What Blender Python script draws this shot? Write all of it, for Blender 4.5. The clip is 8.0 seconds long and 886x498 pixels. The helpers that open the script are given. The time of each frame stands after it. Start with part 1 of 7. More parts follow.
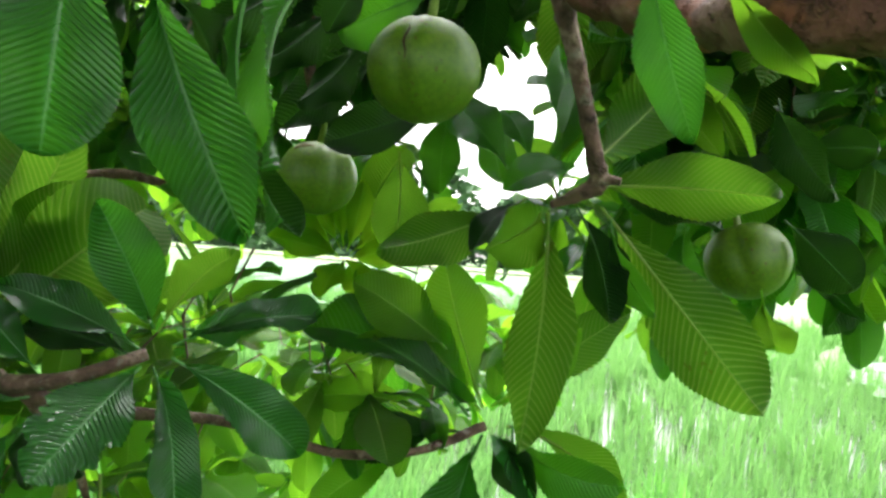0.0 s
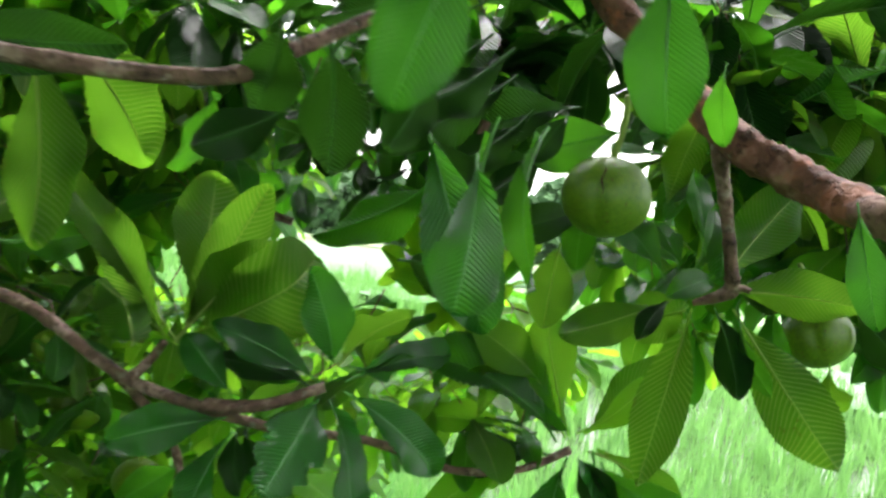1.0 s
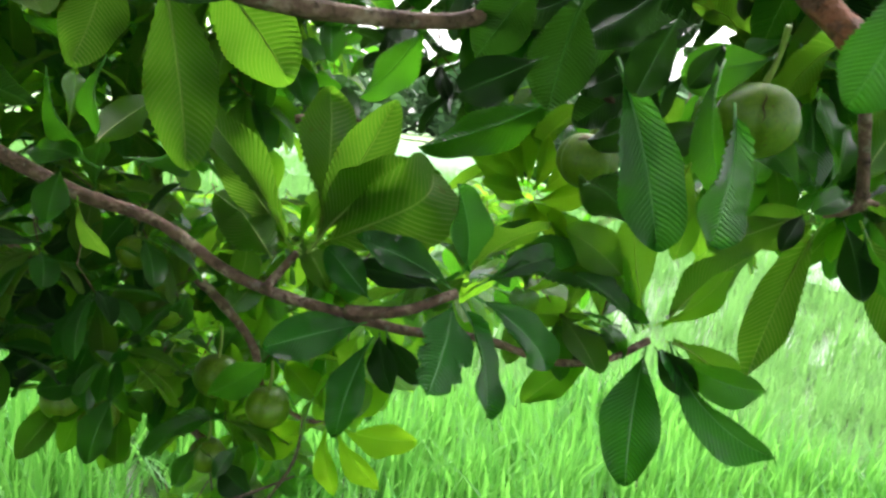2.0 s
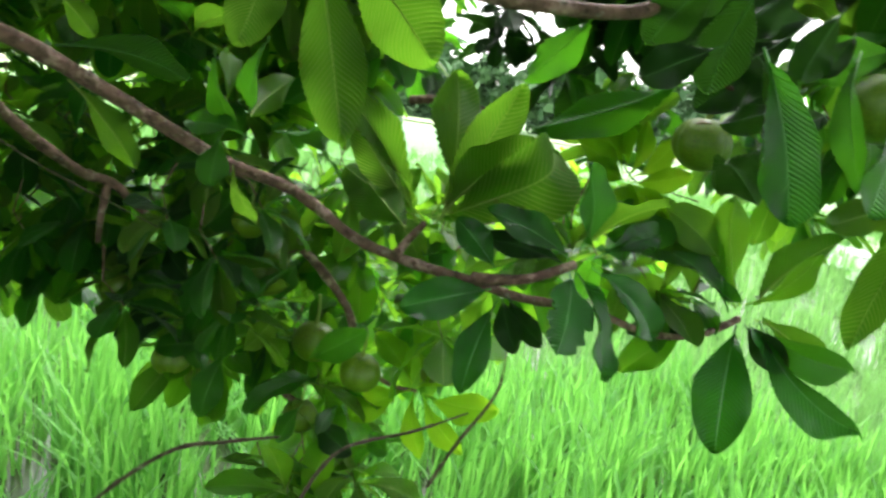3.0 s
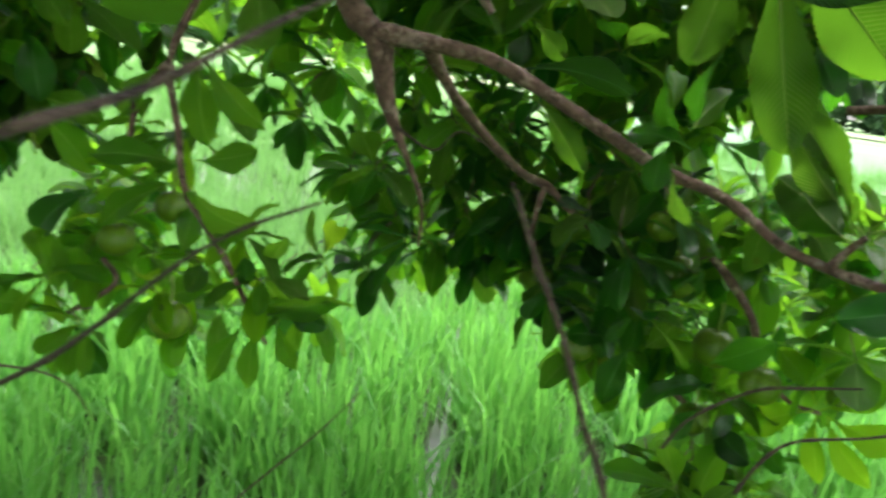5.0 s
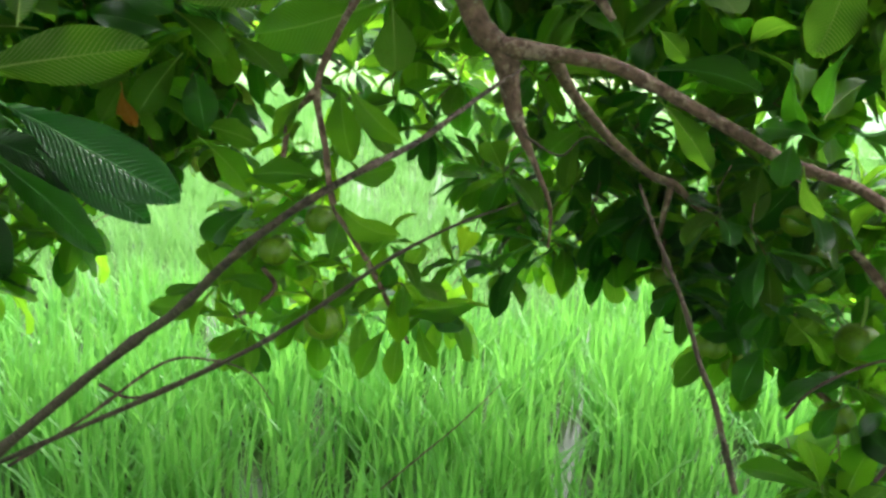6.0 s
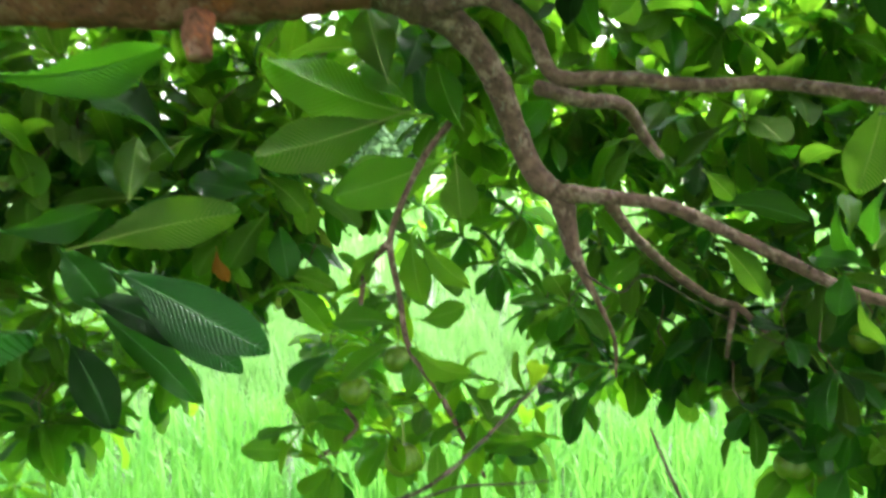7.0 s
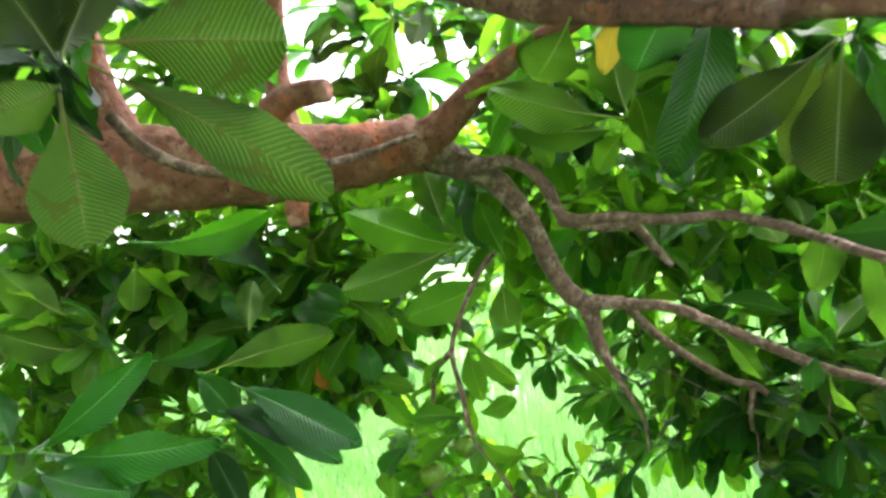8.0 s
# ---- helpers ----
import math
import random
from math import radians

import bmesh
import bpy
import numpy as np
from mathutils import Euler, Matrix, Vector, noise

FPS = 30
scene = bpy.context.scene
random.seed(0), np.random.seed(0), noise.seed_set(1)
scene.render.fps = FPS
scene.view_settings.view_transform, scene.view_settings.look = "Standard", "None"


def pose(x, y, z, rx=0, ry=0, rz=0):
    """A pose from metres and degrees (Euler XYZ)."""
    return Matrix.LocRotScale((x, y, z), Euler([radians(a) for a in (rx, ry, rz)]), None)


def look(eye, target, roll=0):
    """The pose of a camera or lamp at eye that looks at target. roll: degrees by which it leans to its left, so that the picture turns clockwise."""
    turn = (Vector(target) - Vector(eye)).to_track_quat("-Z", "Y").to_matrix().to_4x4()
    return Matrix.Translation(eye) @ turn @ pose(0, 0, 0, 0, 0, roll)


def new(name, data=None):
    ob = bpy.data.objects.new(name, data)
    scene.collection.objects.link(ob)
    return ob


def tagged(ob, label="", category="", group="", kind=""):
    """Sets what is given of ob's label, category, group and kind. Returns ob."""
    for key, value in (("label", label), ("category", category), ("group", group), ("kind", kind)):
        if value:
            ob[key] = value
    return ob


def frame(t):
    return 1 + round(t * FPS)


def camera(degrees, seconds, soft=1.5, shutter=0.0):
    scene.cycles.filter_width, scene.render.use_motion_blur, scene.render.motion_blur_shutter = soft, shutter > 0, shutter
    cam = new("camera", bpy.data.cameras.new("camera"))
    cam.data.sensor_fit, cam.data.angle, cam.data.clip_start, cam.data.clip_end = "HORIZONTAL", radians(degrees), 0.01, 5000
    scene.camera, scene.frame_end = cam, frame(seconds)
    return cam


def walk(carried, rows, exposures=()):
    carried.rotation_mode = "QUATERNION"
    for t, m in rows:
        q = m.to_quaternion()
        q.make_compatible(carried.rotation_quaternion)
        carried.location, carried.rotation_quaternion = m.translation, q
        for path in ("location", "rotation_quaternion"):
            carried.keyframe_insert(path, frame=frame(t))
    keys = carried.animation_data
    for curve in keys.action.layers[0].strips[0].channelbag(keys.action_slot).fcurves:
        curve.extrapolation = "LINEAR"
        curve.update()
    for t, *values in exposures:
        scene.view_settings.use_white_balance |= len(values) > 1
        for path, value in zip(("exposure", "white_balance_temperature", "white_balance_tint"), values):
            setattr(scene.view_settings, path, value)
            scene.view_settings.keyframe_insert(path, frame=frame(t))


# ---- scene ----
# Camera
cam = camera(59.5, 8.0, soft=2.7, shutter=0.33)
PATH = [
    (0, (0.000, 0.000, 2.000), (-0.000, 2.000, 2.013), 4.7),
    (0.2, (-0.034, -0.006, 2.008), (-0.000, 1.994, 2.040), 5.1),
    (0.5, (-0.092, -0.032, 2.026), (-0.006, 1.966, 2.064), 7.5),
    (1, (-0.256, -0.217, 2.094), (-0.200, 1.782, 2.074), 8.0),
    (1.2, (-0.307, -0.275, 2.118), (-0.278, 1.720, 1.978), 6.0),
    (2.3, (-0.612, -0.279, 2.104), (-0.354, 1.678, 1.778), 9.1),
    (2.5, (-0.642, -0.300, 2.083), (-0.391, 1.654, 1.737), 10.6),
    (3, (-0.712, -0.379, 2.079), (-0.591, 1.587, 1.729), 8.9),
    (3.4, (-0.762, -0.382, 2.071), (-0.779, 1.600, 1.802), 13.9),
    (3.5, (-0.760, -0.385, 2.058), (-0.805, 1.596, 1.786), 13.8),
    (4, (-0.756, -0.386, 2.054), (-0.931, 1.576, 1.705), 13.2),
    (4.5, (-0.761, -0.443, 2.060), (-1.129, 1.480, 1.651), 11.0),
    (5, (-0.824, -0.543, 2.072), (-1.582, 1.250, 1.610), 7.8),
    (5.2, (-0.828, -0.568, 2.075), (-1.680, 1.178, 1.602), 7.0),
    (6.3, (-0.784, -0.643, 2.101), (-1.879, 0.966, 1.640), 2.4),
    (6.5, (-0.782, -0.648, 2.121), (-1.918, 0.940, 1.685), 1.5),
    (7, (-0.733, -0.715, 2.186), (-1.957, 0.853, 1.972), 0.0),
    (7.5, (-0.590, -0.836, 2.283), (-1.944, 0.634, 2.197), -3.4),
    (8, (-0.348, -1.024, 2.294), (-1.735, 0.417, 2.311), -4.4),
]
walk(cam, [(t, look(eye, target, roll)) for t, eye, target, roll in PATH], exposures=[(0, 2.55), (3.5, 2.6), (5, 2.4), (6.5, 2.96), (8, 3.36)])

# World and sun: a bright overcast day, with a broad soft sun high behind the tree
SUN_UP, SUN_TURN = radians(58), radians(25)
world = bpy.data.worlds.new("overcast_sky")
scene.world = world
world.use_nodes = True
wn, wl = world.node_tree.nodes, world.node_tree.links
wn.clear()
sky = wn.new("ShaderNodeTexSky")
sky.sky_type, sky.sun_disc, sky.sun_elevation, sky.sun_rotation = "NISHITA", False, SUN_UP, SUN_TURN
sky.air_density, sky.dust_density = 1.0, 4.0
pale = wn.new("ShaderNodeHueSaturation")
pale.inputs["Saturation"].default_value = 0.15
back = wn.new("ShaderNodeBackground")
back.inputs["Strength"].default_value = 0.15
wout = wn.new("ShaderNodeOutputWorld")
wl.new(sky.outputs["Color"], pale.inputs["Color"])
wl.new(pale.outputs["Color"], back.inputs["Color"])
wl.new(back.outputs["Background"], wout.inputs["Surface"])
sun = new("sun", bpy.data.lights.new("sun", "SUN"))
sun.data.energy, sun.data.angle, sun.data.color = 0.8, radians(60), (1.0, 0.97, 0.92)
sun_from = Vector((math.sin(SUN_TURN) * math.cos(SUN_UP), math.cos(SUN_TURN) * math.cos(SUN_UP), math.sin(SUN_UP)))
sun.matrix_world = look(sun_from * 40, (0, 0, 0))


# Materials
class Mat:
    """A node material with short calls."""

    def __init__(self, name):
        self.m = bpy.data.materials.new(name)
        self.m.use_nodes = True
        self.n, self.l = self.m.node_tree.nodes, self.m.node_tree.links
        self.n.clear()
        self.out = self.add("ShaderNodeOutputMaterial")

    def add(self, kind, **sockets):
        node = self.n.new(kind)
        for key, value in sockets.items():
            self.put(node, key.replace("_", " "), value)
        return node

    def put(self, node, key, value):
        if isinstance(value, bpy.types.NodeSocket):
            self.l.new(value, node.inputs[key])
        else:
            node.inputs[key].default_value = value

    def noise(self, scale, detail=3.0, coords=None, rough=0.55):
        node = self.add("ShaderNodeTexNoise", Scale=scale, Detail=detail, Roughness=rough)
        if coords is not None:
            self.l.new(coords, node.inputs["Vector"])
        return node.outputs["Fac"]

    def ramp(self, fac, *stops):
        node = self.add("ShaderNodeValToRGB", Fac=fac)
        els = node.color_ramp.elements
        while len(els) < len(stops):
            els.new(0.5)
        for el, (at, colour) in zip(els, stops):
            el.position, el.color = at, (*colour, 1)
        return node.outputs["Color"]

    def math(self, op, a, b=0.0):
        node = self.n.new("ShaderNodeMath")
        node.operation = op
        for i, v in enumerate((a, b)):
            if isinstance(v, bpy.types.NodeSocket):
                self.l.new(v, node.inputs[i])
            else:
                node.inputs[i].default_value = v
        return node.outputs[0]

    def mix(self, fac, a, b, blend="MIX"):
        node = self.n.new("ShaderNodeMix")
        node.data_type, node.blend_type = "RGBA", blend
        for i, v in ((0, fac), (6, a), (7, b)):
            if isinstance(v, bpy.types.NodeSocket):
                self.l.new(v, node.inputs[i])
            else:
                node.inputs[i].default_value = (*v, 1) if isinstance(v, tuple) else v
        return node.outputs[2]

    def bump(self, height, strength=0.3, distance=0.01):
        return self.add("ShaderNodeBump", Height=height, Strength=strength, Distance=distance).outputs["Normal"]

    def end(self, shader):
        self.l.new(shader, self.out.inputs["Surface"])
        return self.m


def leaf_material(name, dark, light, shine, vein, gloss, rough, spots=0.0, thin=0.42, veined=0.9, rib=None):
    """A leaf blade: UV x runs across (-1 to 1 on 0 to 1), y along the midrib; light shines through it."""
    m = Mat(name)
    uv = m.add("ShaderNodeUVMap").outputs["UV"]
    sep = m.add("ShaderNodeSeparateXYZ", Vector=uv)
    across = m.math("ABSOLUTE", m.math("SUBTRACT", m.math("MULTIPLY", sep.outputs["X"], 2.0), 1.0))
    along = sep.outputs["Y"]
    rnd = m.add("ShaderNodeObjectInfo").outputs["Random"]
    island = m.add("ShaderNodeNewGeometry").outputs["Random Per Island"]
    own = m.math("FRACT", m.math("ADD", rnd, island))
    place = m.add("ShaderNodeTexCoord").outputs["Object"]
    blotch = m.noise(7.0, 4.0, place)
    tone = m.math("ADD", m.math("MULTIPLY", own, 0.65), m.math("MULTIPLY", blotch, 0.35))
    col = m.ramp(tone, (0.15, dark), (0.85, light))
    # side veins: the rows of the blade run along them
    rows = m.math("FRACT", m.math("MULTIPLY", along, 26.0))
    # darker between the ribs: the furrows' shade put into the colour
    band = m.math("MULTIPLY", m.math("ABSOLUTE", m.math("SUBTRACT", rows, 0.5)), 2.0)
    ribbed = m.math("ADD", m.math("MULTIPLY", own, 0.4), 0.2)
    col = m.mix(m.math("MULTIPLY", band, ribbed), col, m.mix(1.0, col, (0.34, 0.42, 0.38), "MULTIPLY"))
    near_vein = m.math("LESS_THAN", m.math("ABSOLUTE", m.math("SUBTRACT", rows, 0.5)), 0.11)
    col = m.mix(m.math("MULTIPLY", near_vein, m.math("MULTIPLY", ribbed, veined)), col, vein)
    midrib = m.math("LESS_THAN", across, 0.024)
    col = m.mix(m.math("MULTIPLY", midrib, 0.85), col, rib or vein)
    fine = m.noise(60.0, 2.0, place)
    if spots:
        marks = m.math("GREATER_THAN", m.noise(9.0, 2.0, place, 0.4), 1.0 - spots)
        col = m.mix(m.math("MULTIPLY", marks, 0.8), col, (0.09, 0.05, 0.015))
    ribs = m.math("ABSOLUTE", m.math("SUBTRACT", rows, 0.5))
    edge_fade = m.math("MINIMUM", m.math("MULTIPLY", across, 6.0), 1.0)
    relief = m.math("ADD", m.math("MULTIPLY", fine, 0.10), m.math("MULTIPLY", ribs, edge_fade))
    normal = m.bump(relief, 1.0, 0.011)
    face = m.add("ShaderNodeBsdfPrincipled", Base_Color=col, Roughness=rough, Normal=normal)
    face.inputs["Specular IOR Level"].default_value = gloss
    glow = m.mix(0.6, col, shine, "MULTIPLY")
    glow = m.mix(m.math("MULTIPLY", near_vein, 0.2), m.mix(0.75, col, shine), glow)
    lit = m.add("ShaderNodeBsdfTranslucent", Color=glow)
    both = m.add("ShaderNodeMixShader", Fac=thin)
    m.l.new(face.outputs[0], both.inputs[1])
    m.l.new(lit.outputs[0], both.inputs[2])
    return m.end(both.outputs[0])


LEAF_TOP = leaf_material("leaf_upper_side", (0.009, 0.066, 0.008), (0.042, 0.20, 0.016), (0.12, 0.46, 0.012), (0.13, 0.34, 0.08), 0.75, 0.30, 0.0, 0.42, 0.35)
LEAF_UNDER = leaf_material("leaf_underside", (0.042, 0.130, 0.014), (0.102, 0.24, 0.026), (0.20, 0.50, 0.018), (0.36, 0.45, 0.12), 0.3, 0.48, 0.30, 0.5, 1.4)
# young leaf colour, used too as a lightened copy where light falls
LEAF_LIT_YOUNG = leaf_material("lit_young_leaf", (0.052, 0.21, 0.011), (0.125, 0.34, 0.020), (0.34, 0.74, 0.028), (0.34, 0.5, 0.10), 0.45, 0.40, 0.0, 0.55, 0.6)
# darkened leaf copy: the inner crown's shade is put into its colour
LEAF_DARK = leaf_material("shaded_leaf", (0.007, 0.038, 0.008), (0.017, 0.072, 0.011), (0.05, 0.19, 0.010), (0.05, 0.14, 0.035), 0.36, 0.32, 0.0, 0.2, 0.4)
LEAF_SHOOT = leaf_material("fresh_shoot_leaf", (0.10, 0.30, 0.010), (0.18, 0.42, 0.016), (0.50, 0.86, 0.03), (0.40, 0.55, 0.10), 0.35, 0.42, 0.0, 0.65, 0.5)
LEAF_GLOSS = leaf_material("glossy_leaf", (0.012, 0.105, 0.016), (0.034, 0.215, 0.028), (0.10, 0.42, 0.016), (0.14, 0.36, 0.10), 0.85, 0.27, 0.0, 0.28, 0.4)
LEAF_WORN = leaf_material("worn_underside", (0.042, 0.105, 0.018), (0.085, 0.185, 0.028), (0.16, 0.37, 0.025), (0.40, 0.43, 0.15), 0.3, 0.48, 0.36, 0.40, 1.9, (0.17, 0.13, 0.045))
# olive underside, darkened in its colour for the shade overhead
LEAF_OLIVE = leaf_material("shaded_olive_underside", (0.020, 0.046, 0.008), (0.042, 0.085, 0.014), (0.09, 0.17, 0.010), (0.15, 0.18, 0.06), 0.3, 0.5, 0.2, 0.32, 1.4)
LEAF_ORANGE = leaf_material("withered_orange_leaf", (0.35, 0.12, 0.02), (0.5, 0.2, 0.03), (0.6, 0.25, 0.03), (0.5, 0.3, 0.1), 0.2, 0.6)
LEAF_YELLOW = leaf_material("yellowing_leaf", (0.16, 0.15, 0.02), (0.30, 0.24, 0.03), (0.5, 0.4, 0.03), (0.4, 0.34, 0.1), 0.25, 0.5, 0.3)
LEAVES = {"t": LEAF_TOP, "u": LEAF_UNDER, "y": LEAF_LIT_YOUNG, "d": LEAF_DARK, "g": LEAF_GLOSS, "w": LEAF_WORN, "o": LEAF_ORANGE, "l": LEAF_YELLOW, "s": LEAF_SHOOT, "k": LEAF_OLIVE}


def bark_material(name, dark, light, patch, scale=1.0, amount=0.45, pale=0.66, raw=None):
    """Bark with flakes, pale lichen spots and fine cracks; raw is the colour where a flake has just come off."""
    m = Mat(name)
    place = m.add("ShaderNodeTexCoord").outputs["Object"]
    col = m.ramp(m.noise(26.0 * scale, 5.0, place), (0.3, dark), (0.7, light))
    flakes = m.noise(13.0 * scale, 3.0, place, 0.7)
    col = m.mix(m.ramp(flakes, (amount + 0.06, (0, 0, 0)), (amount + 0.16, (0.85, 0.85, 0.85))), col, patch)
    if raw:
        fresh = m.noise(9.0 * scale, 4.0, place, 0.65)
        col = m.mix(m.ramp(fresh, (0.58, (0, 0, 0)), (0.62, (0.8, 0.8, 0.8))), col, raw)
    pale_spots = m.noise(34.0 * scale, 2.0, place)
    col = m.mix(m.ramp(pale_spots, (pale, (0, 0, 0)), (pale + 0.06, (0.45, 0.45, 0.45))), col, (0.30, 0.28, 0.24))
    cracks = m.ramp(m.noise(48.0 * scale, 4.0, place, 0.75), (0.34, (0, 0, 0)), (0.46, (1, 1, 1)))
    col = m.mix(cracks, m.mix(1.0, col, (0.4, 0.36, 0.33), "MULTIPLY"), col)
    height = m.math("ADD", m.math("MULTIPLY", flakes, 0.8), m.math("ADD", m.math("MULTIPLY", cracks, 0.5), m.noise(70.0 * scale, 5.0, place)))
    face = m.add("ShaderNodeBsdfPrincipled", Base_Color=col, Roughness=0.82, Normal=m.bump(height, 0.9, 0.008))
    return m.end(face.outputs[0])


BARK_RED = bark_material("flaking_red_bark", (0.17, 0.055, 0.035), (0.30, 0.115, 0.075), (0.36, 0.19, 0.145), 0.8, 0.47, 0.70, (0.40, 0.11, 0.045))
BARK = bark_material("grey_brown_bark", (0.085, 0.045, 0.034), (0.23, 0.130, 0.098), (0.34, 0.235, 0.195), 1.6, 0.48, 0.62)
BARK_OLD = bark_material("mottled_old_bark", (0.10, 0.038, 0.026), (0.22, 0.088, 0.060), (0.28, 0.155, 0.118), 1.1, 0.48, 0.68, (0.30, 0.10, 0.05))
TWIG = bark_material("dry_twig_bark", (0.05, 0.032, 0.022), (0.13, 0.085, 0.06), (0.17, 0.125, 0.09), 4.0, 0.55)


def fruit_material():
    m = Mat("green_fruit_skin")
    place = m.add("ShaderNodeTexCoord").outputs["Object"]
    col = m.ramp(m.noise(16.0, 4.0, place), (0.3, (0.072, 0.155, 0.006)), (0.72, (0.135, 0.23, 0.010)))
    col = m.mix(m.ramp(m.noise(22.0, 2.0, place, 0.4), (0.66, (0, 0, 0)), (0.70, (0.7, 0.7, 0.7))), col, (0.10, 0.06, 0.02))
    face = m.add("ShaderNodeBsdfPrincipled", Base_Color=col, Roughness=0.42, Normal=m.bump(m.noise(120.0, 3.0, place), 0.15, 0.002))
    face.inputs["Subsurface Weight"].default_value = 0.15
    face.inputs["Subsurface Radius"].default_value = (0.01, 0.012, 0.004)
    return m.end(face.outputs[0])


FRUIT = fruit_material()
m_ = Mat("green_stalk")
STALK = m_.end(m_.add("ShaderNodeBsdfPrincipled", Base_Color=m_.ramp(m_.noise(40.0), (0.3, (0.12, 0.2, 0.03)), (0.7, (0.26, 0.34, 0.07))), Roughness=0.5).outputs[0])
m_ = Mat("brown_scar")
SCAR = m_.end(m_.add("ShaderNodeBsdfPrincipled", Base_Color=m_.ramp(m_.noise(70.0, 5.0), (0.35, (0.07, 0.045, 0.012)), (0.65, (0.15, 0.16, 0.02))), Roughness=0.7).outputs[0])
m_ = Mat("brown_crack")
CRACK = m_.end(m_.add("ShaderNodeBsdfPrincipled", Base_Color=m_.ramp(m_.noise(90.0), (0.3, (0.03, 0.018, 0.008)), (0.7, (0.09, 0.05, 0.02))), Roughness=0.8).outputs[0])


def grass_material(name, low, high, shine):
    m = Mat(name)
    place = m.add("ShaderNodeTexCoord").outputs["Object"]
    own = m.add("ShaderNodeNewGeometry").outputs["Random Per Island"]
    tone = m.math("ADD", m.math("MULTIPLY", own, 0.55), m.math("MULTIPLY", m.noise(0.35, 4.0, place), 0.45))
    col = m.ramp(tone, (0.2, low), (0.8, high))
    face = m.add("ShaderNodeBsdfPrincipled", Base_Color=col, Roughness=0.42)
    face.inputs["Specular IOR Level"].default_value = 0.35
    lit = m.add("ShaderNodeBsdfTranslucent", Color=shine)
    both = m.add("ShaderNodeMixShader", Fac=0.4)
    m.l.new(face.outputs[0], both.inputs[1])
    m.l.new(lit.outputs[0], both.inputs[2])
    return m.end(both.outputs[0])


GRASS = grass_material("rice_blades", (0.031, 0.16, 0.027), (0.125, 0.355, 0.062), (0.20, 0.535, 0.082, 1))
# same rice, with the open field's glare put into its colour
PALE_GRASS = grass_material("glare_pale_rice_blades", (0.070, 0.20, 0.045), (0.145, 0.335, 0.088), (0.215, 0.46, 0.115, 1))


def ground_material():
    """Rice far off, paler with the distance, flooded plots and dry bunds among it."""
    m = Mat("rice_field")
    place = m.add("ShaderNodeTexCoord").outputs["Object"]
    sep = m.add("ShaderNodeSeparateXYZ", Vector=place)
    rice = m.ramp(m.noise(3.5, 6.0, place), (0.3, (0.075, 0.19, 0.04)), (0.7, (0.14, 0.28, 0.085)))
    plots = m.noise(0.035, 2.0, place)
    rice = m.mix(m.ramp(plots, (0.42, (0, 0, 0)), (0.62, (0.8, 0.8, 0.8))), rice, (0.19, 0.29, 0.125))
    face = m.add("ShaderNodeBsdfPrincipled", Base_Color=rice, Roughness=0.8, Normal=m.bump(m.noise(9.0, 5.0, place), 0.6, 0.15))
    return m.end(face.outputs[0])


GROUND = ground_material()
m_ = Mat("wet_mud")
MUD = m_.end(m_.add("ShaderNodeBsdfPrincipled", Base_Color=m_.ramp(m_.noise(2.0, 5.0), (0.3, (0.02, 0.035, 0.012)), (0.7, (0.04, 0.06, 0.02))), Roughness=0.22, Normal=m_.bump(m_.noise(14.0, 3.0), 0.1, 0.02)).outputs[0])
# rough and pale: the sky's reflection is put into the base colour
m_ = Mat("flooded_plot")
WATER = m_.end(m_.add("ShaderNodeBsdfPrincipled", Base_Color=m_.ramp(m_.noise(0.6, 4.0), (0.35, (0.10, 0.22, 0.09)), (0.65, (0.19, 0.29, 0.19))), Roughness=0.85, Specular_IOR_Level=0.12, Normal=m_.bump(m_.noise(5.0, 3.0), 0.15, 0.02)).outputs[0])
# pale plot: the sky's sheen on water put into its colour
m_ = Mat("wet_marsh")
MARSH = m_.end(m_.add("ShaderNodeBsdfPrincipled", Base_Color=m_.ramp(m_.noise(0.9, 5.0), (0.35, (0.09, 0.20, 0.08)), (0.65, (0.19, 0.27, 0.19))), Roughness=0.7, Specular_IOR_Level=0.10, Normal=m_.bump(m_.noise(5.0, 3.0), 0.2, 0.03)).outputs[0])
m_ = Mat("dry_straw_bund")
STRAW = m_.end(m_.add("ShaderNodeBsdfPrincipled", Base_Color=m_.ramp(m_.noise(1.2, 5.0), (0.3, (0.16, 0.22, 0.08)), (0.7, (0.3, 0.32, 0.18))), Roughness=0.9).outputs[0])


def far_leaf_material():
    m = Mat("distant_foliage")
    place = m.add("ShaderNodeTexCoord").outputs["Object"]
    own = m.add("ShaderNodeNewGeometry").outputs["Random Per Island"]
    tone = m.math("ADD", m.math("MULTIPLY", own, 0.5), m.math("MULTIPLY", m.noise(0.8, 5.0, place), 0.5))
    col = m.ramp(tone, (0.2, (0.05, 0.12, 0.05)), (0.8, (0.13, 0.24, 0.10)))
    return m.end(m.add("ShaderNodeBsdfPrincipled", Base_Color=col, Roughness=0.9).outputs[0])


FAR_LEAF = far_leaf_material()


# Builders
def mesh_of(name, verts, faces, material, uvs=None, smooth=True):
    me = bpy.data.meshes.new(name)
    me.from_pydata(verts, [], faces)
    if uvs is not None:
        layer = me.uv_layers.new(name="uv")
        flat = np.array([uvs[v] for f in faces for v in f], dtype=np.float32).ravel()
        layer.data.foreach_set("uv", flat)
    if material:
        me.materials.append(material)
    me.polygons.foreach_set("use_smooth", [smooth] * len(me.polygons))
    return me


def part(name, me, parent, label="", m=None):
    """One mesh object under a thing or under a part."""
    ob = new(name, me)
    ob.parent = parent
    if m is not None:
        ob.matrix_basis = m
    if label:
        ob["label"] = label
    return ob


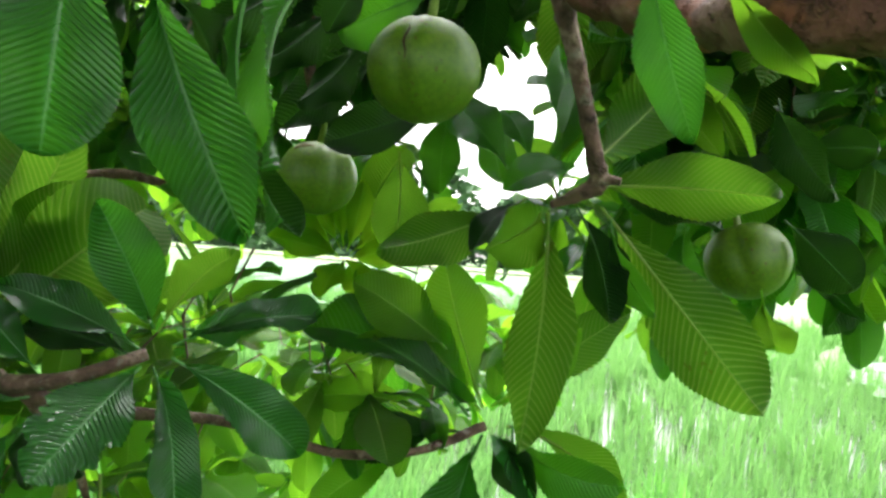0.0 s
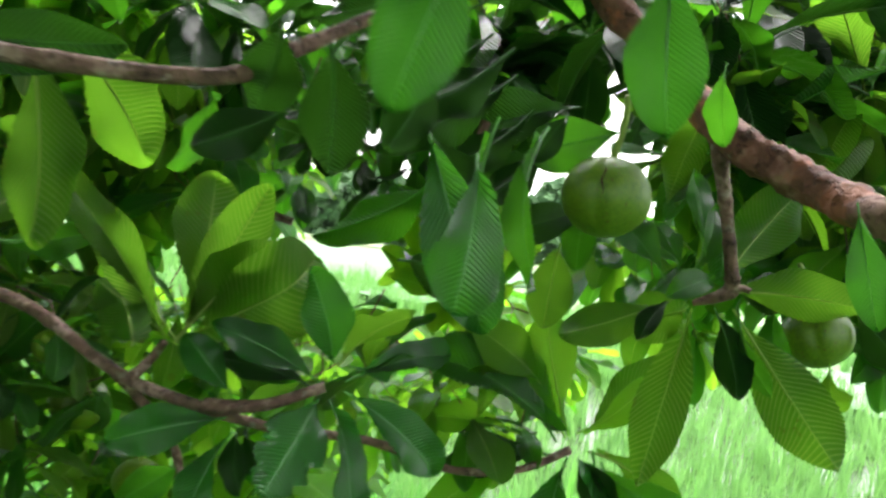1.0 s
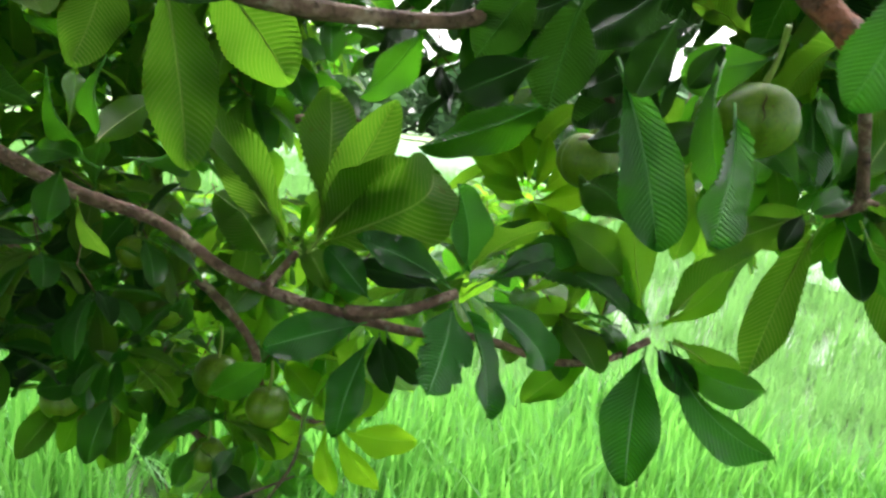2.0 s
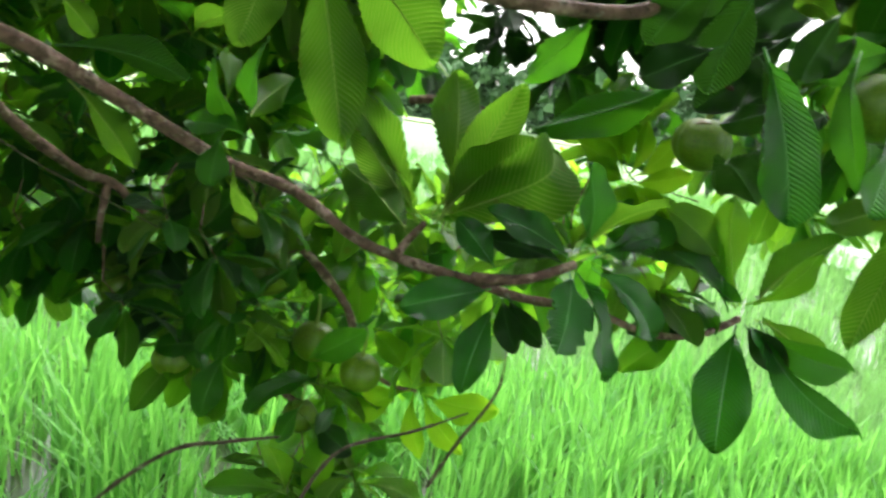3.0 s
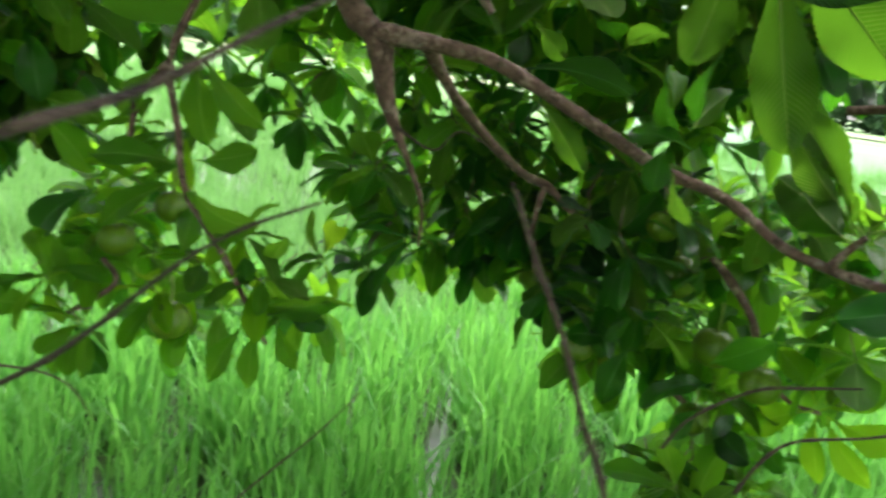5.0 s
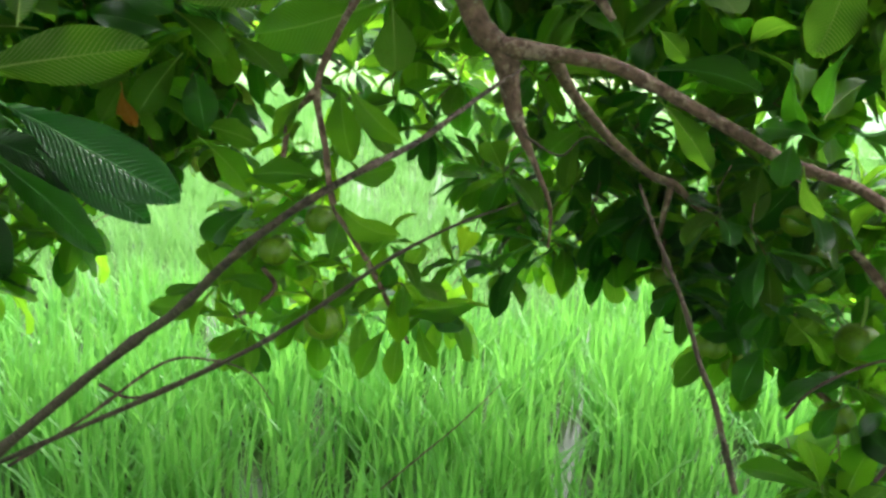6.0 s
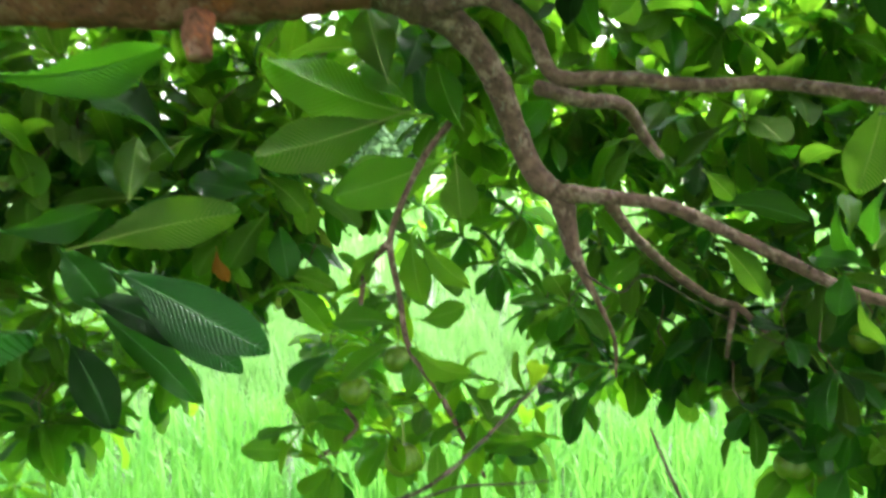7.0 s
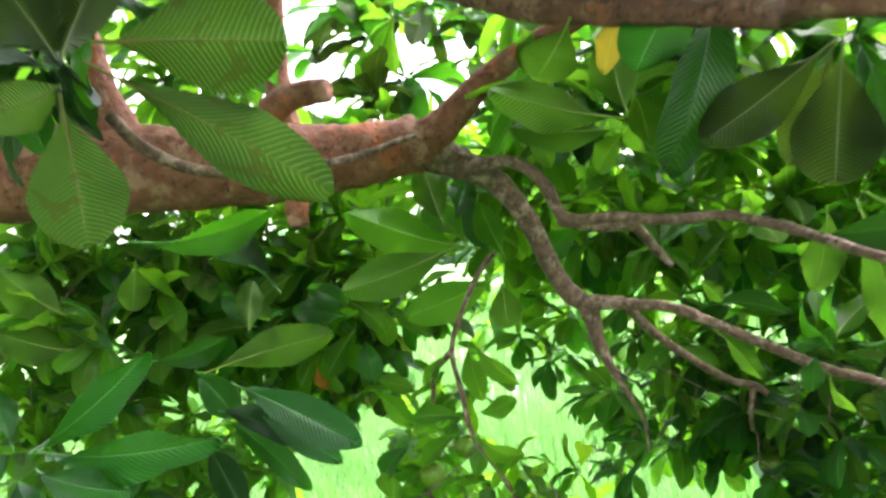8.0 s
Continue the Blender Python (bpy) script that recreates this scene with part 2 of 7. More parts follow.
def spline(points, steps):
    """A smooth line through the points."""
    p = [Vector(q) for q in points]
    p = [p[0] * 2 - p[1], *p, p[-1] * 2 - p[-2]]
    line = []
    for a, b, c, d in zip(p, p[1:], p[2:], p[3:]):
        for i in range(steps):
            t = i / steps
            line.append(0.5 * ((2 * b) + (c - a) * t + (2 * a - 5 * b + 4 * c - d) * t * t + (3 * b - a - 3 * c + d) * t**3))
    return line + [p[-2]]


def tube(name, points, radii, material, sides=9, steps=8, rough=0.10, knots=0.0, seed=0):
    """A tapering, slightly uneven limb along a smooth line."""
    line = spline(points, steps)
    rnd = random.Random(seed + len(points) * 17)
    n = len(line)
    at = np.linspace(0, len(radii) - 1, n)
    rad = np.interp(at, range(len(radii)), radii)
    verts, faces = [], []
    side = None
    for i, q in enumerate(line):
        ahead = (line[min(i + 1, n - 1)] - line[max(i - 1, 0)]).normalized()
        if side is None:
            side = ahead.orthogonal().normalized()
        side = (side - ahead * side.dot(ahead)).normalized()
        other = ahead.cross(side)
        swell = 1 + (knots * max(0.0, math.sin(i * 2 * math.pi / steps)) ** 6 if knots else 0)
        for k in range(sides):
            a = 2 * math.pi * k / sides
            r = rad[i] * swell * (1 + rough * noise.noise((q.x * 18 + math.cos(a) * 1.5 + seed, q.y * 18 + math.sin(a) * 1.5, q.z * 18)) + rough * 0.3 * rnd.uniform(-1, 1))
            verts.append(q + (side * math.cos(a) + other * math.sin(a)) * r)
    for i in range(n - 1):
        for k in range(sides):
            a, b = i * sides + k, i * sides + (k + 1) % sides
            faces.append((a, b, b + sides, a + sides))
    faces.append(tuple(range(sides - 1, -1, -1)))
    faces.append(tuple(range((n - 1) * sides, n * sides)))
    return mesh_of(name, verts, faces, material)


VEINS = 26


def leaf_shape(seed, width, droop, cup, wave, rows=3, cols=4, hook=0.0, ragged=0.0):
    """A ribbed obovate leaf with toothed edge, stalk and keeled midrib; the stalk starts at the origin, the tip lies at y = 1, the upper side faces +z."""
    rnd = random.Random(seed)
    n = VEINS * rows if rows > 1 else 10
    stalk = 0.10
    widest, base_taper, tip_round = (1.50, 0.82, 0.55) if width > 0.45 else (1.32, 0.88, 0.66)
    verts, uvs, faces = [], [], []

    def half_width(y):
        y = min(max(y, 0.0), 1.0)
        turn = y**widest
        return width / 2 * max(0.0, math.sin(math.pi * turn)) ** (base_taper if turn < 0.5 else tip_round)

    bites = [(rnd.uniform(0.5, 1.0), rnd.choice((-1, 1)), rnd.uniform(0.03, 0.07)) for _ in range(int(ragged))]
    phase = rnd.uniform(0, 6)
    grid = []
    for i in range(n + 1):
        s = i / n
        ridge = math.cos(2 * math.pi * (s * VEINS)) if rows > 1 else 0.0
        row = []
        for j in range(-cols, cols + 1):
            u = j / cols
            au = abs(u)
            y = s + 0.55 * au * math.sqrt(s) * (1 - s)
            w = half_width(y)
            if au == 1 and rows > 1:
                w *= 1.0 + 0.026 * ridge
            for at, sgn, deep in bites:
                if au > 0.6 and sgn * u > 0 and abs(y - at) < deep:
                    w *= 0.72 + 0.28 * abs(y - at) / deep
            x = u * w
            z = -0.013 * ridge * (au**0.6) * (1 - 0.25 * au) * min(1.0, 6 * (1 - s)) * (width / 0.42)
            z += cup * width * au**1.5 * 0.5
            z += wave * width * 0.5 * u * au * math.sin(phase + y * 9 + (1.3 if u > 0 else 0)) + wave * width * 0.2 * au * math.sin(phase * 2 + y * 17)
            if j == 0:
                z -= 0.006
            row.append(len(verts))
            verts.append([x, y, z])
            uvs.append(((u + 1) / 2, s))
        grid.append(row)
    for a, b in zip(grid, grid[1:]):
        for j in range(2 * cols):
            faces.append((a[j], a[j + 1], b[j + 1], b[j]))
    # keeled midrib below, and the stalk
    ring = 5 if rows > 1 else 3
    first = len(verts)
    spine = [(-stalk + 0.02 * k, 0.011) for k in range(0, 6, 1 if rows > 1 else 3)] + [(s, 0.010 * (1 - s) + 0.002) for s in np.linspace(0.04, 0.96, 10 if rows > 1 else 3)]
    for y, r in spine:
        for k in range(ring):
            a = 2 * math.pi * k / ring
            verts.append([r * math.cos(a), y, r * math.sin(a) * 0.9 - r * 0.6 - 0.004])
            uvs.append((0.5, max(0.0, y)))
    for i in range(len(spine) - 1):
        for k in range(ring):
            a, b = first + i * ring + k, first + i * ring + (k + 1) % ring
            faces.append((a, b, b + ring, a + ring))
    # bend along the length, then set stalk foot and tip on the y axis
    total = 1.0 + stalk
    steps = 60
    px, pz, ang = [0.0], [0.0], 0.0
    for i in range(steps):
        s = (i + 0.5) / steps
        ang = droop * (s - 0.45) * 1.6 + hook / (1 + math.exp(-(s - 0.72) * 26))
        px.append(px[-1] + math.cos(ang) * total / steps)
        pz.append(pz[-1] - math.sin(ang) * total / steps)
    angs = np.arctan2(np.diff(pz), np.diff(px))
    for v in verts:
        s = (v[1] + stalk) / total * steps
        k = min(max(int(s), 0), steps - 1)
        f, a = s - k, angs[k]
        cy, cz = px[k] + (px[k + 1] - px[k]) * f, pz[k] + (pz[k + 1] - pz[k]) * f
        v[1], v[2] = cy - math.sin(a) * v[2], cz + math.cos(a) * v[2]
    chord = math.hypot(px[-1], pz[-1])
    c, s_ = px[-1] / chord, pz[-1] / chord
    for v in verts:
        y, z = v[1], v[2]
        v[0], v[1], v[2] = v[0] / chord, (y * c + z * s_) / chord, (-y * s_ + z * c) / chord
    return verts, faces, uvs


SHAPES = {}


def leaf_mesh(kind, material):
    """Leaf meshes by kind: b broad, m middling, n narrow, c curled, h hooked over, r ragged, f flat; kept and shared."""
    key = (kind, material)
    if key not in SHAPES:
        settings = {
            "b": (11, 0.52, 0.35, 0.12, 0.18), "m": (12, 0.42, 0.55, 0.24, 0.22), "n": (13, 0.31, 0.65, 0.3, 0.2),
            "c": (14, 0.40, 1.1, 0.35, 0.2), "h": (15, 0.46, 0.2, 0.15, 0.1, 3, 4, 1.7), "r": (16, 0.44, 0.35, 0.12, 0.15, 3, 4, 0.0, 7),
            "f": (17, 0.40, 0.12, 0.06, 0.06),
        }[kind]
        SHAPES[key] = mesh_of("leaf", *leaf_shape(*settings)[:2], LEAVES[material], leaf_shape(*settings)[2])
    return SHAPES[key]


def leaf_pose(base, tip, face, wide=1.0):
    """From the stalk's foot to the tip; face turns the upper side about that line: 0 is skyward."""
    base, tip = Vector(base), Vector(tip)
    y = tip - base
    length = y.length
    y.normalize()
    up = Vector((0, 0, 1)) if abs(y.z) < 0.93 else Vector((0, -1, 0))
    z = (up - y * up.dot(y)).normalized()
    z = Matrix.Rotation(radians(face), 3, y) @ z
    x = y.cross(z)
    m = Matrix((x * length * wide, y * length, z * length)).transposed().to_4x4()
    m.translation = base
    return m


TREE = new("elephant_apple_tree")
TREE.location = (-2.2, 0.2, 0)
tagged(TREE, "spreading tree with large ribbed leaves and round green fruits", "tree")
HOME = TREE.matrix_basis.inverted()


def limb(points, radii, material=None, name="branch", label="", **more):
    return part(name, tube(name, points, radii, material or BARK, **more), TREE, label, Matrix.Translation(-Vector(TREE.location)))


def leaf(base, tip, face=0, kind="m", material="t", wide=1.0):
    return part("leaf", leaf_mesh(kind, material), TREE, "", HOME.to_4x4() @ leaf_pose(base, tip, face, wide))


def fruit_mesh(seed):
    """A round fruit wrapped in fleshy sepals: three lobes with deep seams, one of them at +x, and a sunken top."""
    rnd = random.Random(seed)
    verts, faces = [], []
    rows, sides = 22, 60
    seams = [0.0, 2.0 + rnd.uniform(-0.2, 0.2), 4.2 + rnd.uniform(-0.2, 0.2)]
    bow = rnd.uniform(-0.25, 0.25)
    for i in range(rows + 1):
        t = math.pi * i / rows
        for k in range(sides):
            a = 2 * math.pi * k / sides
            r = 0.5 * (1 + 0.035 * noise.noise((math.cos(a) * 1.5 + seed * 5, math.sin(a) * 1.5, t)))
            for n, at in enumerate(seams):
                off = (a - at - bow * math.sin(t) + math.pi) % (2 * math.pi) - math.pi
                fade = min(1.0, max(0.0, (2.5 - t) / 0.8)) if n else min(1.0, max(0.0, (2.9 - t) / 0.6))
                r *= 1 - 0.10 * fade * math.exp(-(abs(off) / 0.11) ** 1.3) + 0.02 * fade * math.exp(-((abs(off) - 0.4) / 0.2) ** 2)
            z = math.cos(t) * 0.47 - 0.06 * math.exp(-((t / 0.35) ** 2))
            verts.append((r * math.sin(t) * math.cos(a), r * math.sin(t) * math.sin(a), z))
    for i in range(rows):
        for k in range(sides):
            a, b = i * sides + k, i * sides + (k + 1) % sides
            faces.append((a, a + sides, b + sides, b))
    return mesh_of("fruit", verts, faces, FRUIT)


def crack_mesh():
    """A dry split along the front seam."""
    verts, faces = [], []
    for i in range(13):
        s = i / 12
        t = 1.0 + 0.75 * s
        r = 0.488
        w = 0.012 * math.sin(math.pi * s) ** 0.6 + 0.001
        a = 0.03 + 0.03 * math.sin(s * 9) + 0.05 * s
        x, y, z = r * math.sin(t) * math.cos(a), r * math.sin(t) * math.sin(a), math.cos(t) * 0.465
        verts += [(x, y - w, z), (x + 0.006, y, z), (x, y + w, z)]
    for i in range(12):
        for k in range(2):
            a = i * 3 + k
            faces.append((a, a + 1, a + 4, a + 3))
    return mesh_of("crack", verts, faces, CRACK)


def scar_mesh():
    """A dry brown patch on the shoulder of a fruit."""
    verts, faces, sides = [], [], 18
    for ring in range(4):
        for k in range(sides):
            a = 2 * math.pi * k / sides
            wide = ring / 3 * (0.22 + 0.09 * math.sin(3 * a + 1) + 0.05 * math.sin(7 * a))
            t, p = 0.75 + 0.6 * wide * math.sin(a), -0.1 + 1.7 * wide * math.cos(a)
            r = 0.507 - 0.012 * (ring == 3)
            verts.append((r * math.sin(t) * math.cos(p), r * math.sin(t) * math.sin(p), math.cos(t) * r * 0.94))
    for ring in range(3):
        for k in range(sides):
            a, b = ring * sides + k, ring * sides + (k + 1) % sides
            faces.append((a, a + sides, b + sides, b))
    return mesh_of("scar", verts, faces, SCAR)


FRUITS = [fruit_mesh(s) for s in range(4)]


def fruit(centre, size, hang, stalk_top=None, turn=0.0, label=""):
    """A fruit hanging on its green stalk."""
    hang = Vector(hang).normalized()
    front = Vector((-0.42, -1, 0))
    front = (front - hang * front.dot(hang)).normalized()
    q = Matrix((front, hang.cross(front), hang)).transposed().to_quaternion() @ Euler((0, 0, turn)).to_quaternion()
    m = Matrix.LocRotScale(Vector(centre) - Vector(TREE.location), q, (size, size, size))
    ob = part("fruit", FRUITS[int(turn * 7) % 4], TREE, label, m)
    top = Vector(centre) + hang * size * 0.40
    end = Vector(stalk_top) if stalk_top else top + hang * size * 0.7
    mid = (top + end) / 2 + Vector((0.004, 0.0, 0.0))
    me = tube("stalk", [top, mid, end], [size * 0.048, size * 0.034, size * 0.040], STALK, sides=8)
    me.transform((Matrix.Translation(TREE.location) @ m).inverted())
    part("stalk", me, ob)
    if turn == 0.0:
        part("crack", crack_mesh(), ob, "dry brown split in the skin")
    if turn == 1.1:
        part("scar", scar_mesh(), ob, "rough brown scar on the skin", Euler((0, 0, -turn)).to_matrix().to_4x4())
    return ob


def spray(rnd, hub, way, count, length, materials, spread=(35, 95), kinds="mmnbf"):
    """A whorl of leaves at a twig's end, as verts, faces and uvs."""
    way = Vector(way).normalized()
    side = way.orthogonal().normalized()
    out = []
    for i in range(count):
        a = i * 2.4 + rnd.uniform(-0.4, 0.4)
        off = radians(rnd.uniform(*spread))
        d = way * math.cos(off) + (side * math.cos(a) + way.cross(side) * math.sin(a)) * math.sin(off)
        d = (d + Vector((0, 0, -0.25))).normalized()
        n = length * rnd.uniform(0.7, 1.12)
        out.append((Vector(hub) + way * rnd.uniform(-0.3, 0.05) * length * 0.4, Vector(hub) + d * n, rnd.uniform(-30, 30), rnd.choice(kinds), rnd.choice(materials)))
    return out


PLAIN = {k: leaf_shape(*v) for k, v in {
    "m": (21, 0.42, 0.45, 0.2, 0.14, 1, 2), "n": (22, 0.32, 0.6, 0.25, 0.14, 1, 2), "b": (23, 0.5, 0.3, 0.12, 0.12, 1, 2), "f": (24, 0.40, 0.9, 0.2, 0.2, 1, 2)}.items()}


def foliage(name, leaves, label="", twigs=()):
    """Many far leaves and their twigs joined into one part."""
    verts, faces, uvs, slots = [], [], [], []
    order = list(LEAVES)
    for hub, way, length in twigs:
        a, d = Vector(hub) - Vector(TREE.location), Vector(way).normalized()
        side = d.orthogonal().normalized()
        other = d.cross(side)
        k = len(verts)
        for i, r in enumerate((0.0018, 0.0024, 0.003)):
            q = a - d * length * i / 2 + side * 0.03 * (i == 1)
            for c in range(4):
                verts.append(q + side * r * math.cos(c * 1.571) + other * r * math.sin(c * 1.571))
                uvs.append((0.5, 0.5))
        for i in range(2):
            for c in range(4):
                e, f = k + i * 4 + c, k + i * 4 + (c + 1) % 4
                faces.append((e, f, f + 4, e + 4))
                slots.append(len(order))
    for base, tip, face, kind, material in leaves:
        m = leaf_pose(base, tip, face)
        v, f, u = PLAIN[kind]
        k = len(verts)
        verts += [m @ Vector(q) - Vector(TREE.location) for q in v]
        faces += [tuple(i + k for i in q) for q in f]
        uvs += u
        slots += [order.index(material)] * len(f)
    me = mesh_of(name, verts, faces, None, uvs)
    for key in order:
        me.materials.append(LEAVES[key])
    me.materials.append(BARK)
    me.polygons.foreach_set("material_index", slots)
    ob = part(name, me, TREE, label)
    ob["kind"] = "stuff"
    return ob


# Ground: one sheet to the horizon, with flooded plots and bunds
def sheet(name, material, label, category, inner, outer, rings, sides, rise):
    verts, faces = [(0, 4, 0.0)], []
    for i in range(rings):
        r = inner * (outer / inner) ** (i / (rings - 1))
        for k in range(sides):
            a = 2 * math.pi * k / sides
            x, y = r * math.cos(a), 4 + r * math.sin(a)
            verts.append((x, y, rise(x, y)))
    faces += [(0, 1 + k, 1 + (k + 1) % sides) for k in range(sides)]
    for i in range(rings - 1):
        for k in range(sides):
            a, b = 1 + i * sides + k, 1 + i * sides + (k + 1) % sides
            faces.append((a, a + sides, b + sides, b))
    ob = new(name, mesh_of(name, verts, faces, material))
    return tagged(ob, label, category, kind="structure")


def field_rise(x, y):
    r = math.hypot(x, y)
    return 0.42 * min(1.0, max(0.0, (r - 14) / 10)) + 0.06 * noise.noise((x * 0.3, y * 0.3, 0))


sheet("ground", GROUND, "green rice field stretching to the horizon", "field", 1.0, 2500, 60, 96, field_rise)


def strip(name, material, label, category, corners, z):
    """A plot laid on the field."""
    n = 36
    a, b, c, d = (Vector((*q, 0)) for q in corners)
    verts, faces = [], []
    for i in range(n + 1):
        for j in range(n + 1):
            u, v = i / n, j / n
            q = (a * (1 - u) + b * u) * (1 - v) + (d * (1 - u) + c * u) * v
            edge = max(abs(u - 0.5), abs(v - 0.5)) * 2
            w = (noise.noise((q.x * 0.35, q.y * 0.35, 3)) + 0.5 * noise.noise((q.x * 1.3, q.y * 1.3, 8))) * 1.6 * edge**2
            verts.append((q.x + w, q.y + w * 0.8, z))
    for i in range(n):
        for j in range(n):
            k = i * (n + 1) + j
            faces.append((k, k + n + 1, k + n + 2, k + 1))
    return tagged(new(name, mesh_of(name, verts, faces, material)), label, category, kind="structure")


strip("water", MARSH, "pale flooded plot beside the rice", "water", [(6.9, 11.6), (16.0, 11.6), (24, 20.5), (10, 20.0)], 0.30)
strip("water", WATER, "far flooded paddy plot, the sky's white put into its colour", "water", [(-6, 20), (1.5, 19), (9, 58), (-16, 60)], 0.50)
strip("bund", STRAW, "dry straw-coloured bund between the plots", "bund", [(-90, 84), (90, 74), (100, 92), (-95, 100)], 0.56)


def grass(name, label, x0, x1, y0, y1, count, tall, thick, seed, joints=3, skip=None, material=None):
    rnd = random.Random(seed)
    verts, faces = [], []
    made = 0
    tuft = None
    while made < count:
        if made % 14 == 0:
            tuft = rnd.uniform(x0, x1), rnd.uniform(y0, y1), rnd.uniform(0.75, 1.15)
        x, y = tuft[0] + rnd.gauss(0, 0.055), tuft[1] + rnd.gauss(0, 0.055)
        made += 1
        if skip and skip(x, y):
            continue
        ground = field_rise(x, y) - 0.02
        a = rnd.uniform(0, 6.283)
        lean = rnd.uniform(0.03, 0.75) ** 1.35
        h = tall * tuft[2] * rnd.uniform(0.7, 1.15) * (1 + 0.25 * noise.noise((x * 0.8, y * 0.8, 1)))
        w = thick * rnd.uniform(0.7, 1.3)
        cx, cy = math.cos(a), math.sin(a)
        k = len(verts)
        for i in range(joints):
            s = i / joints
            out = lean * h * s * s
            ww = w * (1 - 0.5 * s)
            px_, py_, pz_ = x + cx * out, y + cy * out, ground + h * (s - 0.28 * lean * s * s)
            verts.append((px_ - cy * ww, py_ + cx * ww, pz_))
            verts.append((px_ + cy * ww, py_ - cx * ww, pz_))
        verts.append((x + cx * lean * h, y + cy * lean * h, ground + h * (1 - 0.28 * lean)))
        for i in range(joints - 1):
            faces.append((k + 2 * i, k + 2 * i + 1, k + 2 * i + 3, k + 2 * i + 2))
        faces.append((k + 2 * joints - 2, k + 2 * joints - 1, k + 2 * joints))
    ob = new(name, mesh_of(name, verts, faces, material or GRASS))
    return tagged(ob, label, "grass", kind="stuff")


def wet(x, y):
    """Open water: the plot beside the field, and thin places in the far one."""
    ragged = 0.8 * noise.noise((x * 0.9, y * 0.9, 4))
    return 11.9 < y + 2 * ragged < 19.0 and x > 7.1 + (y - 12) * 0.32 + 2.5 * ragged or -6 < x < 1.5 and y > 20 and ragged > 0.24


tagged(sheet("paddy_water", MUD, "shallow muddy water glinting between the rice stems", "water", 0.5, 13, 8, 48, lambda x, y: 0.09), kind="structure")


def bare(x, y):
    return noise.noise((x * 2.2, y * 2.2, 9)) > 0.42


def deep(x, y):
    """The darker rice round the tree, with an uneven border."""
    return math.hypot(x + 0.8, y + 0.6) + 1.6 * noise.noise((x * 0.7, y * 0.7, 2)) + 0.6 * noise.noise((x * 3, y * 3, 5)) < 5.7


grass("rice_grass", "dense bright green young rice standing in the near field", -7.5, 6, 0.8, 6.5, 44000, 0.64, 0.0098, 5, 4, lambda x, y: bare(x, y) or not deep(x, y))
grass("rice_grass", "thinner young rice in the shade under the tree", -6, 6, -6, 0.8, 30000, 0.45, 0.009, 8, 3, lambda x, y: bare(x, y) or not deep(x, y))
grass("rice_grass", "pale sunlit young rice in the open field", -15, 12, -2.5, 7.5, 150000, 0.50, 0.0065, 7, 3, lambda x, y: bare(x, y) or deep(x, y), PALE_GRASS)
grass("rice_grass", "bright green young rice in the middle field", -22, 16, 7.5, 24, 75000, 0.64, 0.011, 6, 2, wet, PALE_GRASS)


# Far woods behind the field
def woods(seed, count, x0, x1, y0, y1, tall):
    """A far wood: crowns of many leafy tufts down to the undergrowth."""
    rnd = random.Random(seed)
    verts, faces = [], []
    for _ in range(count):
        x, y = rnd.uniform(x0, x1), rnd.uniform(y0, y1)
        h = tall * rnd.choice((0.45, 0.7, 0.85, 1.0, 1.2)) * rnd.uniform(0.85, 1.1)
        wide = h * rnd.uniform(0.3, 0.5)
        for _ in range(105):
            a, e = rnd.uniform(0, 6.283), rnd.random() ** 0.8
            rr = wide * math.sqrt(max(0.05, 1 - (2 * e - 0.9) ** 2)) * rnd.uniform(0.5, 1.0)
            cx, cy, cz = x + math.cos(a) * rr, y + math.sin(a) * rr, 0.3 + h * e
            size = h * rnd.uniform(0.04, 0.085)
            k = len(verts)
            for _ in range(7):
                verts.append((cx + rnd.gauss(0, size), cy + rnd.gauss(0, size), cz + rnd.gauss(0, size * 0.8)))
            faces += [(k, k + 1, k + 2), (k + 2, k + 3, k + 4), (k + 4, k + 5, k + 6), (k, k + 3, k + 6), (k + 1, k + 4, k + 5)]
    ob = new("woods", mesh_of("woods", verts, faces, FAR_LEAF, smooth=False))
    return tagged(ob, "hazy blue-green line of trees beyond the rice field", "woods", kind="stuff")


woods(3, 210, -150, 130, 118, 150, 11)
woods(4, 90, -200, -90, 60, 140, 10)


# The tree's limbs
limb([(-4.050, -1.750, -0.050), (-3.980, -1.680, 0.700), (-3.750, -1.450, 1.500), (-3.350, -1.050, 2.100), (-3.249, -0.767, 2.638)], [0.3, 0.24, 0.21, 0.18, 0.16], material=BARK_RED, name="trunk", label="leaning trunk with flaking reddish bark", sides=20, steps=12, rough=0.12)
limb([(-3.249, -0.767, 2.638), (-2.960, -0.419, 2.637), (-2.672, -0.100, 2.619), (-2.390, 0.199, 2.607), (-2.164, 0.445, 2.609), (-2.012, 0.632, 2.637)], [0.16, 0.15, 0.135, 0.12, 0.1, 0.085], material=BARK_RED, name="main_limb", label="thick leaning limb with flaking reddish bark", sides=20, steps=12, rough=0.12)
limb([(-2.013, 0.618, 2.619), (-1.913, 0.658, 2.690), (-1.789, 0.706, 2.795), (-1.665, 0.755, 2.863), (-1.472, 0.802, 2.938), (-1.196, 0.927, 3.103)], [0.075, 0.05, 0.036, 0.032, 0.03, 0.028], material=BARK_RED, name="limb", sides=14)
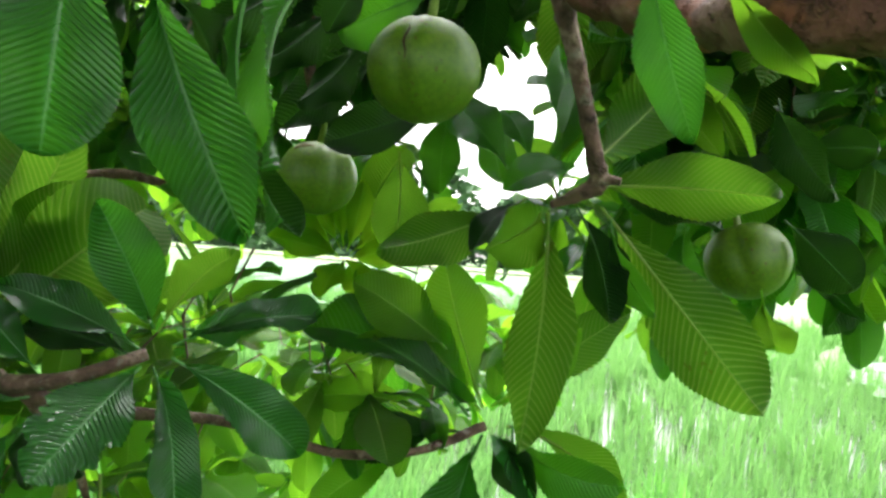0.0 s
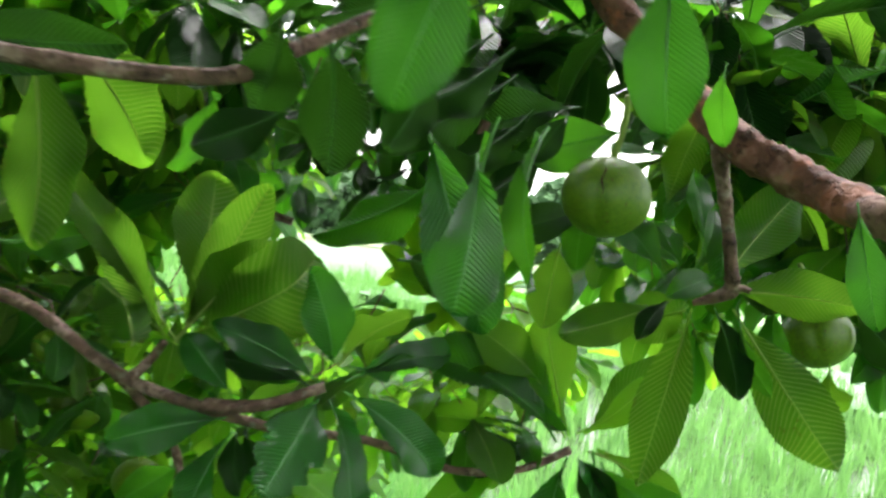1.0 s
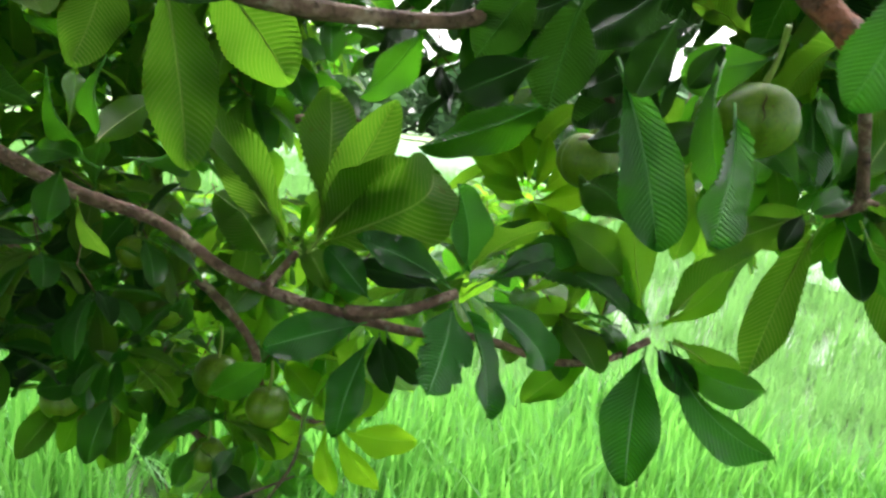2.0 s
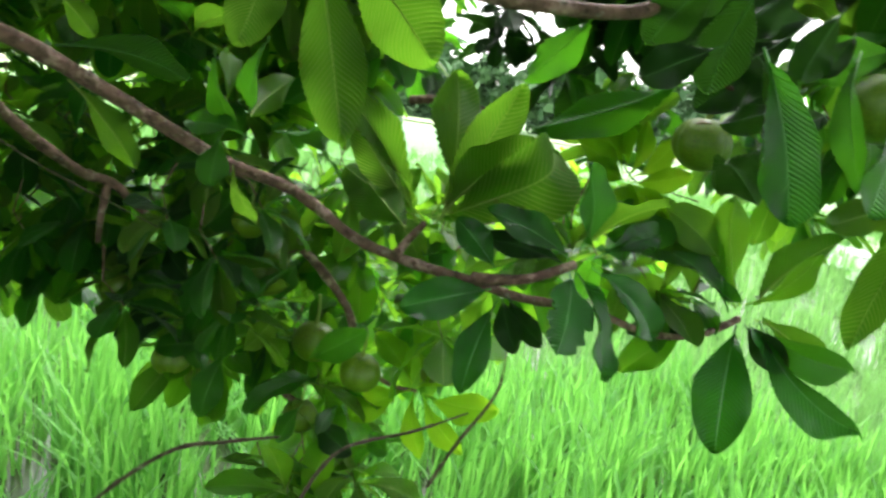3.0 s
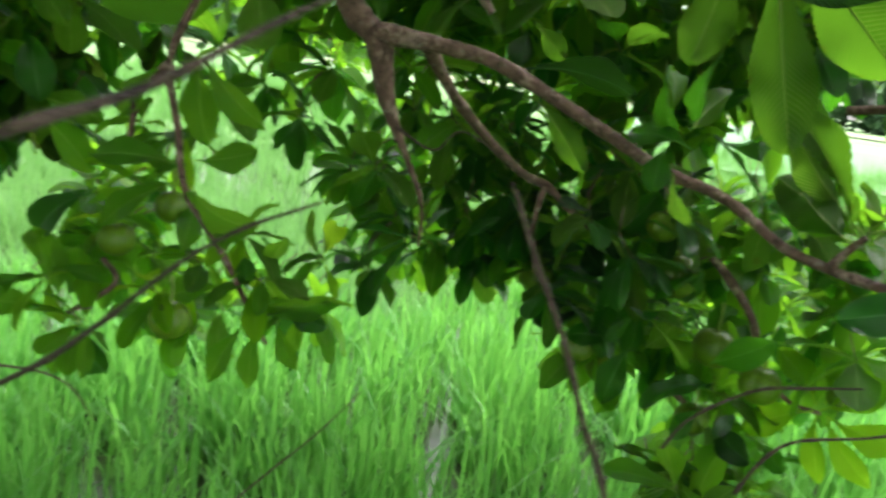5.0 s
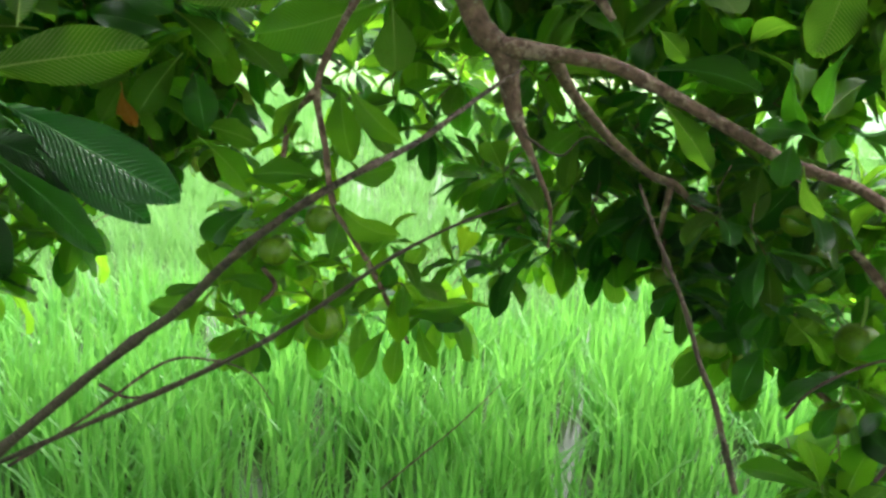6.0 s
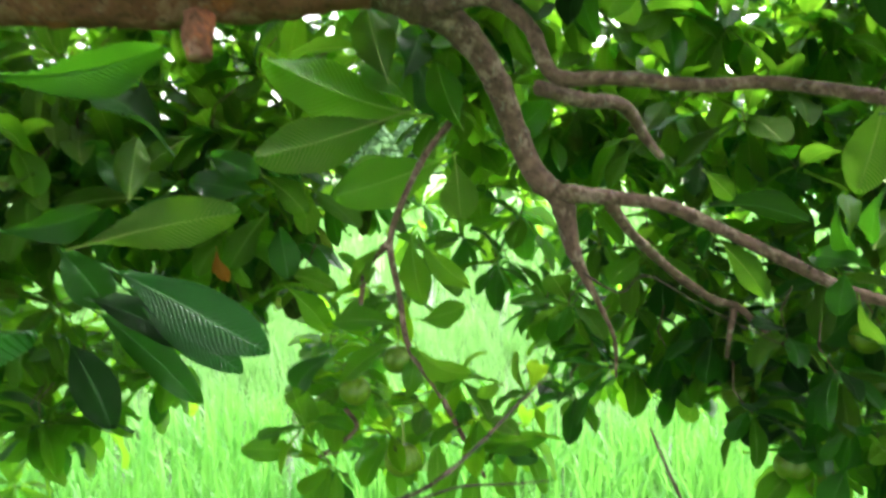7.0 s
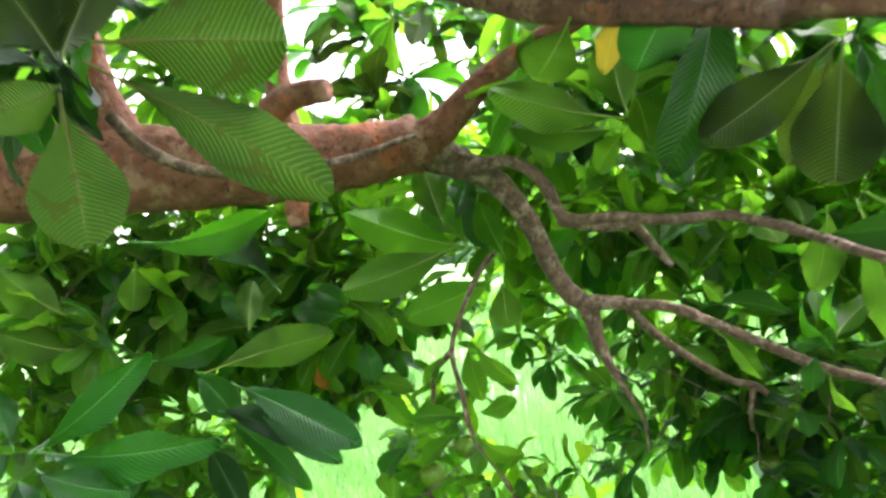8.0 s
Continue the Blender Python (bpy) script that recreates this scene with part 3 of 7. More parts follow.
limb([(-2.020, 0.639, 2.638), (-1.949, 0.708, 2.579), (-1.872, 0.796, 2.519), (-1.816, 0.865, 2.409), (-1.791, 0.918, 2.292), (-1.748, 0.961, 2.164), (-1.691, 0.989, 2.100), (-1.661, 0.991, 1.996), (-1.628, 0.997, 1.919), (-1.600, 1.024, 1.847), (-1.577, 1.075, 1.745), (-1.591, 1.118, 1.638)], [0.08, 0.05, 0.038, 0.032, 0.029, 0.029, 0.030, 0.021, 0.012, 0.007, 0.005, 0.0035], sides=14, knots=0.12)
limb([(-1.702, 0.978, 2.118), (-1.549, 1.015, 2.108), (-1.429, 1.061, 2.085), (-1.240, 1.100, 2.000), (-1.070, 1.160, 1.915), (-0.930, 1.180, 1.875), (-0.800, 1.180, 1.800), (-0.700, 1.100, 1.785), (-0.563, 1.030, 1.775)], [0.025, 0.018, 0.016, 0.0145, 0.0135, 0.012, 0.011, 0.0105, 0.010], knots=0.12)
limb([(-0.563, 1.030, 1.775), (-0.450, 1.080, 1.745), (-0.301, 1.170, 1.721), (-0.146, 1.224, 1.674), (-0.016, 1.268, 1.676), (0.095, 1.330, 1.712)], [0.010, 0.009, 0.008, 0.0075, 0.007, 0.009], knots=0.12)
limb([(-0.563, 1.030, 1.780), (-0.470, 1.000, 1.800), (-0.378, 1.025, 1.836)], [0.013, 0.01, 0.009])
limb([(-0.710, 1.094, 1.792), (-0.689, 1.119, 1.822), (-0.664, 1.104, 1.859)], [0.01, 0.008, 0.007])
limb([(-1.608, 1.064, 2.108), (-1.575, 1.167, 2.006), (-1.525, 1.332, 1.892), (-1.461, 1.456, 1.810), (-1.415, 1.529, 1.784), (-1.353, 1.544, 1.730), (-1.278, 1.567, 1.678)], [0.017, 0.014, 0.013, 0.012, 0.011, 0.009, 0.006], knots=0.12)
limb([(-1.422, 1.525, 1.786), (-1.426, 1.502, 1.705), (-1.440, 1.533, 1.632)], [0.011, 0.009, 0.007])
limb([(-1.032, 1.730, 1.697), (-0.925, 1.770, 1.601), (-0.824, 1.805, 1.474), (-0.787, 1.838, 1.342)], [0.013, 0.013, 0.012, 0.008], knots=0.2)
limb([(-1.121, 2.010, 1.181), (-0.991, 2.004, 1.110), (-0.878, 1.996, 1.035)], [0.011, 0.011, 0.008], knots=0.2)
limb([(-0.783, 1.836, 1.326), (-0.678, 1.877, 1.240), (-0.584, 1.906, 1.216)], [0.008, 0.007, 0.006])
limb([(-1.910, 0.821, 2.291), (-1.948, 0.773, 2.214), (-1.978, 0.720, 2.100), (-1.988, 0.684, 2.000), (-1.971, 0.697, 1.873), (-1.944, 0.702, 1.743), (-1.899, 0.761, 1.625), (-1.840, 0.802, 1.493), (-1.803, 0.827, 1.408)], [0.009, 0.0088, 0.008, 0.008, 0.0075, 0.0075, 0.007, 0.006, 0.0045], knots=0.2)
limb([(-2.022, 0.722, 1.997), (-2.095, 0.714, 1.926), (-2.129, 0.721, 1.812)], [0.011, 0.009, 0.006])
limb([(-2.122, 0.655, 1.568), (-2.091, 0.662, 1.516), (-2.159, 0.595, 1.444)], [0.006, 0.006, 0.006])
limb([(-1.873, 0.697, 2.543), (-1.725, 0.701, 2.547), (-1.612, 0.700, 2.477), (-1.550, 0.705, 2.371), (-1.436, 0.745, 2.360), (-1.271, 0.794, 2.340), (-1.164, 0.815, 2.340), (-1.000, 0.720, 2.305), (-0.860, 0.610, 2.265), (-0.760, 0.530, 2.235), (-0.660, 0.510, 2.210), (-0.483, 0.552, 2.222), (-0.418, 0.590, 2.266), (-0.340, 0.641, 2.330)], [0.022, 0.018, 0.017, 0.016, 0.015, 0.014, 0.013, 0.012, 0.011, 0.010, 0.0095, 0.009, 0.0085, 0.007], knots=0.12)
limb([(-1.719, 0.917, 2.373), (-1.661, 1.042, 2.348), (-1.612, 1.160, 2.341), (-1.590, 1.251, 2.264), (-1.554, 1.286, 2.205)], [0.02, 0.02, 0.018, 0.015, 0.01])
limb([(-1.707, 0.297, 3.011), (-1.391, 0.326, 2.836), (-1.112, 0.317, 2.739), (-0.822, 0.251, 2.643), (-0.625, 0.163, 2.589), (-0.100, 0.850, 2.500), (0.090, 0.730, 2.280), (0.140, 0.670, 2.235), (0.180, 0.610, 2.200), (0.200, 0.500, 2.170), (0.300, 0.420, 2.150)], [0.034, 0.030, 0.026, 0.022, 0.020, 0.020, 0.022, 0.022, 0.021, 0.02, 0.018], material=BARK_OLD, name="limb", sides=18, steps=14, knots=0.12, rough=0.28)
limb([(0.087, 0.738, 2.272), (0.095, 0.738, 2.246), (0.111, 0.749, 2.206), (0.128, 0.759, 2.155), (0.144, 0.769, 2.105), (0.150, 0.779, 2.084), (0.132, 0.780, 2.071), (0.106, 0.790, 2.059)], [0.011, 0.01, 0.009, 0.008, 0.009, 0.011, 0.008, 0.004], knots=0.15)
limb([(0.148, 0.774, 2.085), (0.160, 0.769, 2.087), (0.169, 0.764, 2.085)], [0.007, 0.005, 0.004])
limb([(-0.183, 0.992, 2.288), (-0.190, 0.993, 2.244), (-0.182, 0.994, 2.200), (-0.136, 0.993, 2.179)], [0.009, 0.008, 0.007, 0.003])
limb([(-0.732, 1.505, 2.089), (-0.634, 1.503, 2.104), (-0.545, 1.502, 2.090)], [0.011, 0.01, 0.009])
limb([(-2.611, -0.014, 2.664), (-2.628, -0.061, 2.840), (-2.624, -0.100, 3.000), (-2.606, -0.155, 3.197)], [0.1, 0.06, 0.05, 0.045], material=BARK_RED, name="limb", sides=14)
limb([(-2.289, 0.337, 2.691), (-2.288, 0.336, 2.878), (-2.286, 0.336, 3.065), (-2.252, 0.325, 3.290)], [0.06, 0.034, 0.03, 0.028], material=BARK_RED, name="limb", sides=14)
limb([(-2.242, 0.271, 2.753), (-2.151, 0.288, 2.778), (-2.044, 0.322, 2.776)], [0.045, 0.04, 0.034], material=BARK_RED, name="branch_stump", sides=14)
limb([(-2.176, 0.296, 2.499), (-2.163, 0.281, 2.449), (-2.154, 0.276, 2.408)], [0.036, 0.034, 0.027], material=BARK_RED, name="bark_knob", sides=12)
limb([(-2.236, -0.209, 2.706), (-2.220, -0.123, 2.617), (-2.146, 0.019, 2.553), (-2.014, 0.284, 2.566), (-1.910, 0.522, 2.640)], [0.016, 0.016, 0.015, 0.012, 0.008], name="branch")

# Bare dry twigs of a leafless shrub between the viewer and the field
SHRUB = new("bare_shrub")
SHRUB.location = (-1.35, -0.75, 0)
tagged(SHRUB, "leafless shrub of thin brown twigs, placed to fit the camera's view", "shrub")


def stem(points, radii):
    return part("twig", tube("twig", points, radii, TWIG, sides=6, steps=7, rough=0.15, knots=0.35), SHRUB, "", Matrix.Translation(-Vector(SHRUB.location)))


# twig depths and bends are set to fit the camera's view
stem([(-0.864, 0.012, 1.820), (-0.848, 0.006, 1.852), (-0.812, 0.000, 1.886), (-0.781, -0.014, 1.902), (-0.754, -0.029, 1.915)], [0.0014, 0.0012, 0.0011, 0.001, 0.0006])
stem([(-0.795, 0.553, 1.540), (-0.771, 0.561, 1.595), (-0.736, 0.567, 1.635), (-0.656, 0.554, 1.673), (-0.592, 0.541, 1.712)], [0.0028, 0.0025, 0.0022, 0.0019, 0.0011])
stem([(-0.644, 0.375, 1.691), (-0.620, 0.382, 1.739), (-0.586, 0.391, 1.797), (-0.581, 0.397, 1.843)], [0.0019, 0.0019, 0.0015, 0.0007])
stem([(-1.856, -0.219, 1.443), (-1.833, -0.165, 1.490), (-1.378, -0.253, 1.807), (-1.151, -0.359, 1.931), (-1.011, -0.440, 2.007), (-0.951, -0.470, 2.039), (-0.930, -0.466, 2.053), (-0.928, -0.439, 2.061), (-0.924, -0.410, 2.075), (-0.920, -0.391, 2.084)], [0.0077, 0.0072, 0.0044, 0.0028, 0.0018, 0.0012, 0.0010, 0.0009, 0.0008, 0.0004])
stem([(-1.809, -0.144, 1.505), (-1.460, -0.174, 1.712), (-1.233, -0.227, 1.848), (-1.097, -0.295, 1.933), (-1.012, -0.346, 1.987), (-0.942, -0.398, 2.025), (-0.904, -0.417, 2.043)], [0.0036, 0.0030, 0.0020, 0.0014, 0.0010, 0.0006, 0.0003])
stem([(-1.795, -0.135, 1.502), (-1.738, -0.054, 1.563), (-1.663, 0.019, 1.643), (-1.611, 0.058, 1.651), (-1.561, 0.087, 1.636), (-1.525, 0.099, 1.593)], [0.0028, 0.0025, 0.0022, 0.0017, 0.0013, 0.0009])
stem([(-1.731, -0.036, 1.610), (-1.697, -0.006, 1.589), (-1.648, 0.046, 1.612), (-1.627, 0.093, 1.638)], [0.0022, 0.0022, 0.0017, 0.0009])
stem([(-1.465, 0.283, 1.397), (-1.421, 0.329, 1.454), (-1.376, 0.376, 1.511), (-1.333, 0.424, 1.577)], [0.0017, 0.0016, 0.0013, 0.0007])
stem([(-0.903, -0.306, 2.038), (-0.891, -0.306, 2.014), (-0.877, -0.306, 1.989), (-0.866, -0.308, 1.965), (-0.859, -0.307, 1.952), (-0.852, -0.309, 1.936), (-0.843, -0.310, 1.913)], [0.0006, 0.0009, 0.0011, 0.0013, 0.0013, 0.0014, 0.0014])
stem([(-1.608, 0.960, 1.926), (-1.498, 0.927, 1.895), (-1.411, 0.872, 1.948), (-1.315, 0.964, 1.877), (-1.167, 1.109, 1.776)], [0.0037, 0.0025, 0.0019, 0.0015, 0.0009])

# Fruits
fruit((-0.033, 0.762, 2.179), 0.112, (0.05, 0.1, 1), (-0.030, 0.729, 2.302), 0.0)
fruit((-0.178, 1.054, 2.090), 0.108, (0, 0.05, 1), (-0.173, 1.014, 2.190), 1.1)
fruit((0.407, 1.037, 2.025), 0.112, (-0.3, 0.2, 1), None, 2.0)
fruit((-1.057, 1.760, 1.563), 0.145, (0, 0, 1), None, 0.5)
fruit((-1.453, 1.750, 1.464), 0.125, (0, 0, 1), None, 1.3)
fruit((-0.763, 1.832, 1.280), 0.125, (0, 0, 1), None, 2.2)
fruit((-0.911, 1.841, 1.354), 0.13, (0, 0, 1), None, 0.9)
fruit((-0.547, 1.894, 1.282), 0.07, (0.3, 0, 1), None, 0.2)
fruit((-1.106, 1.685, 1.710), 0.095, (0, 0, 1), None, 1.7)
fruit((-1.316, 1.822, 1.246), 0.11, (0, 0, 1), None, 0.7)
fruit((-1.230, 1.866, 1.191), 0.11, (0, 0, 1), None, 1.9)
fruit((-0.931, 1.905, 1.088), 0.11, (0, 0, 1), None, 2.6)
fruit((-2.022, 0.789, 1.416), 0.09, (0, 0, 1), None, 0.4)
fruit((-2.107, 0.678, 1.610), 0.08, (0, 0, 1), None, 1.5)
fruit((-1.950, 0.681, 1.464), 0.09, (0, 0, 1), None, 2.1)
fruit((-2.061, 0.791, 1.678), 0.08, (0, 0, 1), None, 2.8)

# Leaves, whorl by whorl
leaf((0.080, 0.780, 2.062), (-0.062, 0.763, 1.999), 113, "m", "u", 0.97)
leaf((0.103, 0.780, 2.053), (0.107, 0.914, 1.772), 19, "m", "u", 0.63)
leaf((0.133, 0.779, 2.078), (0.325, 0.756, 2.081), -70, "m", "u", 0.90)
leaf((0.155, 0.779, 2.060), (0.361, 0.839, 1.853), -67, "b", "u", 0.68)
leaf((0.132, 0.780, 2.058), (0.166, 0.751, 1.949), -85, "m", "d", 1.19)
leaf((0.089, 0.780, 2.086), (0.124, 0.808, 2.191), 77, "n", "t", 1.15)
leaf((0.138, 0.779, 2.096), (0.274, 0.874, 2.244), -121, "b", "u", 0.79)
leaf((0.064, 0.780, 2.084), (-0.001, 0.840, 2.164), -49, "m", "t", 1.14)
leaf((0.121, 0.779, 2.089), (0.052, 0.731, 2.064), -51, "c", "t", 1.01)
leaf((0.072, 0.781, 2.058), (0.028, 0.743, 2.004), -15, "n", "d", 1.30)
leaf((0.083, 0.780, 2.094), (0.059, 0.839, 2.157), -24, "m", "t", 1.01)
leaf((0.156, 0.779, 2.083), (0.322, 0.897, 2.054), -53, "m", "d", 0.69)
leaf((0.107, 0.780, 2.085), (0.119, 0.897, 2.235), 14, "m", "t", 0.62)
leaf((0.165, 0.779, 2.049), (0.213, 0.760, 1.957), 125, "n", "t", 1.30)
leaf((0.096, 0.780, 2.049), (0.049, 0.931, 2.009), 79, "m", "u", 1.17)
leaf((-0.059, 0.893, 2.115), (-0.058, 0.945, 1.984), 7, "m", "u", 1.27)
leaf((-0.020, 0.929, 2.172), (-0.145, 0.899, 2.118), -90, "m", "d", 1.10)
leaf((0.016, 0.899, 2.186), (0.063, 0.919, 2.091), 89, "m", "t", 1.26)
leaf((-0.004, 1.019, 2.197), (-0.010, 1.000, 2.078), 20, "m", "t", 1.17)
leaf((-0.011, 0.770, 2.268), (-0.126, 0.823, 2.228), -95, "b", "t", 1.18)
leaf((0.084, 0.768, 2.299), (0.140, 1.069, 2.206), 7, "m", "u", 0.50)
leaf((-0.092, 0.771, 2.278), (-0.132, 0.773, 2.211), -86, "m", "d", 1.30)
leaf((-0.220, 0.429, 2.171), (-0.222, 0.420, 2.036), -28, "b", "g", 1.10)
leaf((-0.254, 0.154, 2.239), (-0.280, 0.154, 2.153), 4, "m", "g", 1.30)
leaf((-0.270, 0.659, 2.224), (-0.175, 0.680, 2.001), 103, "m", "g", 0.92)
leaf((0.098, 0.419, 2.174), (0.130, 0.420, 2.073), 32, "m", "g", 0.80)
leaf((-0.142, 0.201, 2.259), (-0.133, 0.200, 2.168), 27, "m", "g", 1.21)
leaf((0.158, 0.488, 2.201), (0.226, 0.488, 2.129), 139, "n", "y", 0.88)
leaf((0.201, 0.488, 2.172), (0.271, 0.537, 2.160), 160, "n", "y", 0.66)
leaf((0.178, 0.487, 2.230), (0.270, 0.583, 2.243), 142, "m", "t", 0.62)
leaf((-0.001, 0.493, 2.294), (0.018, 0.522, 2.224), -173, "m", "t", 1.04)
leaf((0.310, 0.988, 2.061), (0.313, 0.940, 1.944), 45, "c", "t", 1.05)
leaf((0.408, 0.987, 1.986), (0.484, 1.107, 1.908), 172, "b", "y", 0.88)
leaf((0.429, 0.985, 2.079), (0.516, 0.965, 1.997), -69, "b", "d", 1.30)
leaf((0.408, 0.983, 2.231), (0.446, 0.884, 2.098), 89, "m", "d", 0.90)
leaf((0.435, 0.984, 2.168), (0.514, 0.933, 2.169), -62, "b", "d", 1.30)
leaf((-0.384, 1.025, 1.820), (-0.425, 0.835, 1.715), -34, "r", "g", 1.17)
leaf((-0.368, 1.025, 1.820), (-0.307, 0.965, 1.640), -2, "m", "g", 0.92)
leaf((-0.345, 1.024, 1.835), (-0.183, 1.100, 1.704), 69, "m", "g", 1.01)
leaf((-0.345, 1.024, 1.852), (-0.187, 1.190, 1.888), 47, "m", "g", 0.69)
leaf((-0.366, 1.024, 1.868), (-0.254, 0.936, 1.976), -23, "m", "u", 0.94)
leaf((-0.372, 1.024, 1.870), (-0.414, 0.918, 2.031), -119, "m", "g", 1.03)
leaf((-0.385, 1.025, 1.841), (-0.559, 0.997, 1.915), -59, "m", "g", 0.87)
leaf((-0.391, 1.025, 1.831), (-0.551, 1.057, 1.855), -53, "m", "d", 0.91)
leaf((-0.343, 1.024, 1.873), (-0.251, 1.122, 1.889), 118, "m", "g", 0.90)
leaf((0.090, 1.330, 1.742), (0.007, 1.288, 1.979), -171, "m", "y", 1.14)
leaf((0.070, 1.330, 1.726), (-0.233, 1.383, 1.849), -47, "c", "t", 0.78)
leaf((0.021, 1.329, 1.838), (-0.142, 1.280, 1.943), -74, "m", "y", 1.30)
leaf((-0.008, 1.331, 1.733), (-0.217, 1.375, 1.729), -48, "m", "y", 0.89)
leaf((0.068, 1.331, 1.701), (-0.151, 1.336, 1.637), -47, "m", "d", 0.88)
leaf((0.092, 1.328, 1.699), (0.043, 1.189, 1.440), 14, "m", "g", 1.09)
leaf((0.140, 1.325, 1.717), (0.345, 1.185, 1.530), 105, "c", "g", 0.71)
leaf((0.133, 1.326, 1.718), (0.354, 1.354, 1.573), -43, "n", "u", 1.23)
leaf((0.123, 1.332, 1.748), (0.359, 1.432, 1.924), -101, "m", "u", 0.80)
leaf((0.087, 1.335, 1.736), (-0.147, 1.421, 1.947), -53, "m", "y", 0.85)
leaf((0.104, 1.334, 1.745), (0.240, 1.310, 1.892), 112, "n", "y", 1.17)
leaf((-0.017, 1.337, 1.663), (-0.179, 1.260, 1.566), -31, "m", "y", 1.07)
leaf((0.112, 1.330, 1.700), (0.181, 1.230, 1.631), 69, "m", "d", 1.30)
leaf((0.161, 1.329, 1.695), (0.309, 1.207, 1.662), 100, "c", "t", 1.10)
leaf((-0.267, 1.335, 1.793), (-0.152, 1.634, 1.736), 109, "m", "y", 0.51)
leaf((0.069, 1.330, 1.745), (-0.092, 1.580, 1.888), -29, "m", "y", 0.73)
leaf((-0.525, 1.019, 1.769), (-0.688, 0.971, 1.722), -65, "m", "g", 1.10)
leaf((-0.522, 1.024, 1.804), (-0.607, 1.029, 1.888), -71, "m", "g", 1.30)
leaf((-0.512, 1.014, 1.750), (-0.557, 0.962, 1.585), -15, "m", "g", 0.98)
leaf((-0.503, 1.014, 1.756), (-0.473, 0.945, 1.674), 50, "m", "d", 1.20)
leaf((-0.494, 1.014, 1.762), (-0.423, 0.972, 1.688), 92, "m", "d", 1.20)
leaf((-0.533, 1.018, 1.756), (-0.549, 1.056, 1.665), -128, "m", "y", 1.30)
leaf((-0.429, 1.020, 1.850), (-0.464, 1.032, 1.893), -55, "m", "d", 1.30)
leaf((-0.650, 1.164, 1.860), (-0.435, 1.134, 2.033), 108, "h", "u", 1.00)
leaf((-0.650, 1.166, 1.870), (-0.520, 1.093, 2.146), 124, "m", "u", 0.78)
leaf((-0.660, 1.164, 1.853), (-0.852, 1.175, 2.074), 120, "m", "u", 0.61)
leaf((-0.677, 1.167, 1.859), (-0.841, 1.232, 1.935), 119, "b", "u", 1.03)
leaf((-0.645, 1.162, 1.855), (-0.442, 1.180, 1.938), -80, "m", "u", 0.86)
leaf((-0.659, 1.163, 1.848), (-0.755, 1.277, 1.843), -56, "m", "y", 1.11)
leaf((-0.676, 1.162, 1.850), (-0.907, 1.135, 2.135), -58, "m", "u", 0.50)
leaf((-0.194, 1.476, 1.994), (-0.304, 1.505, 2.142), -65, "m", "s", 0.86)
leaf((-0.188, 1.476, 1.995), (-0.229, 1.539, 2.143), -25, "m", "s", 0.94)
leaf((-0.182, 1.476, 1.989), (-0.161, 1.478, 2.124), 18, "n", "s", 1.30)
leaf((-0.197, 1.476, 1.982), (-0.339, 1.421, 2.060), -75, "m", "s", 0.92)
leaf((-0.194, 1.476, 1.977), (-0.315, 1.384, 2.006), -70, "m", "s", 0.96)
leaf((-0.176, 1.476, 1.986), (-0.079, 1.475, 2.094), 106, "m", "s", 1.10)
leaf((-0.175, 1.476, 1.977), (-0.052, 1.414, 2.021), 112, "m", "s", 1.09)
leaf((-0.184, 1.476, 1.968), (-0.208, 1.356, 1.901), 2, "m", "s", 1.11)
leaf((-0.176, 1.476, 1.969), (-0.107, 1.354, 1.915), 70, "m", "s", 1.03)
leaf((-0.928, 1.036, 2.359), (-0.831, 0.950, 2.010), 176, "m", "u", 0.81)
leaf((-0.911, 1.068, 2.371), (-0.699, 0.994, 2.161), -88, "m", "u", 1.23)
leaf((-1.001, 1.063, 2.349), (-1.033, 1.013, 2.139), -177, "m", "u", 1.20)
leaf((-0.978, 1.006, 2.157), (-1.014, 1.092, 2.029), -132, "n", "t", 0.97)
leaf((-1.071, 1.012, 2.125), (-1.054, 1.141, 1.992), -175, "n", "t", 0.84)
leaf((-0.239, 1.013, 2.201), (-0.466, 1.245, 2.069), 95, "m", "t", 0.63)
leaf((-0.504, 0.631, 2.228), (-0.572, 0.719, 2.136), 77, "m", "t", 0.92)
leaf((-0.215, 0.694, 2.153), (-0.257, 0.790, 2.121), 92, "m", "d", 1.11)
leaf((-0.281, 0.681, 2.067), (-0.152, 0.825, 2.005), -36, "m", "d", 1.07)
leaf((-0.130, 0.679, 2.243), (-0.130, 0.597, 2.055), 60, "n", "t", 0.69)
leaf((-0.188, 0.688, 2.248), (-0.157, 0.748, 2.018), 55, "n", "t", 0.58)
leaf((-0.262, 0.692, 2.215), (-0.208, 0.672, 2.138), -67, "m", "d", 1.30)
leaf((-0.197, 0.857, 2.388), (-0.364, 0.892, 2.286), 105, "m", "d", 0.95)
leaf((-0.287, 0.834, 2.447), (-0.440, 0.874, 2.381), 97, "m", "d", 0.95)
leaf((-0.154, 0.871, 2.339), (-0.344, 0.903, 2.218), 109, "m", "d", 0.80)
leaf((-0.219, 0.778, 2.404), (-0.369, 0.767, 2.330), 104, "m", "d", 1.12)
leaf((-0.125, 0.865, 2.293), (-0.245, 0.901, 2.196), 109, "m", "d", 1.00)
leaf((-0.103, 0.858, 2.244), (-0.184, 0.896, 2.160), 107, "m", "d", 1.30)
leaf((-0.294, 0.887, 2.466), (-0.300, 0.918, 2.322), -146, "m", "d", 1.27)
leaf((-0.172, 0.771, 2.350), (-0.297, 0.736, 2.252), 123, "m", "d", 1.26)
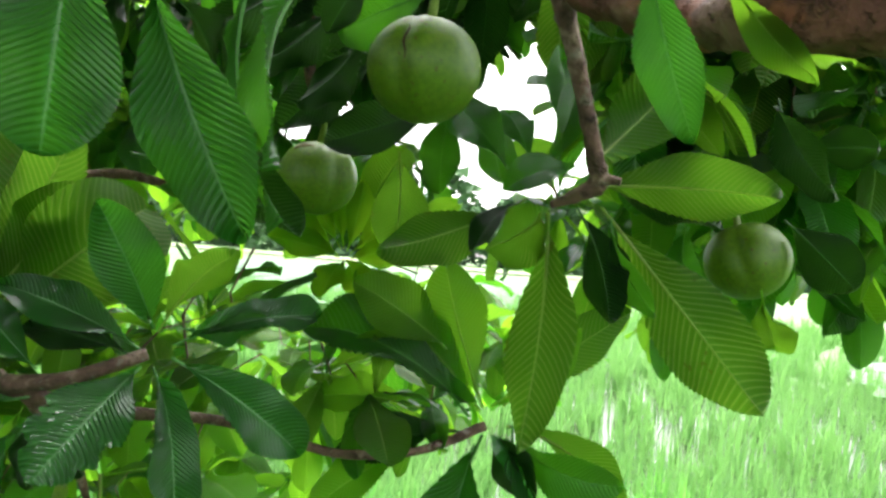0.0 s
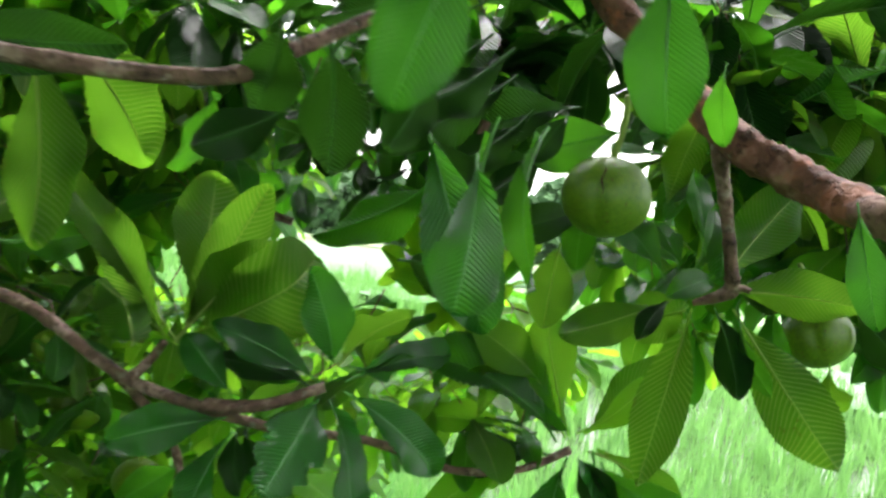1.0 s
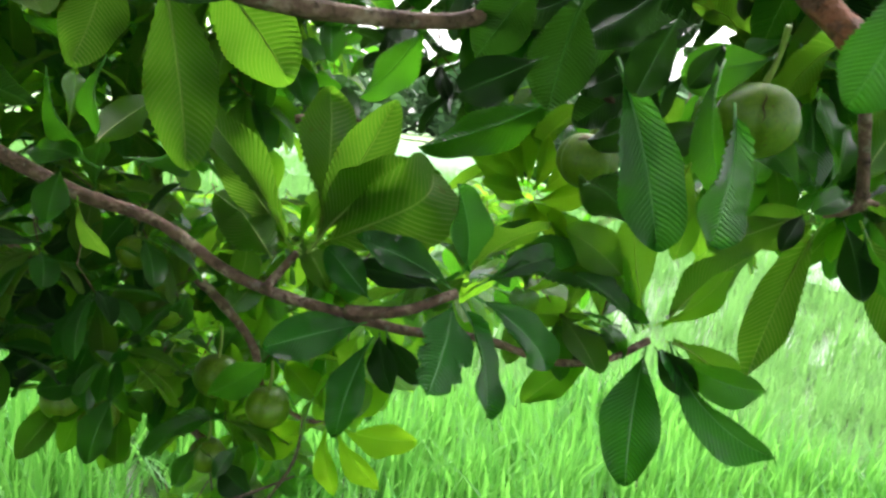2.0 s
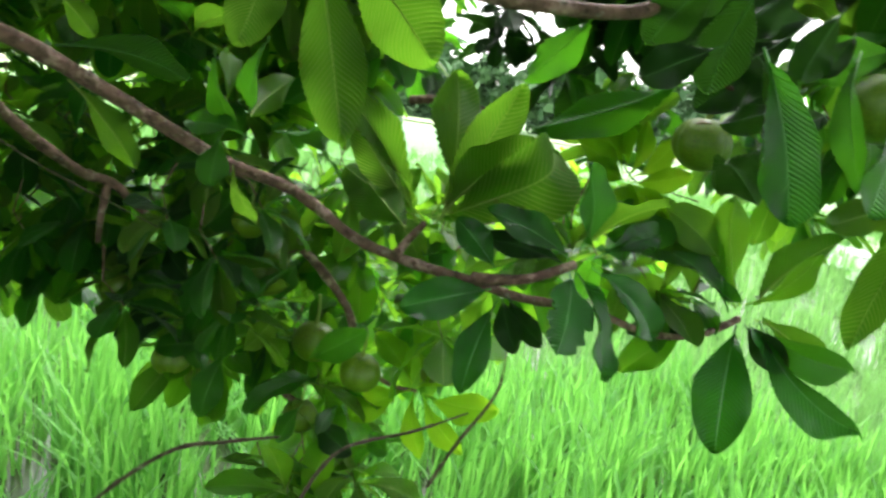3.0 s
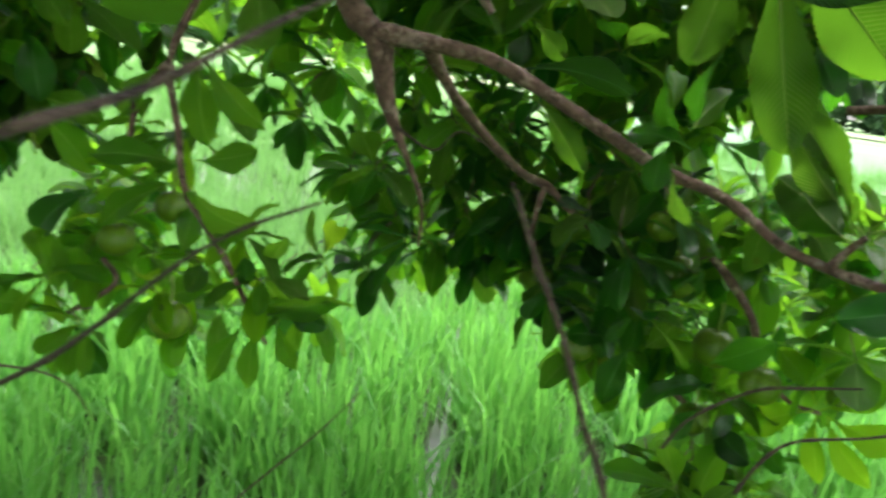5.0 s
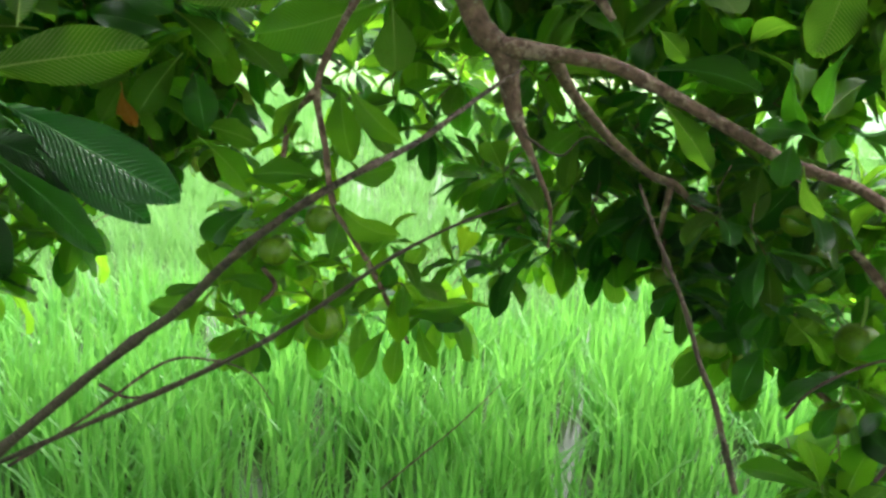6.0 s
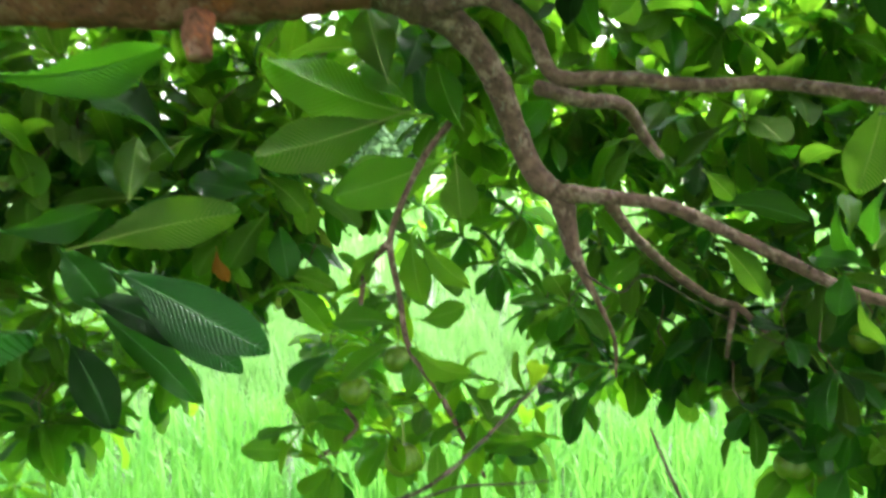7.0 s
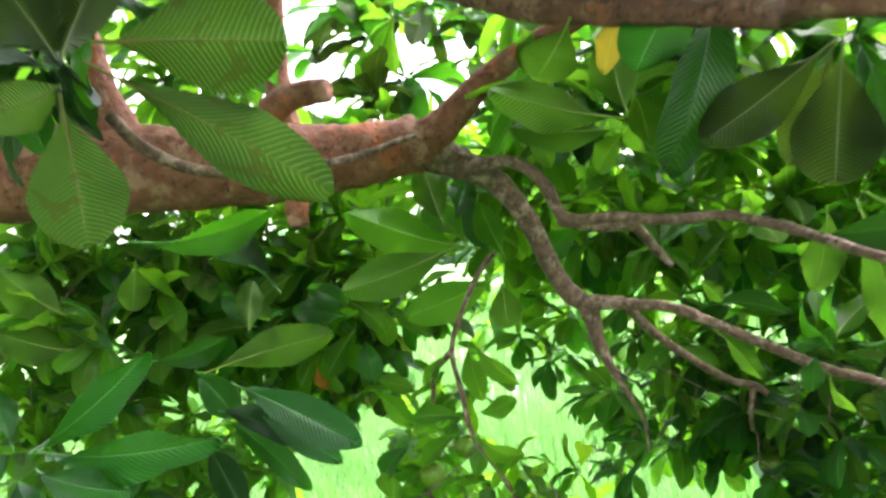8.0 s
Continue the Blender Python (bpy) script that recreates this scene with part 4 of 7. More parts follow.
leaf((-1.993, 0.858, 2.307), (-2.375, 0.627, 2.465), 113, "m", "y", 0.89)
leaf((-2.045, 0.808, 2.322), (-2.276, 0.518, 2.206), 102, "m", "u", 0.95)
leaf((-1.946, 0.904, 2.220), (-2.137, 0.652, 2.111), 106, "m", "y", 1.04)
leaf((-1.953, 0.897, 2.212), (-1.924, 0.885, 2.049), 150, "b", "u", 1.30)
leaf((-1.936, 0.913, 2.274), (-2.017, 0.902, 2.456), 139, "m", "y", 1.30)
leaf((-2.073, 0.779, 2.389), (-2.180, 0.812, 2.596), 157, "b", "u", 1.05)
leaf((-2.054, 0.798, 2.387), (-2.112, 0.948, 2.543), 41, "b", "t", 0.98)
leaf((-1.879, 0.968, 2.240), (-1.751, 1.020, 2.347), 119, "m", "t", 1.30)
leaf((-2.019, 0.832, 2.310), (-2.208, 0.857, 2.456), -35, "m", "y", 1.30)
leaf((-1.125, -0.734, 2.479), (-1.114, -0.722, 2.331), 117, "b", "w", 1.30)
leaf((-1.106, -0.715, 2.507), (-0.906, -0.590, 2.364), -91, "b", "w", 0.54)
leaf((-1.101, -0.710, 2.526), (-1.006, -0.549, 2.528), -69, "b", "w", 1.25)
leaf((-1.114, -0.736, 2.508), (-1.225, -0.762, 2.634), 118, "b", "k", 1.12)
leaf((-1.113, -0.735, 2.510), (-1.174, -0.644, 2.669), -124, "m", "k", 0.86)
leaf((-1.135, -0.729, 2.508), (-1.353, -0.745, 2.534), -65, "b", "d", 0.71)
leaf((-1.153, -0.718, 2.517), (-1.294, -0.690, 2.646), 2, "b", "d", 0.87)
leaf((-1.123, -0.731, 2.487), (-1.248, -0.782, 2.473), 86, "m", "w", 1.05)
leaf((-1.763, -0.578, 2.018), (-1.536, -0.359, 2.020), 108, "m", "g", 0.66)
leaf((-1.770, -0.585, 2.014), (-1.645, -0.424, 2.169), 114, "m", "g", 0.68)
leaf((-1.786, -0.601, 2.021), (-1.851, -0.623, 2.125), -16, "m", "g", 1.17)
leaf((-1.764, -0.580, 1.990), (-1.594, -0.485, 1.953), 96, "m", "g", 0.90)
leaf((-1.786, -0.600, 1.973), (-1.709, -0.594, 1.919), 47, "m", "g", 1.30)
leaf((-2.661, 0.223, 1.976), (-2.399, 0.544, 2.064), -85, "m", "u", 0.82)
leaf((-2.570, 0.267, 1.944), (-2.149, 0.439, 1.747), 45, "f", "g", 0.82)
leaf((-2.575, 0.301, 1.897), (-2.225, 0.419, 1.690), 40, "f", "g", 0.68)
leaf((-2.653, 0.257, 1.851), (-2.363, 0.384, 1.738), 47, "n", "d", 0.87)
leaf((-2.653, 0.275, 1.822), (-2.350, 0.381, 1.602), 41, "n", "t", 0.76)
leaf((-2.692, 0.227, 1.750), (-2.536, 0.254, 1.535), 29, "n", "d", 1.38)
leaf((-2.796, 0.264, 1.971), (-2.653, 0.322, 1.812), 42, "m", "t", 1.36)
leaf((-2.789, 0.099, 2.026), (-2.692, 0.331, 2.071), 114, "n", "t", 1.30)
leaf((-2.805, 0.079, 2.412), (-2.556, 0.456, 2.494), 134, "n", "t", 1.02)
leaf((-2.796, 0.089, 2.356), (-2.812, 0.075, 2.193), 125, "b", "u", 1.30)
leaf((-2.548, 0.330, 2.092), (-2.614, 0.403, 2.262), -152, "m", "u", 1.14)
leaf((-2.964, -0.071, 2.191), (-3.167, -0.199, 2.355), 135, "m", "u", 1.30)
leaf((-2.957, -0.063, 2.081), (-3.179, -0.209, 2.151), 126, "m", "u", 1.30)
leaf((-2.899, -0.008, 2.166), (-3.012, -0.046, 2.040), 71, "b", "u", 1.30)
leaf((-2.462, 0.412, 2.211), (-2.867, 0.437, 2.381), -25, "m", "d", 0.72)
leaf((-2.397, 0.477, 1.984), (-2.464, 0.553, 1.885), -180, "m", "o", 0.80)
leaf((-0.985, 0.439, 2.770), (-1.070, 0.362, 2.422), -54, "n", "d", 1.25)
leaf((-1.008, 0.416, 2.816), (-1.080, 0.295, 2.611), -54, "b", "g", 1.14)
leaf((-1.103, 0.326, 2.760), (-1.196, 0.377, 2.649), -127, "m", "l", 0.93)
leaf((-1.183, 0.249, 2.736), (-1.238, 0.198, 2.621), 109, "b", "u", 1.75)
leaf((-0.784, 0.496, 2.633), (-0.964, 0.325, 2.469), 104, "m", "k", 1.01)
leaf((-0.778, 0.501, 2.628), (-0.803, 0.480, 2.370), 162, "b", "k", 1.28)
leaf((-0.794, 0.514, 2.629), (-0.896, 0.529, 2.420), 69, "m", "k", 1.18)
leaf((-0.750, 0.528, 2.604), (-0.734, 0.545, 2.408), -173, "m", "d", 1.18)
leaf((-0.827, 0.454, 2.684), (-0.935, 0.489, 2.671), -91, "n", "t", 1.30)
leaf((-1.327, 0.668, 2.595), (-1.557, 0.446, 2.689), 97, "m", "u", 0.95)
leaf((-1.328, 0.667, 2.574), (-1.595, 0.549, 2.612), 103, "m", "u", 0.86)
leaf((-1.321, 0.673, 2.608), (-1.391, 0.742, 2.831), -178, "m", "u", 1.30)
leaf((-1.323, 0.672, 2.573), (-1.434, 0.705, 2.485), -109, "m", "y", 1.30)
leaf((-1.308, 0.685, 2.662), (-1.336, 0.798, 2.533), 2, "m", "u", 1.30)
leaf((-1.360, 1.121, 2.028), (-1.222, 1.103, 1.889), -93, "m", "u", 0.85)
leaf((-1.392, 1.128, 2.087), (-1.155, 1.177, 2.058), -51, "n", "d", 1.15)
leaf((-1.358, 1.040, 2.178), (-1.284, 1.032, 2.115), -96, "m", "u", 1.30)
leaf((-1.058, 1.065, 1.969), (-1.054, 1.003, 1.882), 1, "b", "t", 1.14)
leaf((-1.056, 1.072, 2.024), (-1.090, 1.186, 2.121), 12, "n", "y", 0.98)
leaf((-1.030, 1.059, 1.922), (-0.981, 1.096, 1.819), 150, "n", "u", 1.13)
leaf((-1.010, 1.071, 2.013), (-0.962, 1.234, 2.097), -115, "m", "u", 0.89)
leaf((-1.000, 1.066, 1.973), (-1.136, 1.167, 1.982), -51, "m", "t", 1.06)
leaf((-0.961, 1.069, 1.993), (-0.849, 1.226, 2.029), 115, "m", "t", 0.88)
leaf((-0.697, 1.052, 1.853), (-0.822, 1.264, 1.937), 137, "b", "u", 0.85)
leaf((-1.292, 1.669, 1.601), (-1.485, 1.661, 1.554), -60, "m", "d", 1.30)
leaf((-1.310, 1.670, 1.612), (-1.220, 1.563, 1.561), 60, "m", "d", 1.30)
leaf((-1.255, 1.675, 1.642), (-1.136, 1.697, 1.796), 105, "m", "t", 1.30)
leaf((-1.210, 1.685, 1.715), (-1.344, 1.781, 1.687), -56, "m", "d", 1.29)
leaf((-1.164, 1.687, 1.353), (-1.320, 1.683, 1.330), -52, "m", "t", 1.30)
leaf((-1.263, 1.696, 1.424), (-1.428, 1.684, 1.344), -58, "m", "d", 1.30)
leaf((-1.130, 1.686, 1.345), (-1.169, 1.613, 1.178), -16, "m", "t", 1.26)
leaf((-1.046, 1.694, 1.398), (-0.957, 1.590, 1.371), -111, "m", "u", 1.30)
leaf((-0.905, 1.689, 1.352), (-0.754, 1.607, 1.482), 103, "m", "t", 1.03)
leaf((-1.000, 1.705, 1.473), (-1.084, 1.688, 1.356), 123, "m", "u", 1.30)
leaf((-0.985, 1.714, 1.541), (-1.107, 1.726, 1.639), 128, "m", "u", 1.30)
leaf((-0.864, 1.667, 1.186), (-0.747, 1.562, 1.148), 71, "m", "d", 1.30)
leaf((-0.905, 1.672, 1.224), (-0.959, 1.657, 1.115), -50, "m", "t", 1.30)
leaf((-0.810, 1.673, 1.231), (-0.848, 1.565, 1.185), -6, "n", "t", 1.30)
leaf((-0.588, 1.878, 1.235), (-0.432, 1.900, 1.387), 87, "m", "s", 1.30)
leaf((-0.568, 1.877, 1.223), (-0.333, 1.876, 1.202), 100, "m", "s", 1.20)
leaf((-0.595, 1.877, 1.225), (-0.549, 1.803, 1.049), 64, "n", "s", 1.30)
leaf((-0.568, 1.877, 1.223), (-0.427, 1.808, 1.079), 91, "n", "s", 1.30)
leaf((-0.605, 1.877, 1.231), (-0.774, 1.909, 1.109), -57, "m", "s", 1.30)
leaf((-0.601, 1.880, 1.250), (-0.731, 1.946, 1.369), -30, "m", "s", 1.30)
leaf((-0.576, 1.881, 1.256), (-0.605, 2.002, 1.404), 12, "n", "s", 1.30)
leaf((-0.711, 1.857, 1.091), (-0.646, 1.753, 1.066), 63, "m", "t", 1.30)
leaf((-1.947, 0.720, 1.807), (-1.879, 0.835, 1.831), 97, "m", "y", 1.30)
leaf((-1.961, 0.706, 1.794), (-2.108, 0.607, 1.799), -50, "n", "y", 1.24)
leaf((-1.938, 0.711, 1.756), (-1.812, 0.776, 1.685), 114, "c", "y", 1.30)
leaf((-1.966, 0.693, 1.761), (-2.068, 0.594, 1.660), -50, "n", "y", 1.12)
leaf((-1.983, 0.757, 2.024), (-1.964, 0.780, 1.840), -21, "m", "y", 1.09)
leaf((-1.973, 0.764, 2.025), (-1.841, 0.815, 1.890), 105, "n", "y", 1.12)
leaf((-2.033, 0.715, 1.996), (-2.152, 0.725, 1.879), -105, "m", "y", 0.82)
leaf((-2.095, 0.594, 1.723), (-2.161, 0.523, 1.630), -51, "c", "t", 1.30)
leaf((-2.184, 0.581, 1.457), (-2.300, 0.469, 1.471), -61, "m", "y", 0.99)
leaf((-2.174, 0.592, 1.471), (-2.227, 0.596, 1.611), 61, "m", "y", 1.01)
leaf((-2.163, 0.600, 1.471), (-2.201, 0.664, 1.566), 27, "b", "y", 1.25)
leaf((-2.145, 0.600, 1.432), (-2.155, 0.562, 1.323), -22, "m", "y", 1.30)
leaf((-2.134, 0.608, 1.432), (-2.070, 0.621, 1.327), 70, "c", "t", 1.30)
leaf((-2.140, 0.615, 1.473), (-2.168, 0.740, 1.542), 59, "m", "y", 1.24)
leaf((-1.870, 0.808, 1.499), (-1.684, 0.939, 1.515), 102, "n", "y", 0.91)
leaf((-1.850, 0.806, 1.446), (-1.886, 0.746, 1.322), -41, "n", "y", 1.30)
leaf((-1.821, 0.826, 1.447), (-1.816, 0.791, 1.312), -14, "n", "y", 1.30)
leaf((-1.795, 0.848, 1.462), (-1.737, 0.857, 1.357), 79, "n", "y", 1.30)
leaf((-1.788, 0.861, 1.490), (-1.702, 0.909, 1.453), 91, "m", "t", 1.30)
leaf((-1.863, 0.820, 1.527), (-1.851, 0.789, 1.607), -151, "m", "t", 1.30)
leaf((-1.998, 0.742, 1.575), (-2.025, 0.814, 1.672), 41, "m", "y", 1.30)
leaf((-2.061, 0.690, 1.544), (-2.209, 0.720, 1.568), -33, "m", "y", 1.18)
leaf((-1.898, 0.796, 1.525), (-2.039, 0.748, 1.477), -58, "m", "y", 1.14)
leaf((-0.631, 1.096, 1.873), (-0.639, 1.191, 2.152), 36, "b", "u", 0.94)
leaf((-0.646, 1.097, 1.863), (-0.485, 1.037, 2.043), -48, "m", "u", 1.14)
leaf((-0.980, 0.848, 2.276), (-0.688, 0.845, 2.298), 111, "m", "d", 0.73)
leaf((-0.389, 0.484, 2.194), (-0.472, 0.482, 2.147), 93, "m", "d", 1.30)
leaf((-0.362, 0.488, 2.257), (-0.362, 0.580, 2.145), 5, "m", "d", 1.27)
leaf((-0.407, 0.489, 2.263), (-0.448, 0.585, 2.192), 31, "m", "d", 1.30)
leaf((-0.263, 0.486, 2.256), (-0.298, 0.480, 2.170), 108, "m", "d", 1.30)

# Leaves of the shaded inner whorls
leaf((-2.768, 0.506, 2.092), (-2.917, 0.329, 2.067), 70, "n", "u", 1.13)
leaf((-2.529, 0.742, 2.098), (-2.666, 0.592, 2.139), -70, "m", "t", 1.16)
leaf((-2.512, 0.742, 2.056), (-2.535, 0.621, 1.903), 101, "m", "u", 1.20)
leaf((-2.503, 0.761, 1.872), (-2.322, 0.818, 1.837), -81, "m", "u", 0.99)
leaf((-2.525, 0.798, 1.835), (-2.355, 0.823, 1.712), -106, "m", "y", 1.01)
leaf((-2.522, 0.786, 2.013), (-2.433, 0.745, 1.861), 14, "m", "t", 1.28)
leaf((-2.557, 0.741, 2.169), (-2.385, 0.769, 2.055), -95, "m", "u", 1.06)
leaf((-2.641, 0.630, 2.214), (-2.463, 0.677, 2.150), 57, "m", "t", 1.17)
leaf((-2.909, 0.440, 2.217), (-2.736, 0.470, 2.107), 42, "m", "t", 1.13)
leaf((-2.640, 0.584, 2.270), (-2.684, 0.464, 2.180), 78, "m", "u", 1.35)
leaf((-2.999, 0.418, 2.143), (-2.877, 0.471, 2.247), 100, "m", "t", 1.44)
leaf((-2.695, 0.800, 2.283), (-2.696, 0.701, 2.155), 105, "n", "y", 1.55)
leaf((-2.844, 0.644, 2.105), (-2.818, 0.557, 1.951), 126, "n", "y", 1.58)
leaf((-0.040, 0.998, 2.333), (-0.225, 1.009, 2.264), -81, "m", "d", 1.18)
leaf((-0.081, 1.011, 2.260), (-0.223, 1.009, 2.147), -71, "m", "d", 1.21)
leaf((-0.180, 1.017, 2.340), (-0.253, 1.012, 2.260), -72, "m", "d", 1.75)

# The closed crown overhead, added out of view to shade the leaves below
rnd = random.Random(77)
for block in range(6):
    leaves, twigs = [], []
    for _ in range(95):
        a, d = rnd.uniform(0, 2 * math.pi), 3.7 * math.sqrt(rnd.random())
        x, y = -0.9 + d * math.cos(a), -0.6 + 0.55 * d * math.sin(a)
        z = 2.8 + 0.5 * math.hypot(x + 0.6, y + 0.5) * (1.0 if y > -0.6 else 0.55) + rnd.uniform(0.0, 0.9)
        way = (rnd.uniform(-0.6, 0.6), rnd.uniform(-0.6, 0.6), rnd.uniform(-0.6, 0.4))
        leaves += spray(rnd, (x, y, z), way, 8, 0.32, "ttud")
        twigs.append(((x, y, z), way, 0.25))
    foliage("foliage", leaves, "", twigs)

# denser unseen leaves above the camera, added to deepen that shade
for block in range(2):
    leaves, twigs = [], []
    for _ in range(100):
        a, d = rnd.uniform(0, 2 * math.pi), 1.7 * math.sqrt(rnd.random())
        x, y = -0.35 + d * math.cos(a), 0.2 + 0.75 * d * math.sin(a)
        z = 3.25 + 0.35 * d + rnd.uniform(0.0, 0.8)
        way = (rnd.uniform(-0.6, 0.6), rnd.uniform(-0.6, 0.6), rnd.uniform(-0.6, 0.4))
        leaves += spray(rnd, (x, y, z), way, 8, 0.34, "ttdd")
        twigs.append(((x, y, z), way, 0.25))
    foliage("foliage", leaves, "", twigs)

# Unseen leaf curtain behind the camera, added to block light from there
for block in range(3):
    leaves, twigs = [], []
    for _ in range(85):
        a, d = math.radians(rnd.uniform(-140, 8)), rnd.uniform(2.1, 3.1)
        x, y = -0.6 + 1.15 * d * math.cos(a), -0.5 + d * math.sin(a)
        z = rnd.uniform(0.95, 3.6)
        # thinned on this side to let some light back in
        if a > math.radians(-78) and rnd.random() < 0.6:
            continue
        way = (0.5 * math.cos(a) + rnd.uniform(-0.5, 0.5), 0.5 * math.sin(a) + rnd.uniform(-0.5, 0.5), rnd.uniform(-0.7, 0.2))
        leaves += spray(rnd, (x, y, z), way, 8, 0.30, "ttud")
        twigs.append(((x, y, z), way, 0.25))
    foliage("foliage", leaves, "", twigs)

# Farther foliage; lighter and darker leaf mixes put the light into the colour
rnd = random.Random(31)
leaves, twigs = [], []
for hub in [(-3.153, 0.357, 2.375), (-3.111, 0.499, 2.244), (-3.078, 0.677, 2.428), (-2.938, 0.765, 2.265), (-3.006, 0.310, 2.127), (-2.921, 0.497, 2.075), (-2.879, 0.944, 2.305), (-2.840, 0.692, 2.105), (-3.356, 0.600, 2.512), (-2.875, 1.056, 2.173), (-3.064, 0.280, 2.239), (-3.126, 0.736, 2.192), (-3.016, 0.981, 2.427), (-3.362, 0.989, 2.592), (-3.255, 1.058, 2.487), (-3.225, 1.219, 2.563), (-3.472, 1.002, 2.389)]:
    way = Vector((0.2, -0.4, -0.3)) + Vector((rnd.uniform(-0.5, 0.5), rnd.uniform(-0.3, 0.3), rnd.uniform(-0.4, 0.4)))
    leaves += spray(rnd, hub, way, 9, 0.24, "tuyu", (30, 110))
    twigs.append((hub, way + Vector((0, 0, -0.5)), 0.16))
foliage("foliage", leaves, "", twigs)
rnd = random.Random(32)
leaves, twigs = [], []
for hub in [(-1.793, 1.049, 2.816), (-1.628, 1.068, 2.889), (-1.381, 1.029, 2.873), (-1.202, 1.063, 2.832), (-1.044, 1.078, 2.648), (-0.902, 1.075, 2.758), (-1.761, 1.219, 2.732), (-1.170, 1.231, 2.898), (-0.898, 1.219, 2.632), (-1.406, 1.283, 2.795)]:
    way = Vector((0.2, -0.4, -0.2)) + Vector((rnd.uniform(-0.5, 0.5), rnd.uniform(-0.3, 0.3), rnd.uniform(-0.4, 0.4)))
    leaves += spray(rnd, hub, way, 8, 0.22, "tdd", (30, 110))
    twigs.append((hub, way + Vector((0, 0, -0.5)), 0.16))
foliage("foliage", leaves, "", twigs)
# young-leaf mix, chosen to lighten this cluster by its colour
rnd = random.Random(70)
leaves, twigs = [], []
for hub in [(-2.150, 0.544, 1.537), (-2.139, 0.704, 1.634), (-2.003, 0.702, 1.500), (-2.056, 0.911, 1.940), (-1.830, 0.838, 1.546), (-1.768, 0.927, 1.478), (-2.127, 0.893, 1.831), (-2.242, 0.875, 1.837), (-1.883, 0.826, 1.640), (-2.081, 0.568, 1.447), (-1.977, 0.799, 1.555), (-1.837, 1.086, 1.549), (-2.139, 0.787, 1.708)]:
    way = Vector((0.0, -0.2, -0.3)) + Vector((rnd.uniform(-0.5, 0.5), rnd.uniform(-0.3, 0.3), rnd.uniform(-0.4, 0.4)))
    leaves += spray(rnd, hub, way, 7, 0.135, "yyus", (30, 110))
    twigs.append((hub, way + Vector((0, 0, -0.5)), 0.05))
foliage("foliage", leaves, "", twigs)
rnd = random.Random(71)
leaves, twigs = [], []
for hub in [(-0.365, 1.697, 2.455), (-0.481, 1.797, 2.513), (-0.205, 1.797, 2.523), (-0.106, 1.896, 2.561)]:
    way = Vector((-0.1, -0.3, -0.3)) + Vector((rnd.uniform(-0.5, 0.5), rnd.uniform(-0.3, 0.3), rnd.uniform(-0.4, 0.4)))
    leaves += spray(rnd, hub, way, 8, 0.19, "ddtt", (30, 110))
    twigs.append((hub, way + Vector((0, 0, -0.5)), 0.05))
foliage("foliage", leaves, "", twigs)
rnd = random.Random(72)
leaves, twigs = [], []
for hub in [(-1.948, 1.774, 1.611), (-1.844, 1.898, 1.681), (-1.677, 1.849, 1.895), (-1.509, 1.731, 1.720), (-1.366, 1.723, 1.607), (-1.300, 1.859, 1.762), (-1.164, 1.750, 1.654), (-1.398, 1.870, 1.875), (-1.669, 1.783, 1.523), (-1.831, 1.762, 1.485), (-1.114, 1.776, 1.780), (-1.180, 1.724, 1.520), (-1.404, 1.701, 1.501), (-2.176, 1.972, 1.692), (-1.895, 1.929, 1.883), (-1.224, 1.908, 2.001), (-0.990, 1.656, 1.615), (-1.249, 1.698, 1.406)]:
    way = Vector((0.0, -0.2, -0.3)) + Vector((rnd.uniform(-0.5, 0.5), rnd.uniform(-0.3, 0.3), rnd.uniform(-0.4, 0.4)))
    leaves += spray(rnd, hub, way, 8, 0.17, "ttuu", (30, 110), "mmnbf")
    twigs.append((hub, way + Vector((0, 0, -0.5)), 0.05))
foliage("foliage", leaves, "", twigs)
rnd = random.Random(73)
leaves, twigs = [], []
for hub in [(-3.207, 1.338, 2.023), (-3.085, 1.370, 1.947), (-3.113, 1.225, 1.862), (-3.051, 1.525, 2.058), (-3.080, 1.159, 1.984), (-2.995, 1.256, 1.789), (-2.901, 1.584, 2.041), (-3.042, 1.211, 1.691)]:
    way = Vector((0.1, -0.3, -0.3)) + Vector((rnd.uniform(-0.5, 0.5), rnd.uniform(-0.3, 0.3), rnd.uniform(-0.4, 0.4)))
    leaves += spray(rnd, hub, way, 8, 0.2, "tuk", (30, 110), "mmnbf")
    twigs.append((hub, way + Vector((0, 0, -0.5)), 0.05))
foliage("foliage", leaves, "", twigs)
rnd = random.Random(74)
leaves, twigs = [], []
for hub in [(-0.081, 1.699, 2.180), (-0.139, 1.748, 2.244), (-0.198, 1.799, 2.115)]:
    way = Vector((0.0, -0.3, -0.2)) + Vector((rnd.uniform(-0.5, 0.5), rnd.uniform(-0.3, 0.3), rnd.uniform(-0.4, 0.4)))
    leaves += spray(rnd, hub, way, 7, 0.12, "ttu", (30, 110), "mmnbf")
    twigs.append((hub, way + Vector((0, 0, -0.5)), 0.05))
foliage("foliage", leaves, "", twigs)
rnd = random.Random(29)
leaves, twigs = [], []
for hub in [(-0.536, 1.568, 2.276), (-0.428, 1.618, 2.256), (-0.522, 1.577, 2.336)]:
    way = Vector((-0.2, -0.3, -0.2)) + Vector((rnd.uniform(-0.5, 0.5), rnd.uniform(-0.3, 0.3), rnd.uniform(-0.4, 0.4)))
    leaves += spray(rnd, hub, way, 9, 0.115, "dddt", (30, 110), "bbm")
    twigs.append((hub, way + Vector((0, 0, -0.5)), 0.16))
foliage("foliage", leaves, "", twigs)
rnd = random.Random(30)
leaves, twigs = [], []
